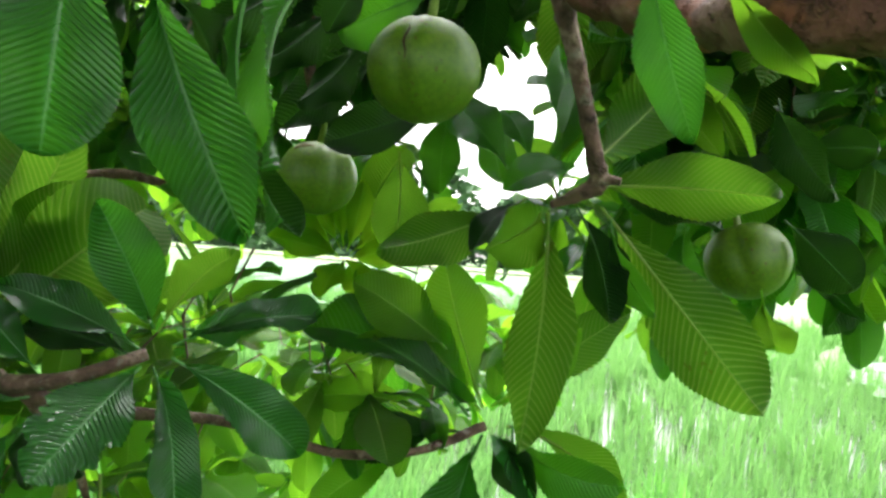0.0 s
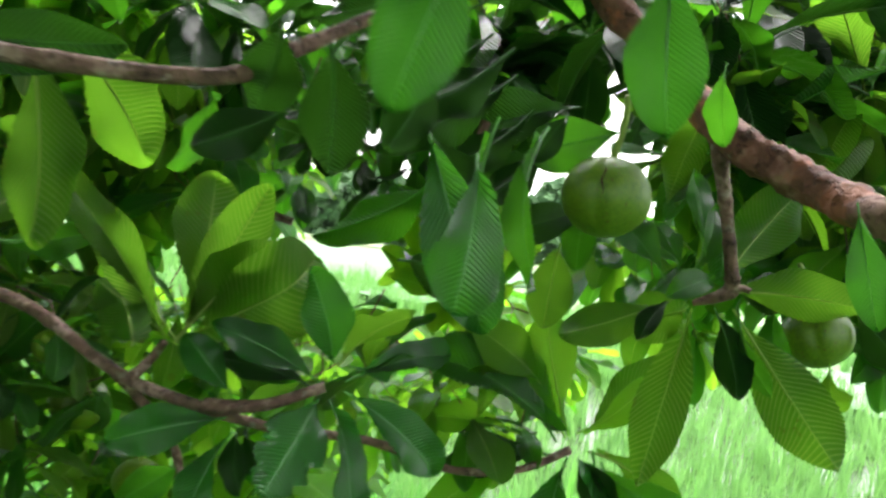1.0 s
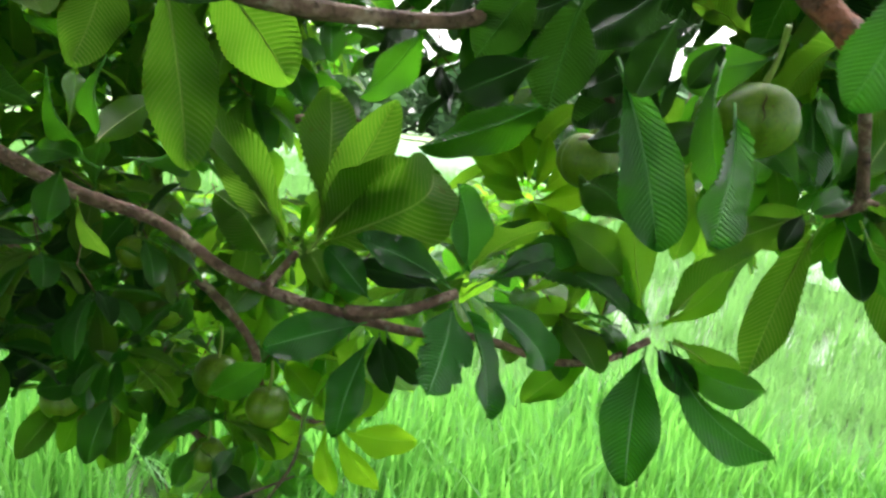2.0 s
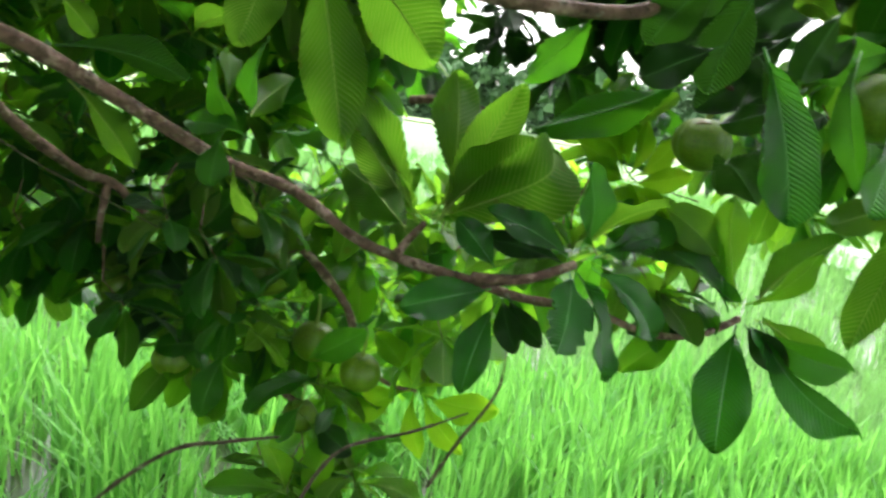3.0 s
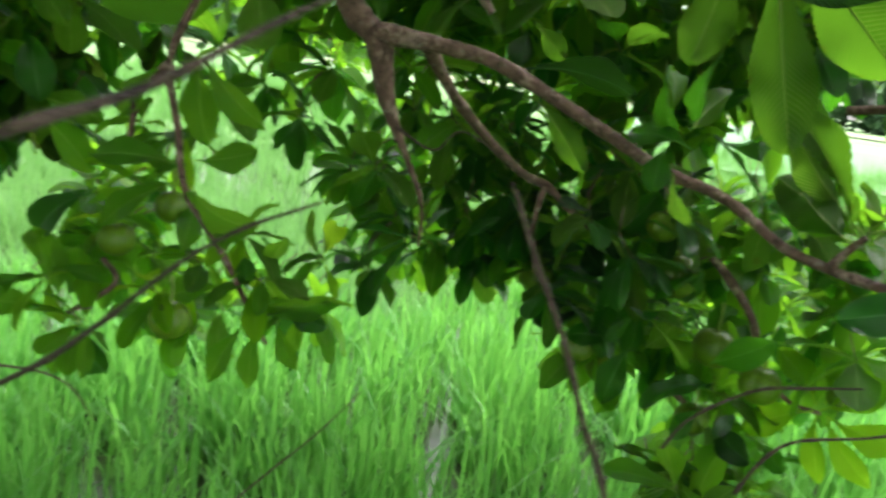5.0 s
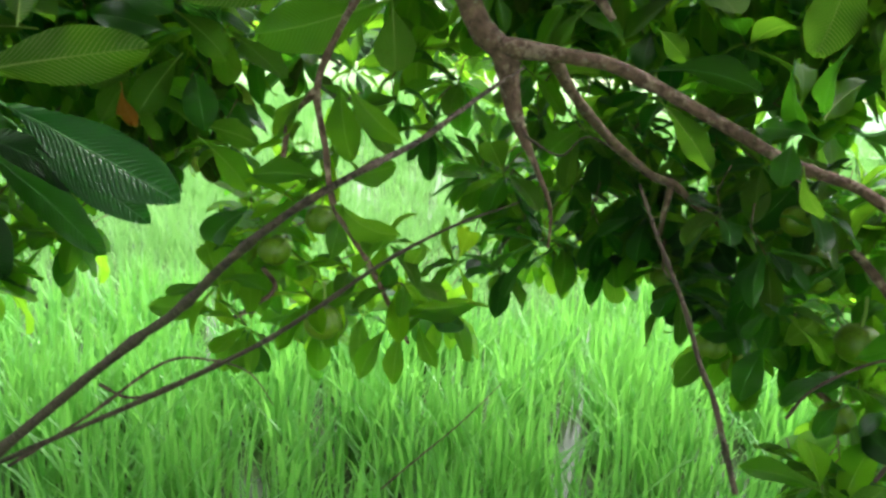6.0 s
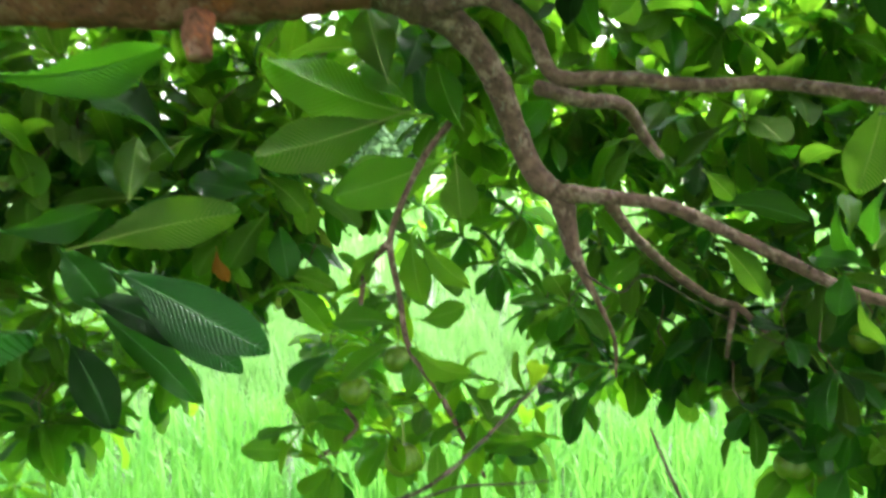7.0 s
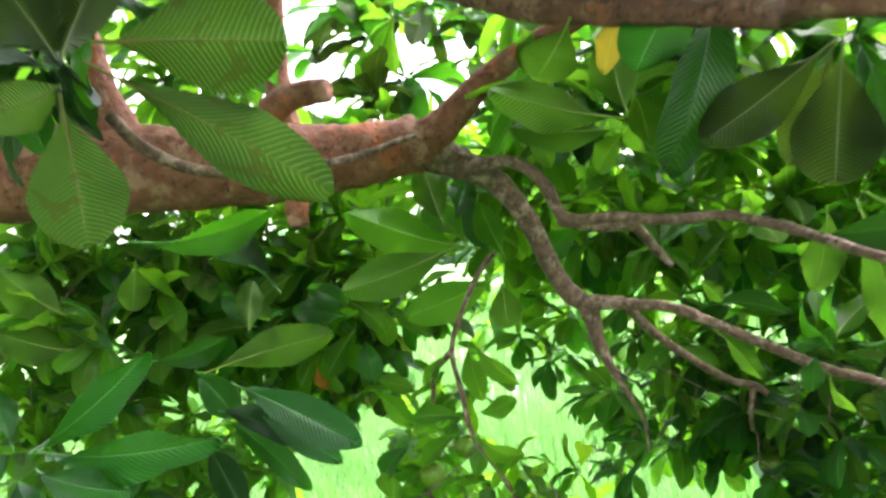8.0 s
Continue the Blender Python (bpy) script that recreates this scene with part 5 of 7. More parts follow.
for hub in [(-0.051, 1.604, 2.533), (0.033, 1.407, 2.561)]:
    way = Vector((-0.2, -0.5, -0.2)) + Vector((rnd.uniform(-0.5, 0.5), rnd.uniform(-0.3, 0.3), rnd.uniform(-0.4, 0.4)))
    leaves += spray(rnd, hub, way, 8, 0.2, "ddt", (30, 110))
    twigs.append((hub, way + Vector((0, 0, -0.5)), 0.16))
foliage("foliage", leaves, "", twigs)
rnd = random.Random(14)
leaves, twigs = [], []
for hub in [(-3.036, 1.373, 3.348), (-3.449, 1.392, 3.370), (-2.846, 1.421, 3.101), (-2.886, 1.244, 3.015), (-2.584, 1.532, 3.257), (-2.365, 1.465, 3.261), (-3.122, 1.289, 3.489), (-2.752, 1.507, 3.424), (-2.214, 1.338, 2.825), (-3.027, 1.520, 3.476)]:
    way = Vector((0.2, -0.4, 0.3)) + Vector((rnd.uniform(-0.5, 0.5), rnd.uniform(-0.3, 0.3), rnd.uniform(-0.4, 0.4)))
    leaves += spray(rnd, hub, way, 11, 0.29, "tkt", (30, 110))
    twigs.append((hub, way + Vector((0, 0, -0.5)), 0.16))
foliage("foliage", leaves, "", twigs)
rnd = random.Random(15)
leaves, twigs = [], []
for hub in [(-2.101, -0.497, 2.869), (-2.147, -0.401, 2.774), (-2.032, -0.292, 2.898), (-2.017, -0.139, 2.935), (-2.294, -0.404, 2.740), (-2.100, 0.058, 2.951)]:
    way = Vector((0.2, -0.4, -0.3)) + Vector((rnd.uniform(-0.5, 0.5), rnd.uniform(-0.3, 0.3), rnd.uniform(-0.4, 0.4)))
    leaves += spray(rnd, hub, way, 8, 0.22, "ddt", (30, 110))
    twigs.append((hub, way + Vector((0, 0, -0.5)), 0.16))
foliage("foliage", leaves, "", twigs)
rnd = random.Random(12)
leaves, twigs = [], []
for hub in [(-2.915, 0.953, 1.704), (-2.914, 1.091, 1.871), (-2.743, 1.118, 1.756), (-2.521, 1.059, 1.431), (-2.961, 0.905, 2.061), (-2.955, 1.050, 2.068)]:
    way = Vector((0.0, -0.2, -0.5)) + Vector((rnd.uniform(-0.5, 0.5), rnd.uniform(-0.3, 0.3), rnd.uniform(-0.4, 0.4)))
    leaves += spray(rnd, hub, way, 8, 0.17, "tuyt", (30, 100))
    twigs.append((hub, way + Vector((0, 0, -0.5)), 0.16))
foliage("foliage", leaves, "", twigs)
rnd = random.Random(13)
leaves, twigs = [], []
for hub in [(-2.163, 1.398, 1.854), (-1.989, 1.428, 1.729), (-1.875, 1.539, 1.589), (-1.761, 1.648, 1.705), (-1.876, 1.401, 1.456), (-1.647, 1.620, 1.595), (-1.833, 1.716, 1.818), (-2.362, 1.483, 1.926), (-1.907, 1.644, 1.914), (-1.566, 1.697, 1.709)]:
    way = Vector((0.0, -0.2, -0.3)) + Vector((rnd.uniform(-0.5, 0.5), rnd.uniform(-0.3, 0.3), rnd.uniform(-0.4, 0.4)))
    leaves += spray(rnd, hub, way, 9, 0.15, "ttyu", (30, 110))
    twigs.append((hub, way + Vector((0, 0, -0.5)), 0.16))
foliage("foliage", leaves, "", twigs)
rnd = random.Random(16)
leaves, twigs = [], []
for hub in [(-1.282, 1.554, 1.701), (-1.149, 1.544, 1.626), (-1.347, 1.493, 1.488), (-1.108, 1.586, 1.481), (-1.227, 1.744, 1.838), (-1.065, 1.623, 1.758)]:
    way = Vector((0.2, -0.4, -0.3)) + Vector((rnd.uniform(-0.5, 0.5), rnd.uniform(-0.3, 0.3), rnd.uniform(-0.4, 0.4)))
    leaves += spray(rnd, hub, way, 8, 0.18, "ttud", (30, 110))
    twigs.append((hub, way + Vector((0, 0, -0.5)), 0.16))
foliage("foliage", leaves, "", twigs)
rnd = random.Random(33)
leaves, twigs = [], []
for hub in [(-3.241, 1.104, 2.027), (-3.160, 1.229, 1.918), (-3.009, 1.328, 2.013), (-2.833, 1.328, 2.119), (-3.194, 1.170, 1.762), (-2.838, 1.540, 2.065), (-3.242, 1.064, 1.882), (-2.937, 1.155, 2.092), (-3.228, 1.132, 1.682), (-3.177, 1.288, 1.745), (-2.950, 1.213, 1.904), (-3.168, 1.015, 1.991)]:
    way = Vector((0.2, -0.4, -0.3)) + Vector((rnd.uniform(-0.5, 0.5), rnd.uniform(-0.3, 0.3), rnd.uniform(-0.4, 0.4)))
    leaves += spray(rnd, hub, way, 9, 0.22, "ttuk", (30, 110))
    twigs.append((hub, way + Vector((0, 0, -0.5)), 0.16))
foliage("foliage", leaves, "", twigs)
rnd = random.Random(35)
leaves, twigs = [], []
for hub in [(-0.341, 1.598, 2.393), (-0.302, 1.698, 2.298), (-0.349, 1.599, 2.217), (-0.202, 1.497, 2.411), (-0.324, 1.597, 2.476)]:
    way = Vector((0.2, -0.4, -0.3)) + Vector((rnd.uniform(-0.5, 0.5), rnd.uniform(-0.3, 0.3), rnd.uniform(-0.4, 0.4)))
    leaves += spray(rnd, hub, way, 8, 0.2, "ddt", (30, 110))
    twigs.append((hub, way + Vector((0, 0, -0.5)), 0.16))
foliage("foliage", leaves, "", twigs)
rnd = random.Random(36)
leaves, twigs = [], []
for hub in [(-3.610, -0.002, 2.491), (-3.613, 0.135, 2.350), (-3.581, 0.029, 2.181), (-3.587, 0.300, 2.291), (-3.544, -0.072, 2.022), (-3.584, 0.167, 2.030), (-3.478, 0.406, 2.139), (-3.478, 0.543, 2.317), (-3.542, 0.341, 2.474), (-3.404, 0.617, 2.116), (-3.466, 0.005, 1.802), (-3.383, 0.225, 1.808), (-3.406, 0.478, 1.944), (-3.511, -0.044, 2.316), (-3.276, 0.467, 1.725)]:
    way = Vector((0.2, -0.4, -0.2)) + Vector((rnd.uniform(-0.5, 0.5), rnd.uniform(-0.3, 0.3), rnd.uniform(-0.4, 0.4)))
    leaves += spray(rnd, hub, way, 10, 0.27, "uytu", (30, 110))
    twigs.append((hub, way + Vector((0, 0, -0.5)), 0.16))
foliage("foliage", leaves, "", twigs)
rnd = random.Random(20)
leaves, twigs = [], []
for hub in [(-0.289, 2.521, 2.610), (-0.245, 2.293, 2.417), (-0.715, 2.464, 2.214), (-0.746, 2.296, 2.468)]:
    way = Vector((0.1, -0.3, -0.1)) + Vector((rnd.uniform(-0.5, 0.5), rnd.uniform(-0.3, 0.3), rnd.uniform(-0.4, 0.4)))
    leaves += spray(rnd, hub, way, 7, 0.2, "tdt", (30, 110))
    twigs.append((hub, way + Vector((0, 0, -0.5)), 0.16))
foliage("foliage", leaves, "", twigs)
rnd = random.Random(21)
leaves, twigs = [], []
for hub in [(-0.184, 1.637, 2.039), (-0.051, 1.734, 2.000), (-0.448, 1.507, 1.841)]:
    way = Vector((0.0, -0.1, 0.6)) + Vector((rnd.uniform(-0.5, 0.5), rnd.uniform(-0.3, 0.3), rnd.uniform(-0.4, 0.4)))
    leaves += spray(rnd, hub, way, 8, 0.2, "yyt", (25, 90))
    twigs.append((hub, way + Vector((0, 0, -0.5)), 0.16))
foliage("foliage", leaves, "", twigs)
rnd = random.Random(22)
leaves, twigs = [], []
for hub in [(-0.102, 1.345, 1.742), (-0.176, 1.349, 1.776), (-0.331, 1.304, 1.826), (-0.409, 1.297, 1.782), (-0.000, 1.394, 1.726)]:
    way = Vector((0.0, -0.2, 0.1)) + Vector((rnd.uniform(-0.5, 0.5), rnd.uniform(-0.3, 0.3), rnd.uniform(-0.4, 0.4)))
    leaves += spray(rnd, hub, way, 6, 0.17, "tyu", (30, 110))
    twigs.append((hub, way + Vector((0, 0, -0.5)), 0.16))
foliage("foliage", leaves, "", twigs)
rnd = random.Random(28)
leaves, twigs = [], []
for hub in [(-2.070, 1.994, 1.936), (-1.946, 1.993, 1.709), (-2.082, 1.867, 1.488), (-1.921, 1.825, 1.466), (-1.759, 1.816, 1.561), (-2.377, 1.998, 1.657), (-2.537, 2.063, 1.763), (-2.216, 1.879, 1.350), (-1.740, 1.928, 1.941), (-1.523, 1.705, 1.571), (-1.685, 1.824, 1.459), (-2.545, 2.120, 1.986)]:
    way = Vector((0.0, -0.2, -0.4)) + Vector((rnd.uniform(-0.5, 0.5), rnd.uniform(-0.3, 0.3), rnd.uniform(-0.4, 0.4)))
    leaves += spray(rnd, hub, way, 8, 0.16, "ttyd", (30, 110))
    twigs.append((hub, way + Vector((0, 0, -0.5)), 0.16))
foliage("foliage", leaves, "", twigs)
# lighter leaf mix, standing in for light on the outer foliage
rnd = random.Random(40)
leaves, twigs = [], []
for hub in [(-4.220, 0.710, 0.770), (-0.990, 2.500, 0.780), (-0.920, 2.450, 0.790), (-0.960, 2.010, 0.810), (-3.040, 1.880, 0.850), (-0.940, 1.870, 0.870), (-3.130, 2.030, 0.920), (-0.920, 1.710, 0.930), (-3.040, 1.850, 0.940), (-3.000, 1.780, 0.950), (-4.240, 0.680, 0.980), (-4.370, 1.170, 0.990), (-2.520, 2.170, 1.000), (-4.040, 0.970, 1.020), (-2.650, 1.730, 1.050), (-0.910, 2.880, 1.050), (-2.700, 2.120, 1.070), (-1.030, 2.950, 1.070), (-3.800, 0.700, 1.080), (-2.980, 2.050, 1.110), (-1.100, 2.240, 1.140), (-3.240, 1.730, 1.160), (-2.210, 2.770, 1.170), (-1.600, 2.750, 1.180), (-1.210, 2.040, 1.180), (-3.860, 1.290, 1.200), (-1.210, 2.860, 1.210), (-1.050, 3.240, 1.220), (-3.510, 0.630, 1.230)]:
    way = Vector((0.1, -0.35, -0.25)) + Vector((rnd.uniform(-0.5, 0.5), rnd.uniform(-0.3, 0.3), rnd.uniform(-0.4, 0.4)))
    leaves += spray(rnd, hub, way, 8, 0.225, "yyyuyt", (30, 115))
    twigs.append((hub, way + Vector((0, 0, -0.5)), 0.16))
foliage("foliage", leaves, "", twigs)
rnd = random.Random(41)
leaves, twigs = [], []
for hub in [(-2.370, 2.600, 1.230), (-1.950, 2.620, 1.230), (-3.170, 1.570, 1.240), (-1.520, 2.610, 1.240), (-1.290, 1.970, 1.240), (-0.980, 2.060, 1.240), (-2.240, 2.440, 1.250), (-0.960, 2.770, 1.250), (-0.910, 2.440, 1.250), (-4.050, 1.150, 1.260), (-3.510, 0.490, 1.260), (-3.500, 0.540, 1.260), (-3.020, 1.500, 1.260), (-1.290, 1.860, 1.260), (-3.000, 1.690, 1.270), (-1.350, 2.670, 1.280), (-1.270, 3.560, 1.280), (-1.080, 2.960, 1.280), (-3.410, 0.470, 1.300), (-1.150, 2.290, 1.300), (-4.620, 0.440, 1.310), (-3.550, 0.940, 1.310), (-3.510, 0.690, 1.310), (-1.450, 3.370, 1.310), (-3.790, 0.640, 1.340), (-1.550, 2.960, 1.340), (-3.810, 0.560, 1.360), (-3.400, 0.940, 1.370), (-3.640, 2.050, 1.380), (-3.570, 1.060, 1.380)]:
    way = Vector((0.1, -0.35, -0.25)) + Vector((rnd.uniform(-0.5, 0.5), rnd.uniform(-0.3, 0.3), rnd.uniform(-0.4, 0.4)))
    leaves += spray(rnd, hub, way, 8, 0.225, "yyyuyt", (30, 115))
    twigs.append((hub, way + Vector((0, 0, -0.5)), 0.16))
foliage("foliage", leaves, "", twigs)
rnd = random.Random(42)
leaves, twigs = [], []
for hub in [(-3.960, 0.320, 1.390), (-4.490, 1.450, 1.400), (-3.600, 0.310, 1.410), (-3.550, 0.760, 1.410), (-3.810, 0.460, 1.420), (-3.180, 1.600, 1.420), (-3.720, 0.920, 1.450), (-3.650, 0.160, 1.450), (-3.040, 1.500, 1.450), (-2.520, 1.110, 1.450), (-1.730, 1.920, 1.450), (-4.290, 0.830, 1.470), (-2.210, 2.620, 1.470), (-3.760, 0.800, 1.480), (-3.840, 0.050, 1.490), (-3.570, 0.720, 1.490), (-3.050, 1.730, 1.500), (-4.310, 1.370, 1.510), (-1.160, 2.620, 1.510), (-3.390, 0.620, 1.530), (-3.060, 1.820, 1.530), (-1.530, 2.030, 1.530), (-1.020, 3.190, 1.530), (-3.790, 0.780, 1.540), (-3.650, 1.180, 1.540), (-2.710, 1.170, 1.540), (-3.520, 0.440, 1.550), (-3.230, 0.020, 1.550), (-2.060, 1.730, 1.570), (-0.940, 2.230, 1.570)]:
    way = Vector((0.1, -0.35, -0.25)) + Vector((rnd.uniform(-0.5, 0.5), rnd.uniform(-0.3, 0.3), rnd.uniform(-0.4, 0.4)))
    leaves += spray(rnd, hub, way, 8, 0.225, "yyyuyt", (30, 115))
    twigs.append((hub, way + Vector((0, 0, -0.5)), 0.16))
foliage("foliage", leaves, "", twigs)
rnd = random.Random(43)
leaves, twigs = [], []
for hub in [(-4.250, 0.760, 1.590), (-3.640, 1.010, 1.590), (-3.630, 0.030, 1.610), (-3.180, -0.020, 1.610), (-4.160, 0.670, 1.620), (-3.660, 1.490, 1.620), (-2.020, 2.230, 1.620), (-3.540, 0.400, 1.630), (-1.410, 1.980, 1.630), (-1.230, 2.100, 1.630), (-2.040, 1.690, 1.640), (-3.400, 1.130, 1.650), (-1.340, 3.110, 1.650), (-2.450, 2.840, 1.660), (-1.620, 1.760, 1.660), (-1.070, 2.850, 1.660), (-3.990, 1.430, 1.670), (-3.620, 1.490, 1.670), (-1.050, 2.790, 1.670), (-3.670, 0.390, 1.680), (-4.050, 0.040, 1.690), (-1.630, 3.120, 1.690), (-3.120, -0.070, 1.700), (-1.600, 1.830, 1.700), (-4.790, 0.330, 1.710), (-3.390, 1.070, 1.710), (-4.420, 0.410, 1.720), (-3.550, 1.240, 1.720), (-2.460, 2.790, 1.720), (-3.620, 0.010, 1.730)]:
    way = Vector((0.1, -0.35, -0.25)) + Vector((rnd.uniform(-0.5, 0.5), rnd.uniform(-0.3, 0.3), rnd.uniform(-0.4, 0.4)))
    leaves += spray(rnd, hub, way, 8, 0.225, "yyyuyt", (30, 115))
    twigs.append((hub, way + Vector((0, 0, -0.5)), 0.16))
foliage("foliage", leaves, "", twigs)
rnd = random.Random(44)
leaves, twigs = [], []
for hub in [(-2.270, 2.080, 1.730), (-3.350, 1.130, 1.750), (-3.110, 0.720, 1.760), (-3.160, 0.850, 1.770), (-3.640, 0.140, 1.790), (-1.430, 2.080, 1.790), (-3.060, 1.000, 1.800), (-1.170, 2.200, 1.800), (-3.410, -0.100, 1.820), (-1.770, 2.290, 1.830), (-3.950, 0.420, 1.840), (-3.320, 0.850, 1.860), (-4.560, 0.500, 1.870), (-3.280, -0.100, 1.870), (-3.230, 2.290, 1.870), (-1.540, 1.910, 1.870), (-4.570, 1.380, 1.880), (-4.060, 1.060, 1.880), (-2.350, 2.170, 1.880), (-3.490, 1.210, 1.890), (-1.710, 1.720, 1.890), (-3.860, 1.170, 1.910), (-3.450, 0.030, 1.910), (-3.480, 0.430, 1.920), (-2.970, 0.870, 1.920), (-1.430, 2.070, 1.920)]:
    way = Vector((0.1, -0.35, -0.25)) + Vector((rnd.uniform(-0.5, 0.5), rnd.uniform(-0.3, 0.3), rnd.uniform(-0.4, 0.4)))
    leaves += spray(rnd, hub, way, 8, 0.225, "yyyuyt", (30, 115))
    twigs.append((hub, way + Vector((0, 0, -0.5)), 0.16))
foliage("foliage", leaves, "", twigs)
rnd = random.Random(45)
leaves, twigs = [], []
for hub in [(-3.950, 0.810, 1.940), (-3.270, 1.040, 1.940), (-3.250, 0.820, 1.950), (-4.180, 0.880, 1.960), (-3.630, 0.290, 1.960), (-4.610, 1.140, 1.970), (-3.520, -0.110, 1.970), (-3.320, 0.680, 1.970), (-3.270, 1.410, 1.970), (-1.830, 2.050, 1.970), (-1.290, 2.520, 1.970), (-3.620, 0.950, 1.980), (-3.290, 0.850, 1.980), (-3.270, 0.540, 1.980), (-2.980, 0.860, 1.980), (-1.750, 2.350, 1.980), (-1.190, 2.120, 1.980), (-3.590, 1.680, 1.990), (-3.320, 1.140, 1.990), (-2.830, 0.750, 1.990), (-3.560, 0.990, 2.000), (-2.180, 1.570, 2.000), (-3.890, 0.410, 2.010), (-3.610, 1.070, 2.010), (-2.890, 1.910, 2.010), (-1.900, 2.750, 2.010), (-3.370, 1.420, 2.020), (-3.120, 1.350, 2.020)]:
    way = Vector((0.1, -0.35, -0.25)) + Vector((rnd.uniform(-0.5, 0.5), rnd.uniform(-0.3, 0.3), rnd.uniform(-0.4, 0.4)))
    leaves += spray(rnd, hub, way, 8, 0.225, "yyyuyt", (30, 115))
    twigs.append((hub, way + Vector((0, 0, -0.5)), 0.16))
foliage("foliage", leaves, "", twigs)
rnd = random.Random(46)
leaves, twigs = [], []
for hub in [(-2.770, 2.530, 2.020), (-1.580, 3.430, 2.020), (-3.370, 0.580, 2.030), (-4.400, 1.380, 2.040), (-3.380, 0.550, 2.040), (-3.130, 1.290, 2.040), (-2.530, 1.850, 2.040), (-1.890, 2.000, 2.050), (-3.540, 1.320, 2.060), (-3.590, 1.460, 2.070), (-1.110, 2.330, 2.070), (-3.960, 0.890, 2.080), (-3.590, 0.990, 2.080), (-3.030, 0.810, 2.080), (-2.470, 2.900, 2.080), (-1.570, 2.280, 2.080), (-2.130, 2.170, 2.090), (-3.040, 2.340, 2.100), (-2.990, 0.050, 2.100), (-2.910, 0.800, 2.100), (-2.500, 2.470, 2.100), (-2.350, 1.580, 2.110), (-1.410, 2.060, 2.110), (-0.910, 3.050, 2.110), (-3.040, 1.040, 2.120), (-2.970, 2.890, 2.120), (-1.670, 2.730, 2.120), (-1.120, 2.220, 2.120), (-0.930, 2.040, 2.120), (-2.950, 2.760, 2.130)]:
    way = Vector((0.1, -0.35, -0.25)) + Vector((rnd.uniform(-0.5, 0.5), rnd.uniform(-0.3, 0.3), rnd.uniform(-0.4, 0.4)))
    leaves += spray(rnd, hub, way, 8, 0.225, "yyyuyt", (30, 115))
    twigs.append((hub, way + Vector((0, 0, -0.5)), 0.16))
foliage("foliage", leaves, "", twigs)
rnd = random.Random(47)
leaves, twigs = [], []
for hub in [(-4.290, 0.180, 2.140), (-2.110, 1.900, 2.140), (-0.970, 3.030, 2.140), (-3.120, -0.070, 2.150), (-3.770, 1.750, 2.160), (-3.310, 0.050, 2.160), (-3.240, 1.360, 2.160), (-1.730, 2.190, 2.160), (-1.490, 2.550, 2.160), (-1.140, 2.100, 2.160), (-4.580, 1.420, 2.170), (-1.420, 2.660, 2.170), (-1.400, 2.690, 2.170), (-3.370, 0.610, 2.180), (-1.930, 1.880, 2.180), (-1.370, 2.720, 2.180), (-1.110, 2.190, 2.180), (-1.040, 3.350, 2.180), (-3.960, 0.440, 2.190), (-3.750, 1.970, 2.190), (-3.450, 0.990, 2.190), (-3.410, 0.520, 2.190), (-1.640, 1.870, 2.190), (-4.610, 0.310, 2.200), (-3.870, 0.910, 2.200), (-3.550, -0.030, 2.200), (-4.710, 0.260, 2.210), (-4.390, 1.380, 2.210), (-3.370, 0.860, 2.210), (-3.130, 0.750, 2.210)]:
    way = Vector((0.1, -0.35, -0.25)) + Vector((rnd.uniform(-0.5, 0.5), rnd.uniform(-0.3, 0.3), rnd.uniform(-0.4, 0.4)))
    leaves += spray(rnd, hub, way, 8, 0.23, "yuyutu", (30, 115))
    twigs.append((hub, way + Vector((0, 0, -0.5)), 0.16))
foliage("foliage", leaves, "", twigs)
rnd = random.Random(48)
leaves, twigs = [], []
for hub in [(-3.040, 0.810, 2.210), (-1.500, 1.950, 2.210), (-3.000, 2.710, 2.220), (-2.800, 1.150, 2.220), (-2.030, 2.370, 2.220), (-3.920, 0.180, 2.230), (-3.140, 0.840, 2.230), (-2.850, 0.870, 2.230), (-2.840, 0.910, 2.230), (-2.030, 1.790, 2.230), (-1.980, 2.260, 2.230), (-1.840, 2.460, 2.230), (-4.420, 0.930, 2.240), (-4.220, 0.280, 2.240), (-3.670, 0.290, 2.240), (-3.290, 0.040, 2.240), (-2.760, 2.000, 2.240), (-1.470, 2.070, 2.240), (-4.350, 0.490, 2.250), (-3.640, 1.170, 2.250), (-3.350, 0.660, 2.250), (-1.790, 2.660, 2.250), (-1.210, 2.030, 2.250), (-3.440, 0.200, 2.260), (-2.500, 2.020, 2.260), (-1.080, 2.860, 2.260), (-0.990, 2.080, 2.260), (-4.020, 1.020, 2.270), (-3.840, 1.660, 2.270), (-3.810, -0.010, 2.270)]:
    way = Vector((0.1, -0.35, -0.25)) + Vector((rnd.uniform(-0.5, 0.5), rnd.uniform(-0.3, 0.3), rnd.uniform(-0.4, 0.4)))
    leaves += spray(rnd, hub, way, 8, 0.23, "yuyutu", (30, 115))
    twigs.append((hub, way + Vector((0, 0, -0.5)), 0.16))
foliage("foliage", leaves, "", twigs)
rnd = random.Random(49)
leaves, twigs = [], []
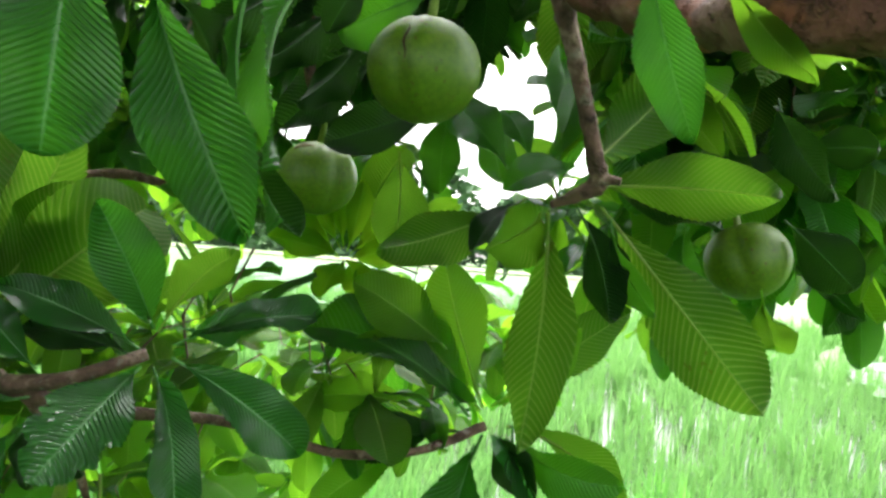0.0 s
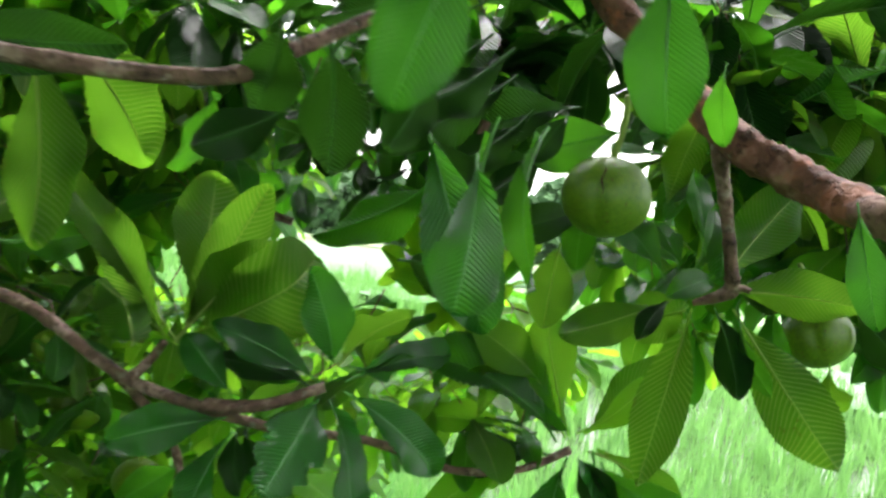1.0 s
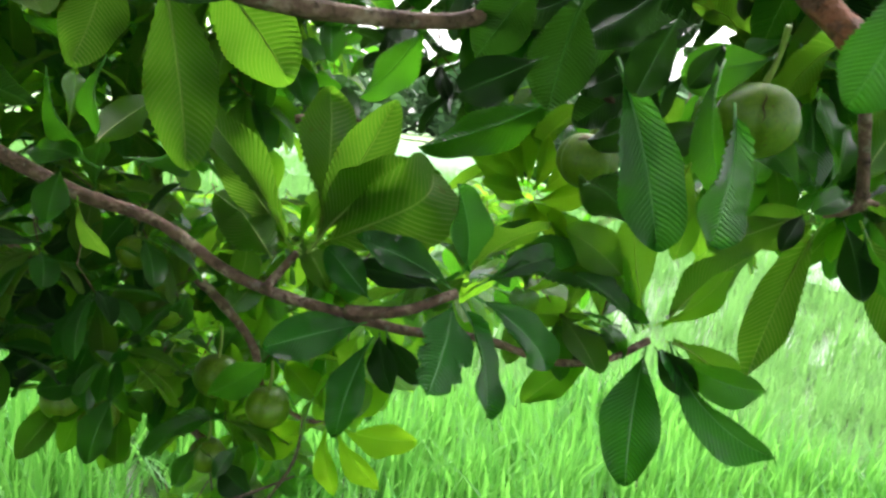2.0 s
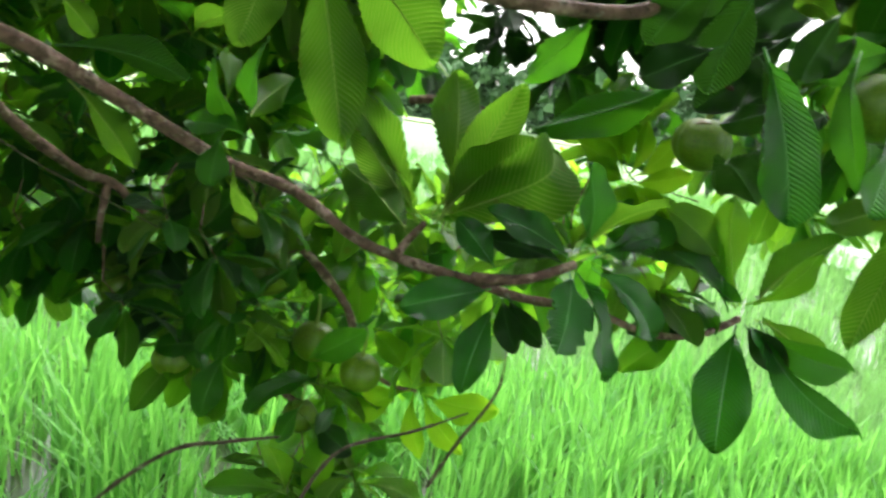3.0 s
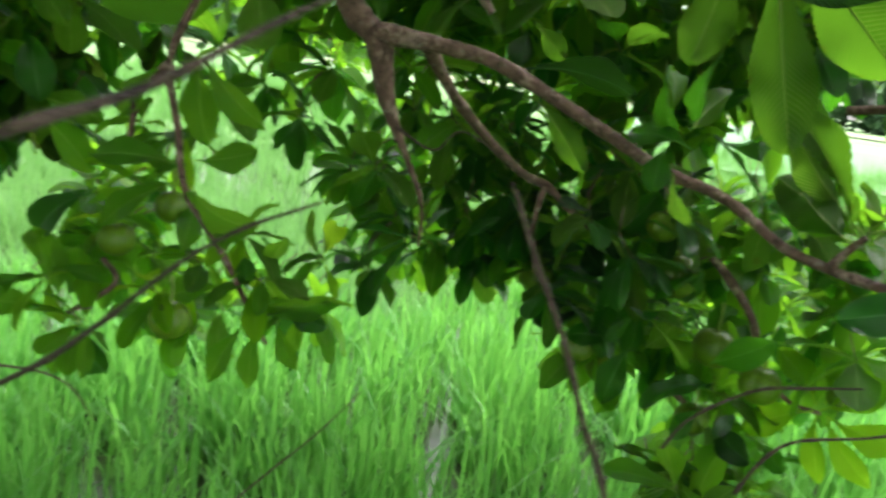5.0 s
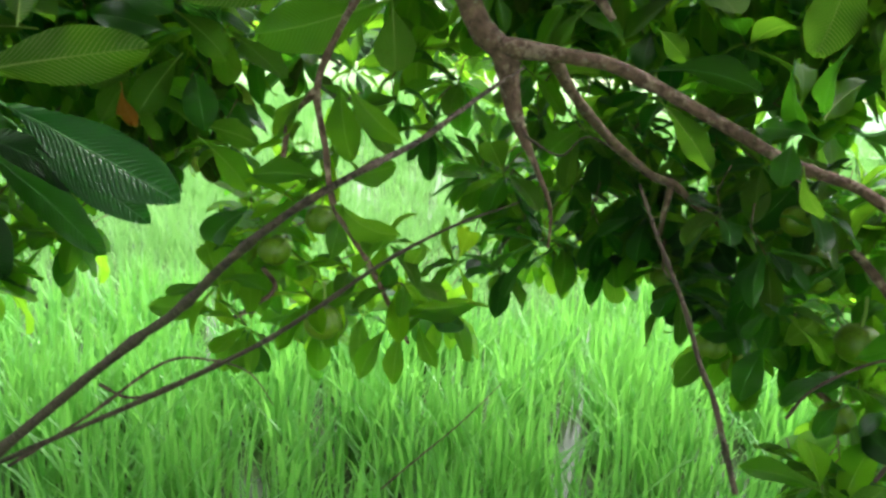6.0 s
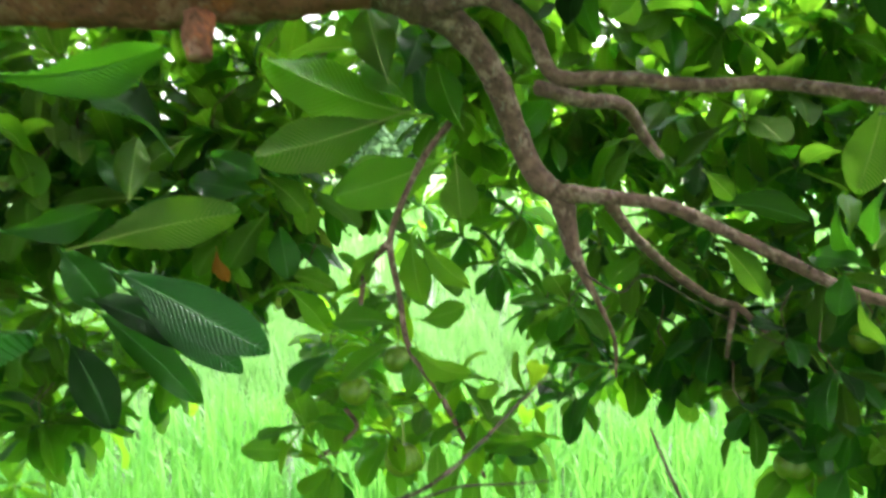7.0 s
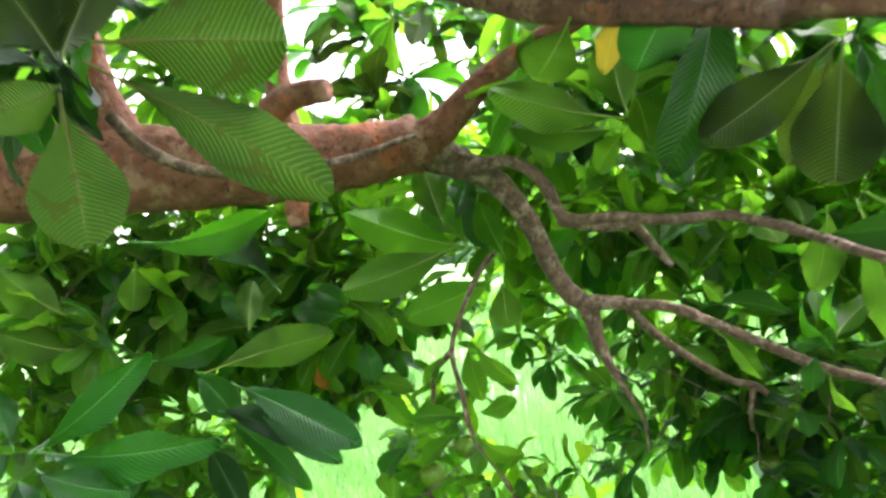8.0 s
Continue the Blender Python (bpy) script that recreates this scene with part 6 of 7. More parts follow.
for hub in [(-3.190, 0.530, 2.270), (-2.910, 1.200, 2.270), (-2.440, 2.580, 2.270), (-1.960, 2.630, 2.270), (-1.910, 1.770, 2.270), (-2.060, 1.550, 2.280), (-1.920, 2.090, 2.280), (-2.810, 0.770, 2.290), (-2.480, 1.620, 2.290), (-2.190, 1.770, 2.290), (-1.960, 2.180, 2.290), (-1.310, 3.740, 2.290), (-1.260, 2.640, 2.290), (-1.170, 2.750, 2.290), (-0.990, 2.020, 2.290), (-2.500, 1.820, 2.300), (-2.170, 1.690, 2.300), (-3.530, 0.510, 2.310), (-2.070, 3.100, 2.310), (-4.540, 1.460, 2.320), (-3.810, 0.970, 2.320), (-1.500, 2.210, 2.320), (-1.500, 1.800, 2.320), (-1.130, 2.700, 2.320), (-0.960, 2.550, 2.320), (-2.700, 2.000, 2.330), (-2.640, 1.780, 2.330), (-1.810, 3.210, 2.330), (-1.190, 2.630, 2.330), (-1.160, 2.000, 2.330)]:
    way = Vector((0.1, -0.35, -0.25)) + Vector((rnd.uniform(-0.5, 0.5), rnd.uniform(-0.3, 0.3), rnd.uniform(-0.4, 0.4)))
    leaves += spray(rnd, hub, way, 8, 0.23, "yuyutu", (30, 115))
    twigs.append((hub, way + Vector((0, 0, -0.5)), 0.16))
foliage("foliage", leaves, "", twigs)
rnd = random.Random(50)
leaves, twigs = [], []
for hub in [(-3.660, 0.800, 2.340), (-2.380, 1.580, 2.340), (-1.760, 2.390, 2.340), (-4.670, 1.240, 2.350), (-4.120, 0.350, 2.350), (-4.100, 0.810, 2.350), (-2.330, 3.080, 2.350), (-2.050, 1.990, 2.350), (-1.460, 2.610, 2.350), (-3.260, 0.170, 2.360), (-2.150, 1.900, 2.360), (-2.020, 1.650, 2.360), (-1.370, 2.640, 2.360), (-2.530, 2.710, 2.370), (-1.870, 1.990, 2.370), (-1.800, 1.910, 2.370), (-3.890, 1.940, 2.380), (-3.020, 0.940, 2.380), (-1.410, 1.980, 2.380), (-2.190, 1.270, 2.390), (-1.730, 1.830, 2.390), (-1.450, 2.680, 2.390), (-3.890, 0.890, 2.400), (-3.330, 0.030, 2.400), (-3.280, 0.550, 2.400), (-1.430, 1.960, 2.400), (-0.920, 3.400, 2.400), (-1.430, 3.100, 2.410), (-4.070, 1.830, 2.420), (-3.670, 0.290, 2.420)]:
    way = Vector((0.1, -0.35, -0.25)) + Vector((rnd.uniform(-0.5, 0.5), rnd.uniform(-0.3, 0.3), rnd.uniform(-0.4, 0.4)))
    leaves += spray(rnd, hub, way, 8, 0.23, "yuyutu", (30, 115))
    twigs.append((hub, way + Vector((0, 0, -0.5)), 0.16))
foliage("foliage", leaves, "", twigs)
rnd = random.Random(51)
leaves, twigs = [], []
for hub in [(-1.820, 2.680, 2.420), (-4.590, 0.480, 2.430), (-4.290, 0.300, 2.430), (-3.420, 0.510, 2.430), (-3.190, 1.060, 2.430), (-2.380, 2.430, 2.430), (-1.260, 2.870, 2.430), (-3.880, 0.700, 2.440), (-3.380, -0.020, 2.440), (-3.170, 0.130, 2.440), (-2.160, 1.320, 2.440), (-2.020, 3.120, 2.440), (-1.530, 2.580, 2.440), (-1.440, 2.530, 2.440), (-1.980, 2.200, 2.450), (-1.670, 2.790, 2.450), (-1.200, 2.400, 2.450), (-0.930, 2.110, 2.450), (-2.700, 2.540, 2.460), (-2.010, 1.800, 2.460), (-1.560, 1.990, 2.460), (-2.880, 1.020, 2.470), (-2.710, 1.090, 2.470), (-2.100, 3.130, 2.470), (-1.980, 1.450, 2.470), (-3.080, 1.380, 2.480), (-3.040, 0.420, 2.480), (-2.730, 2.330, 2.480), (-2.320, 1.370, 2.480), (-2.200, 1.020, 2.480)]:
    way = Vector((0.1, -0.35, -0.25)) + Vector((rnd.uniform(-0.5, 0.5), rnd.uniform(-0.3, 0.3), rnd.uniform(-0.4, 0.4)))
    leaves += spray(rnd, hub, way, 8, 0.23, "yuyutu", (30, 115))
    twigs.append((hub, way + Vector((0, 0, -0.5)), 0.16))
foliage("foliage", leaves, "", twigs)
rnd = random.Random(52)
leaves, twigs = [], []
for hub in [(-1.980, 2.210, 2.480), (-2.040, 2.090, 2.490), (-1.080, 2.460, 2.500), (-0.990, 2.190, 2.500), (-3.330, 0.510, 2.510), (-2.180, 1.930, 2.510), (-2.680, 1.390, 2.520), (-2.490, 1.380, 2.520), (-3.530, 1.350, 2.530), (-1.280, 2.560, 2.530), (-1.250, 2.400, 2.530), (-4.080, 0.310, 2.540), (-3.210, -0.040, 2.540), (-2.460, 1.110, 2.540), (-2.270, 1.510, 2.540), (-1.950, 1.900, 2.540), (-2.270, 1.300, 2.550), (-1.460, 2.300, 2.550), (-1.280, 2.230, 2.550), (-2.760, 1.980, 2.560), (-1.270, 2.630, 2.560), (-3.190, 2.360, 2.570), (-2.690, 2.240, 2.570), (-1.920, 3.300, 2.570), (-1.450, 2.280, 2.570), (-1.320, 2.060, 2.570), (-0.910, 2.560, 2.570), (-1.640, 2.050, 2.580), (-4.570, 1.290, 2.590), (-3.260, 0.430, 2.590)]:
    way = Vector((0.1, -0.35, -0.25)) + Vector((rnd.uniform(-0.5, 0.5), rnd.uniform(-0.3, 0.3), rnd.uniform(-0.4, 0.4)))
    leaves += spray(rnd, hub, way, 8, 0.23, "yuyutu", (30, 115))
    twigs.append((hub, way + Vector((0, 0, -0.5)), 0.16))
foliage("foliage", leaves, "", twigs)
rnd = random.Random(53)
leaves, twigs = [], []
for hub in [(-2.090, 2.010, 2.590), (-2.020, 2.210, 2.590), (-3.160, 1.190, 2.600), (-3.040, 0.800, 2.600), (-2.900, 0.940, 2.600), (-2.350, 1.790, 2.600), (-1.570, 1.800, 2.610), (-1.140, 2.590, 2.610), (-0.940, 2.090, 2.610), (-2.530, 2.380, 2.620), (-1.850, 1.590, 2.620), (-1.370, 2.050, 2.620), (-1.130, 3.080, 2.620), (-3.120, 1.810, 2.630), (-2.870, 2.040, 2.630), (-1.850, 2.350, 2.630), (-3.930, 0.880, 2.640), (-3.740, 0.890, 2.640), (-2.180, 1.880, 2.640), (-1.980, 1.190, 2.640), (-3.760, 1.160, 2.650), (-2.920, 0.710, 2.650), (-2.230, 1.250, 2.650), (-2.170, 1.940, 2.650), (-1.200, 2.540, 2.650), (-3.330, 1.190, 2.660), (-3.290, -0.070, 2.660), (-1.610, 1.950, 2.660), (-1.480, 2.030, 2.660), (-1.470, 2.710, 2.660)]:
    way = Vector((0.1, -0.35, -0.25)) + Vector((rnd.uniform(-0.5, 0.5), rnd.uniform(-0.3, 0.3), rnd.uniform(-0.4, 0.4)))
    leaves += spray(rnd, hub, way, 8, 0.23, "yuyutu", (30, 115))
    twigs.append((hub, way + Vector((0, 0, -0.5)), 0.16))
foliage("foliage", leaves, "", twigs)
rnd = random.Random(54)
leaves, twigs = [], []
for hub in [(-1.230, 2.160, 2.660), (-3.590, 0.550, 2.670), (-3.000, 0.670, 2.670), (-2.620, 0.940, 2.670), (-2.570, 2.200, 2.670), (-1.990, 2.440, 2.670), (-1.620, 2.530, 2.670), (-3.610, 2.010, 2.680), (-3.110, 0.650, 2.680), (-1.990, 1.640, 2.680), (-1.730, 1.740, 2.680), (-1.230, 2.310, 2.680), (-3.550, 0.770, 2.690), (-2.080, 2.380, 2.690), (-1.930, 1.860, 2.690), (-1.490, 2.360, 2.690), (-3.640, 0.340, 2.700), (-2.950, 1.300, 2.700), (-2.830, 1.780, 2.700), (-1.610, 1.930, 2.700), (-1.230, 2.260, 2.700), (-3.660, 1.020, 2.710), (-1.230, 0.940, 2.710), (-3.330, 0.150, 2.720), (-2.450, 2.260, 2.720), (-2.290, 1.710, 2.720), (-1.770, 1.990, 2.720), (-1.190, 2.540, 2.720), (-3.820, 0.490, 2.730), (-2.630, 1.780, 2.730)]:
    way = Vector((0.1, -0.35, -0.25)) + Vector((rnd.uniform(-0.5, 0.5), rnd.uniform(-0.3, 0.3), rnd.uniform(-0.4, 0.4)))
    leaves += spray(rnd, hub, way, 8, 0.23, "yuyutu", (30, 115))
    twigs.append((hub, way + Vector((0, 0, -0.5)), 0.16))
foliage("foliage", leaves, "", twigs)
rnd = random.Random(55)
leaves, twigs = [], []
for hub in [(-2.370, 1.950, 2.730), (-1.640, 0.740, 2.730), (-1.270, 2.100, 2.730), (-1.010, 2.640, 2.730), (-0.970, 1.500, 2.730), (-3.380, 1.580, 2.740), (-2.900, 1.180, 2.740), (-1.950, 2.040, 2.740), (-1.700, 2.750, 2.740), (-1.380, 2.250, 2.740), (-4.280, 1.060, 2.750), (-2.910, 1.030, 2.750), (-2.870, 0.730, 2.750), (-2.600, 1.260, 2.750), (-2.080, 1.700, 2.750), (-1.390, 3.560, 2.750), (-2.780, 0.840, 2.760), (-2.180, 1.360, 2.760), (-1.030, 1.100, 2.760), (-3.480, 1.610, 2.770), (-4.030, 1.650, 2.780), (-3.460, -0.070, 2.780), (-2.080, 1.220, 2.780), (-1.800, 3.360, 2.780), (-2.770, 1.500, 2.790), (-1.690, 0.870, 2.790), (-1.300, 1.050, 2.790), (-1.170, 2.130, 2.790), (-1.230, 1.500, 2.800), (-2.080, 1.880, 2.810)]:
    way = Vector((0.1, -0.35, -0.25)) + Vector((rnd.uniform(-0.5, 0.5), rnd.uniform(-0.3, 0.3), rnd.uniform(-0.4, 0.4)))
    leaves += spray(rnd, hub, way, 8, 0.23, "yuyutu", (30, 115))
    twigs.append((hub, way + Vector((0, 0, -0.5)), 0.16))
foliage("foliage", leaves, "", twigs)
rnd = random.Random(56)
leaves, twigs = [], []
for hub in [(-3.860, 0.160, 2.820), (-1.650, 1.890, 2.820), (-1.330, 1.610, 2.820), (-1.270, 1.250, 2.820), (-2.910, 1.970, 2.830), (-2.900, 1.720, 2.830), (-1.850, 1.290, 2.830), (-3.290, 1.040, 2.840), (-2.040, 1.050, 2.840), (-3.770, 0.090, 2.850), (-1.790, 1.510, 2.850), (-1.090, 1.050, 2.850), (-3.020, 1.930, 2.860), (-1.450, 2.650, 2.860), (-2.850, 0.670, 2.870), (-2.370, 1.650, 2.870), (-1.370, 2.300, 2.870), (-1.240, 1.130, 2.870), (-1.040, 1.960, 2.870), (-3.770, 0.680, 2.880), (-3.440, 0.170, 2.880), (-2.750, 1.180, 2.880), (-3.070, 0.770, 2.890), (-1.640, 3.210, 2.890), (-1.580, 2.110, 2.890), (-0.990, 1.770, 2.890), (-4.010, 1.370, 2.900), (-1.760, 2.200, 2.900), (-1.620, 2.210, 2.910), (-1.450, 3.510, 2.910)]:
    way = Vector((0.1, -0.35, -0.25)) + Vector((rnd.uniform(-0.5, 0.5), rnd.uniform(-0.3, 0.3), rnd.uniform(-0.4, 0.4)))
    leaves += spray(rnd, hub, way, 8, 0.23, "yuyutu", (30, 115))
    twigs.append((hub, way + Vector((0, 0, -0.5)), 0.16))
foliage("foliage", leaves, "", twigs)
rnd = random.Random(57)
leaves, twigs = [], []
for hub in [(-1.300, 1.030, 2.910), (-1.040, 1.540, 2.910), (-2.290, 1.340, 2.920), (-1.830, 1.290, 2.920), (-3.030, 2.120, 2.930), (-1.920, 1.490, 2.930), (-3.290, 2.170, 2.940), (-2.370, 3.010, 2.940), (-1.800, 3.230, 2.940), (-4.050, 0.110, 2.950), (-3.590, 0.050, 2.950), (-2.960, 1.370, 2.960), (-4.010, 1.000, 2.970), (-3.620, 2.090, 2.980), (-2.090, 1.310, 2.980), (-3.990, 1.070, 2.990), (-4.500, 0.680, 3.000), (-1.450, 1.440, 3.000), (-1.150, 2.610, 3.000), (-4.120, 0.470, 3.010), (-4.030, 0.550, 3.010), (-1.720, 1.400, 3.010), (-4.320, 0.710, 3.020), (-3.830, 0.470, 3.020), (-3.620, 1.190, 3.020), (-3.080, 0.390, 3.020), (-3.760, 0.100, 3.030), (-1.790, 1.110, 3.030), (-3.990, 1.560, 3.040), (-1.580, 1.540, 3.040)]:
    way = Vector((0.1, -0.35, -0.25)) + Vector((rnd.uniform(-0.5, 0.5), rnd.uniform(-0.3, 0.3), rnd.uniform(-0.4, 0.4)))
    leaves += spray(rnd, hub, way, 8, 0.23, "yuyutu", (30, 115))
    twigs.append((hub, way + Vector((0, 0, -0.5)), 0.16))
foliage("foliage", leaves, "", twigs)
rnd = random.Random(58)
leaves, twigs = [], []
for hub in [(-3.970, 0.200, 3.050), (-3.520, 0.100, 3.050), (-3.040, 0.420, 3.050), (-1.780, 1.780, 3.050), (-1.510, 1.390, 3.050), (-3.010, 1.380, 3.060), (-2.300, 1.370, 3.060), (-1.810, 0.910, 3.060), (-2.970, 0.500, 3.070), (-2.910, 0.710, 3.070), (-4.260, 0.450, 3.080), (-3.520, 0.960, 3.080), (-3.480, 1.050, 3.080), (-3.270, 0.180, 3.080), (-1.770, 1.380, 3.100), (-1.340, 2.550, 3.130), (-3.440, 0.190, 3.150), (-2.400, 1.760, 3.150), (-2.400, 1.570, 3.160), (-4.180, 1.070, 3.190), (-3.760, 0.250, 3.200), (-3.330, 0.450, 3.200), (-1.760, 1.700, 3.200), (-4.700, 0.790, 3.210), (-3.020, 0.680, 3.250), (-3.300, 0.780, 3.270), (-4.220, 0.200, 3.280), (-1.790, 2.340, 3.280), (-3.830, 0.210, 3.290), (-2.980, 0.470, 3.310)]:
    way = Vector((0.1, -0.35, -0.25)) + Vector((rnd.uniform(-0.5, 0.5), rnd.uniform(-0.3, 0.3), rnd.uniform(-0.4, 0.4)))
    leaves += spray(rnd, hub, way, 8, 0.23, "yuyutu", (30, 115))
    twigs.append((hub, way + Vector((0, 0, -0.5)), 0.16))
foliage("foliage", leaves, "", twigs)
rnd = random.Random(59)
leaves, twigs = [], []
for hub in [(-3.100, 1.470, 3.330), (-2.770, 1.290, 3.330), (-4.240, 0.610, 3.350), (-3.410, 0.050, 3.350), (-3.330, 0.360, 3.350), (-4.320, 0.200, 3.360), (-4.780, 0.450, 3.370), (-4.770, 0.720, 3.390), (-3.860, 1.140, 3.390), (-3.750, 0.050, 3.440), (-3.520, 0.800, 3.440), (-4.040, 0.510, 3.450), (-4.260, 0.320, 3.470), (-2.890, 1.800, 3.510), (-2.990, 1.730, 3.550), (-3.740, 0.990, 3.580), (-4.020, 0.890, 3.600), (-4.050, 1.410, 3.650), (-3.310, 1.910, 3.660), (-4.410, 0.800, 3.680), (-0.800, 2.620, 0.780), (-0.820, 2.810, 0.790), (-0.830, 2.890, 0.810), (-0.560, 3.530, 0.810), (-0.850, 1.780, 0.820), (-0.730, 1.890, 0.880), (-0.730, 1.900, 0.900), (-0.830, 1.870, 0.910), (-0.590, 3.050, 0.960), (-0.760, 3.180, 1.040)]:
    way = Vector((0.1, -0.35, -0.25)) + Vector((rnd.uniform(-0.5, 0.5), rnd.uniform(-0.3, 0.3), rnd.uniform(-0.4, 0.4)))
    leaves += spray(rnd, hub, way, 8, 0.23, "yuyutu", (30, 115))
    twigs.append((hub, way + Vector((0, 0, -0.5)), 0.16))
foliage("foliage", leaves, "", twigs)
rnd = random.Random(60)
leaves, twigs = [], []
for hub in [(-0.580, 2.750, 1.060), (-0.850, 2.030, 1.110), (-0.580, 2.640, 1.130), (-0.430, 2.860, 1.180), (-0.890, 1.920, 1.190), (-0.780, 2.940, 1.190), (-0.420, 2.550, 1.220), (-0.730, 2.560, 1.250), (-0.290, 3.460, 1.270), (-0.710, 3.290, 1.280), (0.060, 3.260, 1.300), (-0.480, 3.280, 1.320), (-0.780, 3.070, 1.330), (-0.730, 2.450, 1.330), (-0.030, 3.090, 1.370), (-0.530, 1.860, 1.400), (-0.550, 2.220, 1.430), (-0.570, 2.040, 1.470), (0.330, 3.320, 1.470), (-0.350, 2.240, 1.500), (-0.820, 2.180, 1.530), (-0.230, 3.110, 1.530), (-0.840, 2.750, 1.540), (-0.060, 2.800, 1.560), (-0.540, 1.980, 1.580), (-0.830, 2.160, 1.590), (-0.140, 3.150, 1.590), (-0.580, 3.250, 1.600), (-0.270, 2.100, 1.600), (-0.230, 2.250, 1.600)]:
    way = Vector((0.1, -0.35, -0.25)) + Vector((rnd.uniform(-0.5, 0.5), rnd.uniform(-0.3, 0.3), rnd.uniform(-0.4, 0.4)))
    leaves += spray(rnd, hub, way, 8, 0.225, "uyyyty", (30, 115))
    twigs.append((hub, way + Vector((0, 0, -0.5)), 0.16))
foliage("foliage", leaves, "", twigs)
rnd = random.Random(61)
leaves, twigs = [], []
for hub in [(0.050, 2.660, 1.600), (-0.490, 2.780, 1.610), (-0.860, 2.870, 1.630), (-0.410, 2.830, 1.630), (-0.320, 2.550, 1.630), (-0.070, 2.460, 1.640), (0.230, 2.590, 1.660), (0.480, 3.190, 1.670), (0.440, 3.170, 1.680), (-0.580, 2.000, 1.700), (0.010, 2.940, 1.710), (0.220, 2.550, 1.720), (-0.730, 2.020, 1.730), (-0.680, 2.110, 1.730), (-0.120, 1.870, 1.730), (-0.030, 2.760, 1.740), (0.130, 2.580, 1.740), (-0.870, 2.390, 1.780), (-0.870, 1.840, 1.810), (-0.070, 2.870, 1.810), (0.080, 3.190, 1.830), (0.100, 3.410, 1.850), (0.900, 2.750, 1.860), (0.640, 2.190, 1.910), (0.400, 1.910, 2.030), (0.630, 1.480, 2.040), (0.830, 2.820, 2.040)]:
    way = Vector((0.1, -0.35, -0.25)) + Vector((rnd.uniform(-0.5, 0.5), rnd.uniform(-0.3, 0.3), rnd.uniform(-0.4, 0.4)))
    leaves += spray(rnd, hub, way, 8, 0.225, "tuyuty", (30, 115))
    twigs.append((hub, way + Vector((0, 0, -0.5)), 0.16))
foliage("foliage", leaves, "", twigs)
rnd = random.Random(62)
leaves, twigs = [], []
for hub in [(1.030, 1.780, 2.070), (0.690, 2.340, 2.080), (0.820, 1.530, 2.080), (0.800, 1.570, 2.100), (0.820, 1.410, 2.100), (1.210, 2.380, 2.110), (1.220, 2.430, 2.110), (-0.900, 2.020, 2.120), (0.270, 1.840, 2.120), (0.690, 2.280, 2.120), (1.200, 2.790, 2.120), (0.880, 2.930, 2.130), (0.260, 1.800, 2.140), (0.640, 1.590, 2.150), (1.110, 2.000, 2.150), (0.410, 1.600, 2.160), (0.920, 2.220, 2.160), (0.640, 1.570, 2.170), (0.450, 1.590, 2.180), (0.590, 1.310, 2.180), (0.600, 2.690, 2.210), (0.540, 2.440, 2.220), (0.680, 1.780, 2.220), (0.690, 1.350, 2.220), (0.640, 2.460, 2.230), (0.890, 1.560, 2.230), (1.340, 2.430, 2.230), (0.440, 1.680, 2.240), (0.850, 2.710, 2.240), (1.190, 2.440, 2.240)]:
    way = Vector((0.1, -0.35, -0.25)) + Vector((rnd.uniform(-0.5, 0.5), rnd.uniform(-0.3, 0.3), rnd.uniform(-0.4, 0.4)))
    leaves += spray(rnd, hub, way, 8, 0.23, "tutuyt", (30, 115))
    twigs.append((hub, way + Vector((0, 0, -0.5)), 0.16))
foliage("foliage", leaves, "", twigs)
rnd = random.Random(63)
leaves, twigs = [], []
for hub in [(0.950, 1.740, 2.250), (1.520, 2.710, 2.270), (-0.890, 2.300, 2.280), (-0.850, 2.020, 2.280), (-0.770, 2.640, 2.290), (0.270, 1.180, 2.290), (0.700, 1.310, 2.290), (0.880, 2.490, 2.290), (0.600, 1.590, 2.300), (-0.860, 2.130, 2.310), (0.300, 1.200, 2.310), (0.380, 1.560, 2.310), (1.010, 2.770, 2.310), (1.400, 2.420, 2.310), (0.710, 1.570, 2.320), (0.710, 1.310, 2.330), (0.350, 1.580, 2.340), (0.670, 2.000, 2.340), (-0.890, 2.820, 2.370), (-0.800, 2.430, 2.370), (0.340, 1.560, 2.370), (1.000, 2.170, 2.380), (0.700, 1.740, 2.390), (1.260, 2.230, 2.390), (0.450, 1.760, 2.410), (0.700, 2.290, 2.410), (0.310, 1.160, 2.420), (0.560, 1.370, 2.420), (1.310, 2.360, 2.420), (-0.750, 3.480, 2.430)]:
    way = Vector((0.1, -0.35, -0.25)) + Vector((rnd.uniform(-0.5, 0.5), rnd.uniform(-0.3, 0.3), rnd.uniform(-0.4, 0.4)))
    leaves += spray(rnd, hub, way, 8, 0.23, "tutuyt", (30, 115))
    twigs.append((hub, way + Vector((0, 0, -0.5)), 0.16))
foliage("foliage", leaves, "", twigs)
# dark leaf mix: the shade up here is put into the leaf colour
rnd = random.Random(64)
leaves, twigs = [], []
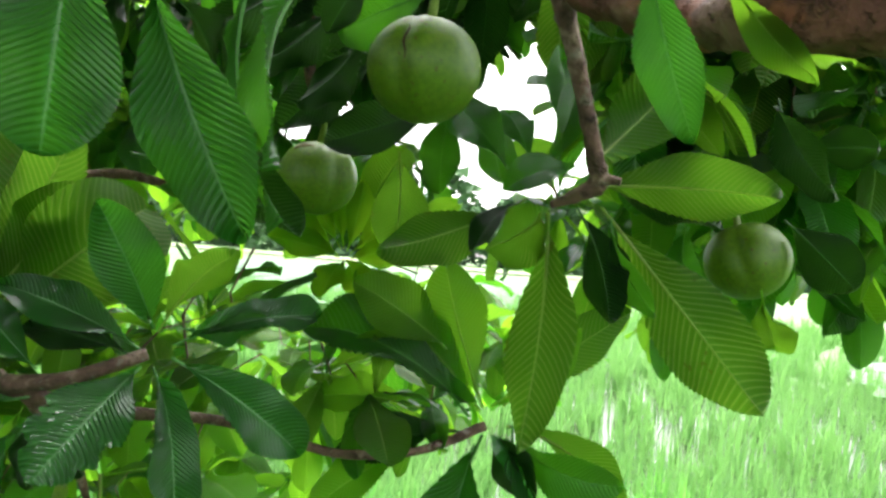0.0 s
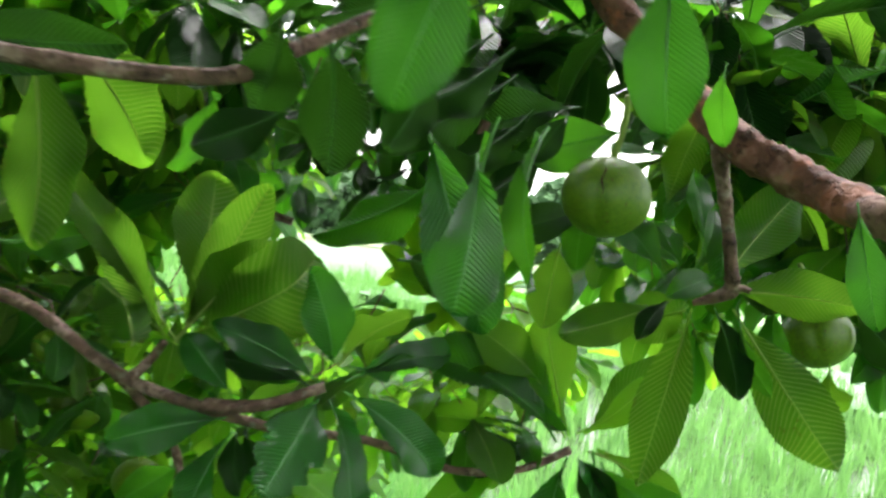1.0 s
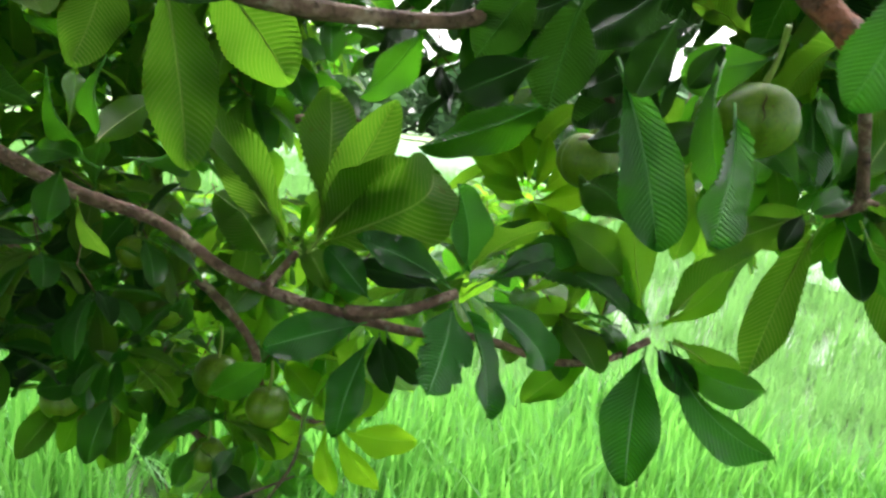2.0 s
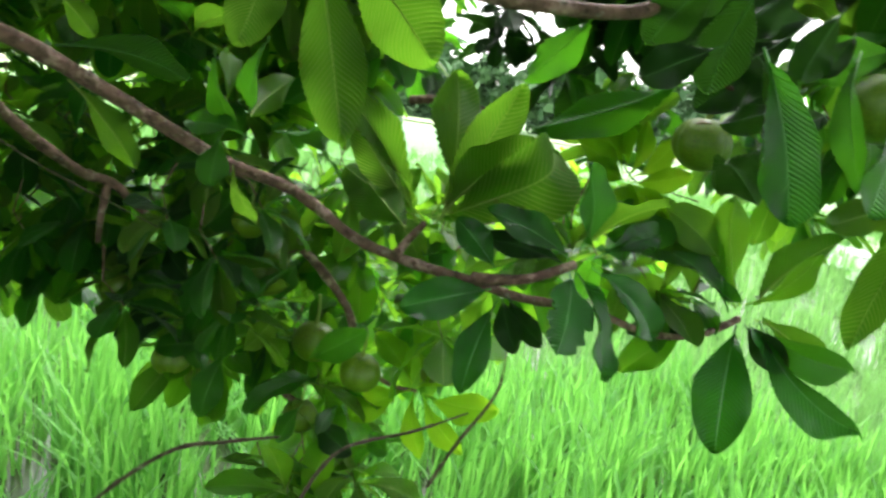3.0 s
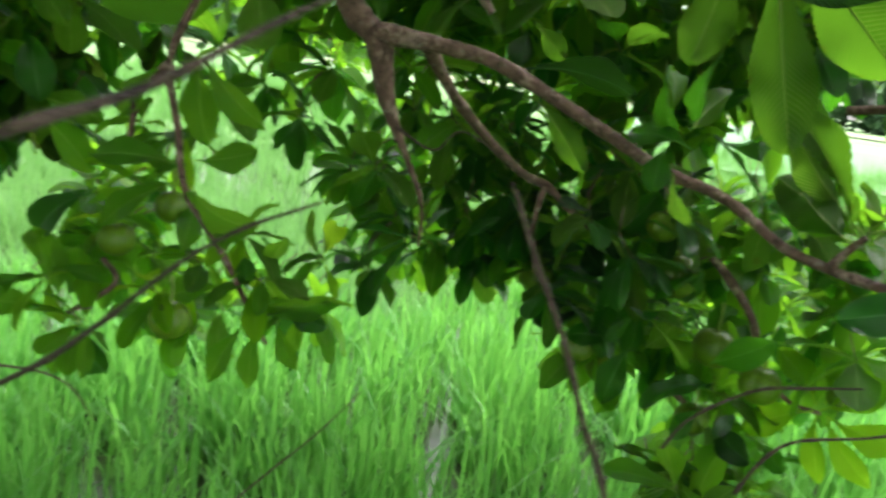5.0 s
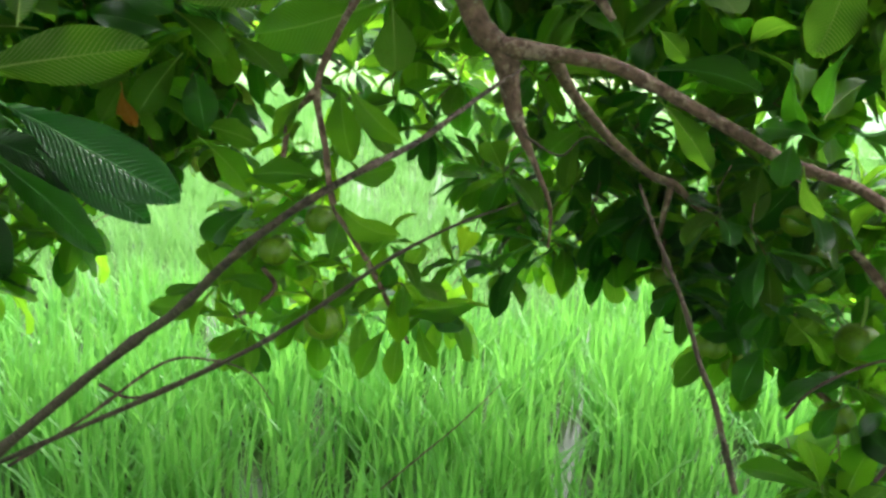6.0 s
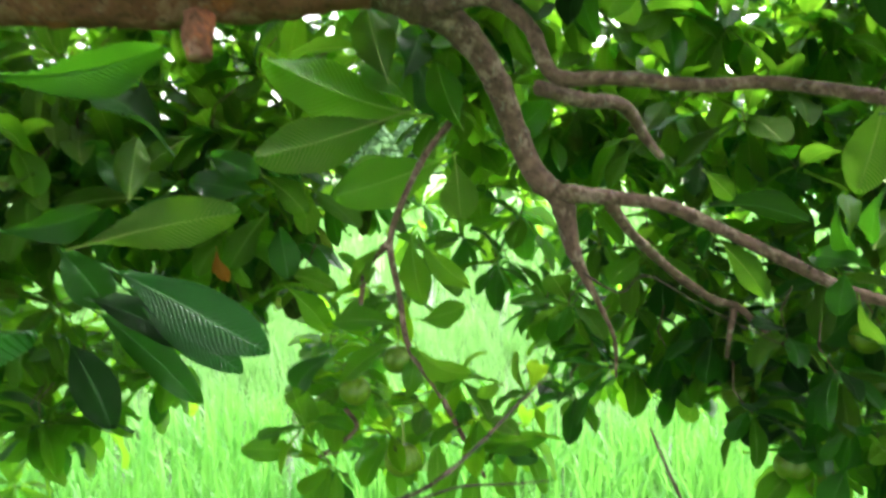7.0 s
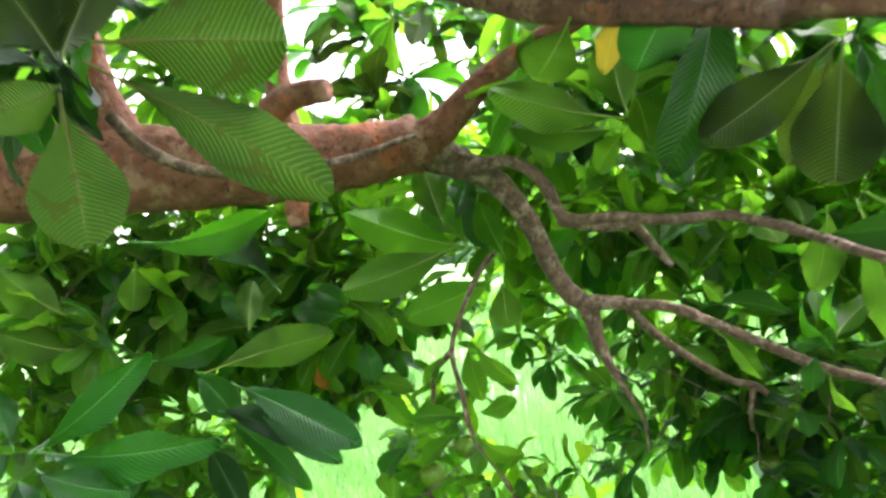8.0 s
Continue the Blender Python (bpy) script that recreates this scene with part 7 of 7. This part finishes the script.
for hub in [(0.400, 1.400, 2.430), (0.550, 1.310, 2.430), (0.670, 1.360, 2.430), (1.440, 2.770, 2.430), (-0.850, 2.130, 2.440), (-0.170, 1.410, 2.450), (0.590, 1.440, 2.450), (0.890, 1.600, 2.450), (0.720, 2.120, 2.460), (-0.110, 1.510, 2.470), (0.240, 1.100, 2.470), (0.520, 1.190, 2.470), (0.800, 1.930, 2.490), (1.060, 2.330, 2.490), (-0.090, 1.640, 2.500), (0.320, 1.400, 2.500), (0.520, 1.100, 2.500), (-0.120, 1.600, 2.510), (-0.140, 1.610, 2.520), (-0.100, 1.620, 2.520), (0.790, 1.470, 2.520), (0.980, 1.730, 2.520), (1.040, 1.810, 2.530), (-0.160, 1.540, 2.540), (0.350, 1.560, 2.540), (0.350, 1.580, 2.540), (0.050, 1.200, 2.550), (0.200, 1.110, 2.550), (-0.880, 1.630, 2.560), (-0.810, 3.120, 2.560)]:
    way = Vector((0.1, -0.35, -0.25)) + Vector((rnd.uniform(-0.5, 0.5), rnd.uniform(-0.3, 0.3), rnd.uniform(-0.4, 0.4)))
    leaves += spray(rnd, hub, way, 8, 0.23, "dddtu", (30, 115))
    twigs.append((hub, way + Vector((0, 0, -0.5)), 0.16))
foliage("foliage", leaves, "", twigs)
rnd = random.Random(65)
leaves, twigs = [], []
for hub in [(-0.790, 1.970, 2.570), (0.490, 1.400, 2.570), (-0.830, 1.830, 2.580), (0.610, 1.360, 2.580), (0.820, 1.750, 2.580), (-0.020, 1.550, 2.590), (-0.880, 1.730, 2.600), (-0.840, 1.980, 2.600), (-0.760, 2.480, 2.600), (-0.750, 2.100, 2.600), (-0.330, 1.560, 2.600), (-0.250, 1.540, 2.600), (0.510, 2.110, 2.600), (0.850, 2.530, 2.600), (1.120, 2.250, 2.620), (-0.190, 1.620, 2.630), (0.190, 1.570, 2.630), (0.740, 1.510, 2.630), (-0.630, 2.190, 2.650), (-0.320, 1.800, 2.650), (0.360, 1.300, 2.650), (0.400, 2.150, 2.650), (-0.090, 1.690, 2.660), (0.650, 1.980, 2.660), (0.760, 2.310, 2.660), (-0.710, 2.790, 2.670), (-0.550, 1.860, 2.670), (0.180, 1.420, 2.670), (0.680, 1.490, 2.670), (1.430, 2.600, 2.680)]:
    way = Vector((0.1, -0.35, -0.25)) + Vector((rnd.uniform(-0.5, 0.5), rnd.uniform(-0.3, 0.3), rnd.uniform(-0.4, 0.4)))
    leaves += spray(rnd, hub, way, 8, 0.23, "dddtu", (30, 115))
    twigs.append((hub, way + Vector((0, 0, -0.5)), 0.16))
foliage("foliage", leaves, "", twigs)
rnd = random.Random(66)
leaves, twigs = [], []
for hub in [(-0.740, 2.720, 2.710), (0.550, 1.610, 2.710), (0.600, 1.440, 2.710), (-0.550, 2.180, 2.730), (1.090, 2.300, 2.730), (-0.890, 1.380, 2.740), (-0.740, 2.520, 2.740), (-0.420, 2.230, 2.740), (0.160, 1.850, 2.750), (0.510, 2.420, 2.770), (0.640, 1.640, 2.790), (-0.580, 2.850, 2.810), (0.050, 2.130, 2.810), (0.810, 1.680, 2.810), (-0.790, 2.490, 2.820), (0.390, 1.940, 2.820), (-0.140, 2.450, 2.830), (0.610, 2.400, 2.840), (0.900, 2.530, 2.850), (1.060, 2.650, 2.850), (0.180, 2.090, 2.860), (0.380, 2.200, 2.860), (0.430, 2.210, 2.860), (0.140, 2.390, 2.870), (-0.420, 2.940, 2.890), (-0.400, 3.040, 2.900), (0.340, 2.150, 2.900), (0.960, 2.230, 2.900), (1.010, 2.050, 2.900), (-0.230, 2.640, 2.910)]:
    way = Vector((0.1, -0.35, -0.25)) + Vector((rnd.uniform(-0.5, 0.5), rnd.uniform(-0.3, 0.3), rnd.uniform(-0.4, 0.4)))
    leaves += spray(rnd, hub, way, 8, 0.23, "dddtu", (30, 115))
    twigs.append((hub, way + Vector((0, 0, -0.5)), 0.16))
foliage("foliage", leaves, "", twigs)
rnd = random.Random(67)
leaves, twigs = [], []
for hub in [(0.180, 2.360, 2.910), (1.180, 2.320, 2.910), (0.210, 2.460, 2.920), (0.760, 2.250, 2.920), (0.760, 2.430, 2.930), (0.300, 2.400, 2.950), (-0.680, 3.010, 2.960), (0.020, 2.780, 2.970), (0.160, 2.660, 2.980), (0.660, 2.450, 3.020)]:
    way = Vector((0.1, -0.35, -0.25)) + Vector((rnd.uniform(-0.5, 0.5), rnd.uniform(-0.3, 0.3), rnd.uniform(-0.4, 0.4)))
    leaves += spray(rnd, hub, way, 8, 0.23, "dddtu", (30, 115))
    twigs.append((hub, way + Vector((0, 0, -0.5)), 0.16))
foliage("foliage", leaves, "", twigs)
rnd = random.Random(75)
leaves, twigs = [], []
for hub in [(-1.181, 2.356, 1.269), (-0.845, 2.374, 1.319), (-1.875, 2.518, 1.338), (-1.084, 2.061, 1.252), (-1.377, 2.341, 1.620), (-1.263, 2.227, 1.819), (-1.100, 2.427, 1.724), (-1.716, 2.553, 1.559), (-0.979, 2.464, 1.640), (-1.222, 2.137, 1.369), (-0.927, 2.218, 1.676), (-1.621, 2.184, 1.667), (-1.434, 2.088, 1.399), (-1.133, 2.212, 1.613), (-0.978, 2.182, 1.541), (-1.893, 2.564, 1.555), (-0.817, 2.120, 1.243), (-1.491, 2.407, 1.377), (-0.942, 2.023, 1.315), (-1.476, 2.172, 1.672), (-1.790, 2.585, 1.676), (-1.261, 2.187, 1.547), (-1.173, 2.212, 1.246), (-1.495, 2.527, 1.727), (-1.660, 2.187, 1.459), (-1.765, 2.538, 1.424)]:
    way = Vector((0.1, -0.3, -0.4)) + Vector((rnd.uniform(-0.5, 0.5), rnd.uniform(-0.3, 0.3), rnd.uniform(-0.4, 0.4)))
    leaves += spray(rnd, hub, way, 8, 0.17, "tuyt", (30, 110))
    twigs.append((hub, way + Vector((0, 0, -0.5)), 0.1))
foliage("foliage", leaves, "", twigs)
# lighter leaves added among the dark mass, brightening it by colour
rnd = random.Random(76)
leaves, twigs = [], []
for hub in [(-1.340, 1.803, 2.170), (-1.574, 1.686, 1.865), (-1.733, 1.366, 1.589), (-1.687, 1.476, 2.263), (-1.904, 1.572, 2.051), (-1.864, 1.359, 1.758), (-1.437, 1.898, 1.942), (-1.608, 1.825, 1.664), (-1.178, 1.941, 1.811), (-1.233, 2.113, 1.701), (-1.264, 2.093, 2.104), (-1.223, 2.031, 1.483), (-1.566, 1.859, 2.190), (-1.515, 1.630, 1.663), (-1.701, 1.514, 1.911), (-2.681, 0.718, 1.987), (-3.282, 0.406, 2.372), (-2.702, 1.023, 2.289), (-3.375, 0.197, 2.271), (-3.129, 0.348, 2.168), (-3.362, 0.019, 2.434), (-3.300, 0.567, 2.085), (-3.732, 0.030, 2.018), (-2.518, 0.874, 2.114), (-3.003, 0.571, 2.188), (-3.583, -0.011, 2.316), (-2.994, 0.655, 2.420), (-2.050, 1.331, 2.450), (-1.893, 1.216, 2.660), (-2.111, 1.041, 2.356), (-2.243, 1.012, 2.675)]:
    way = Vector((0.3, -0.5, -0.1)) + Vector((rnd.uniform(-0.5, 0.5), rnd.uniform(-0.3, 0.3), rnd.uniform(-0.4, 0.4)))
    leaves += spray(rnd, hub, way, 6, 0.2, "uuytg", (40, 105), "mbb")
    twigs.append((hub, way + Vector((0, 0, -0.5)), 0.1))
foliage("foliage", leaves, "", twigs)
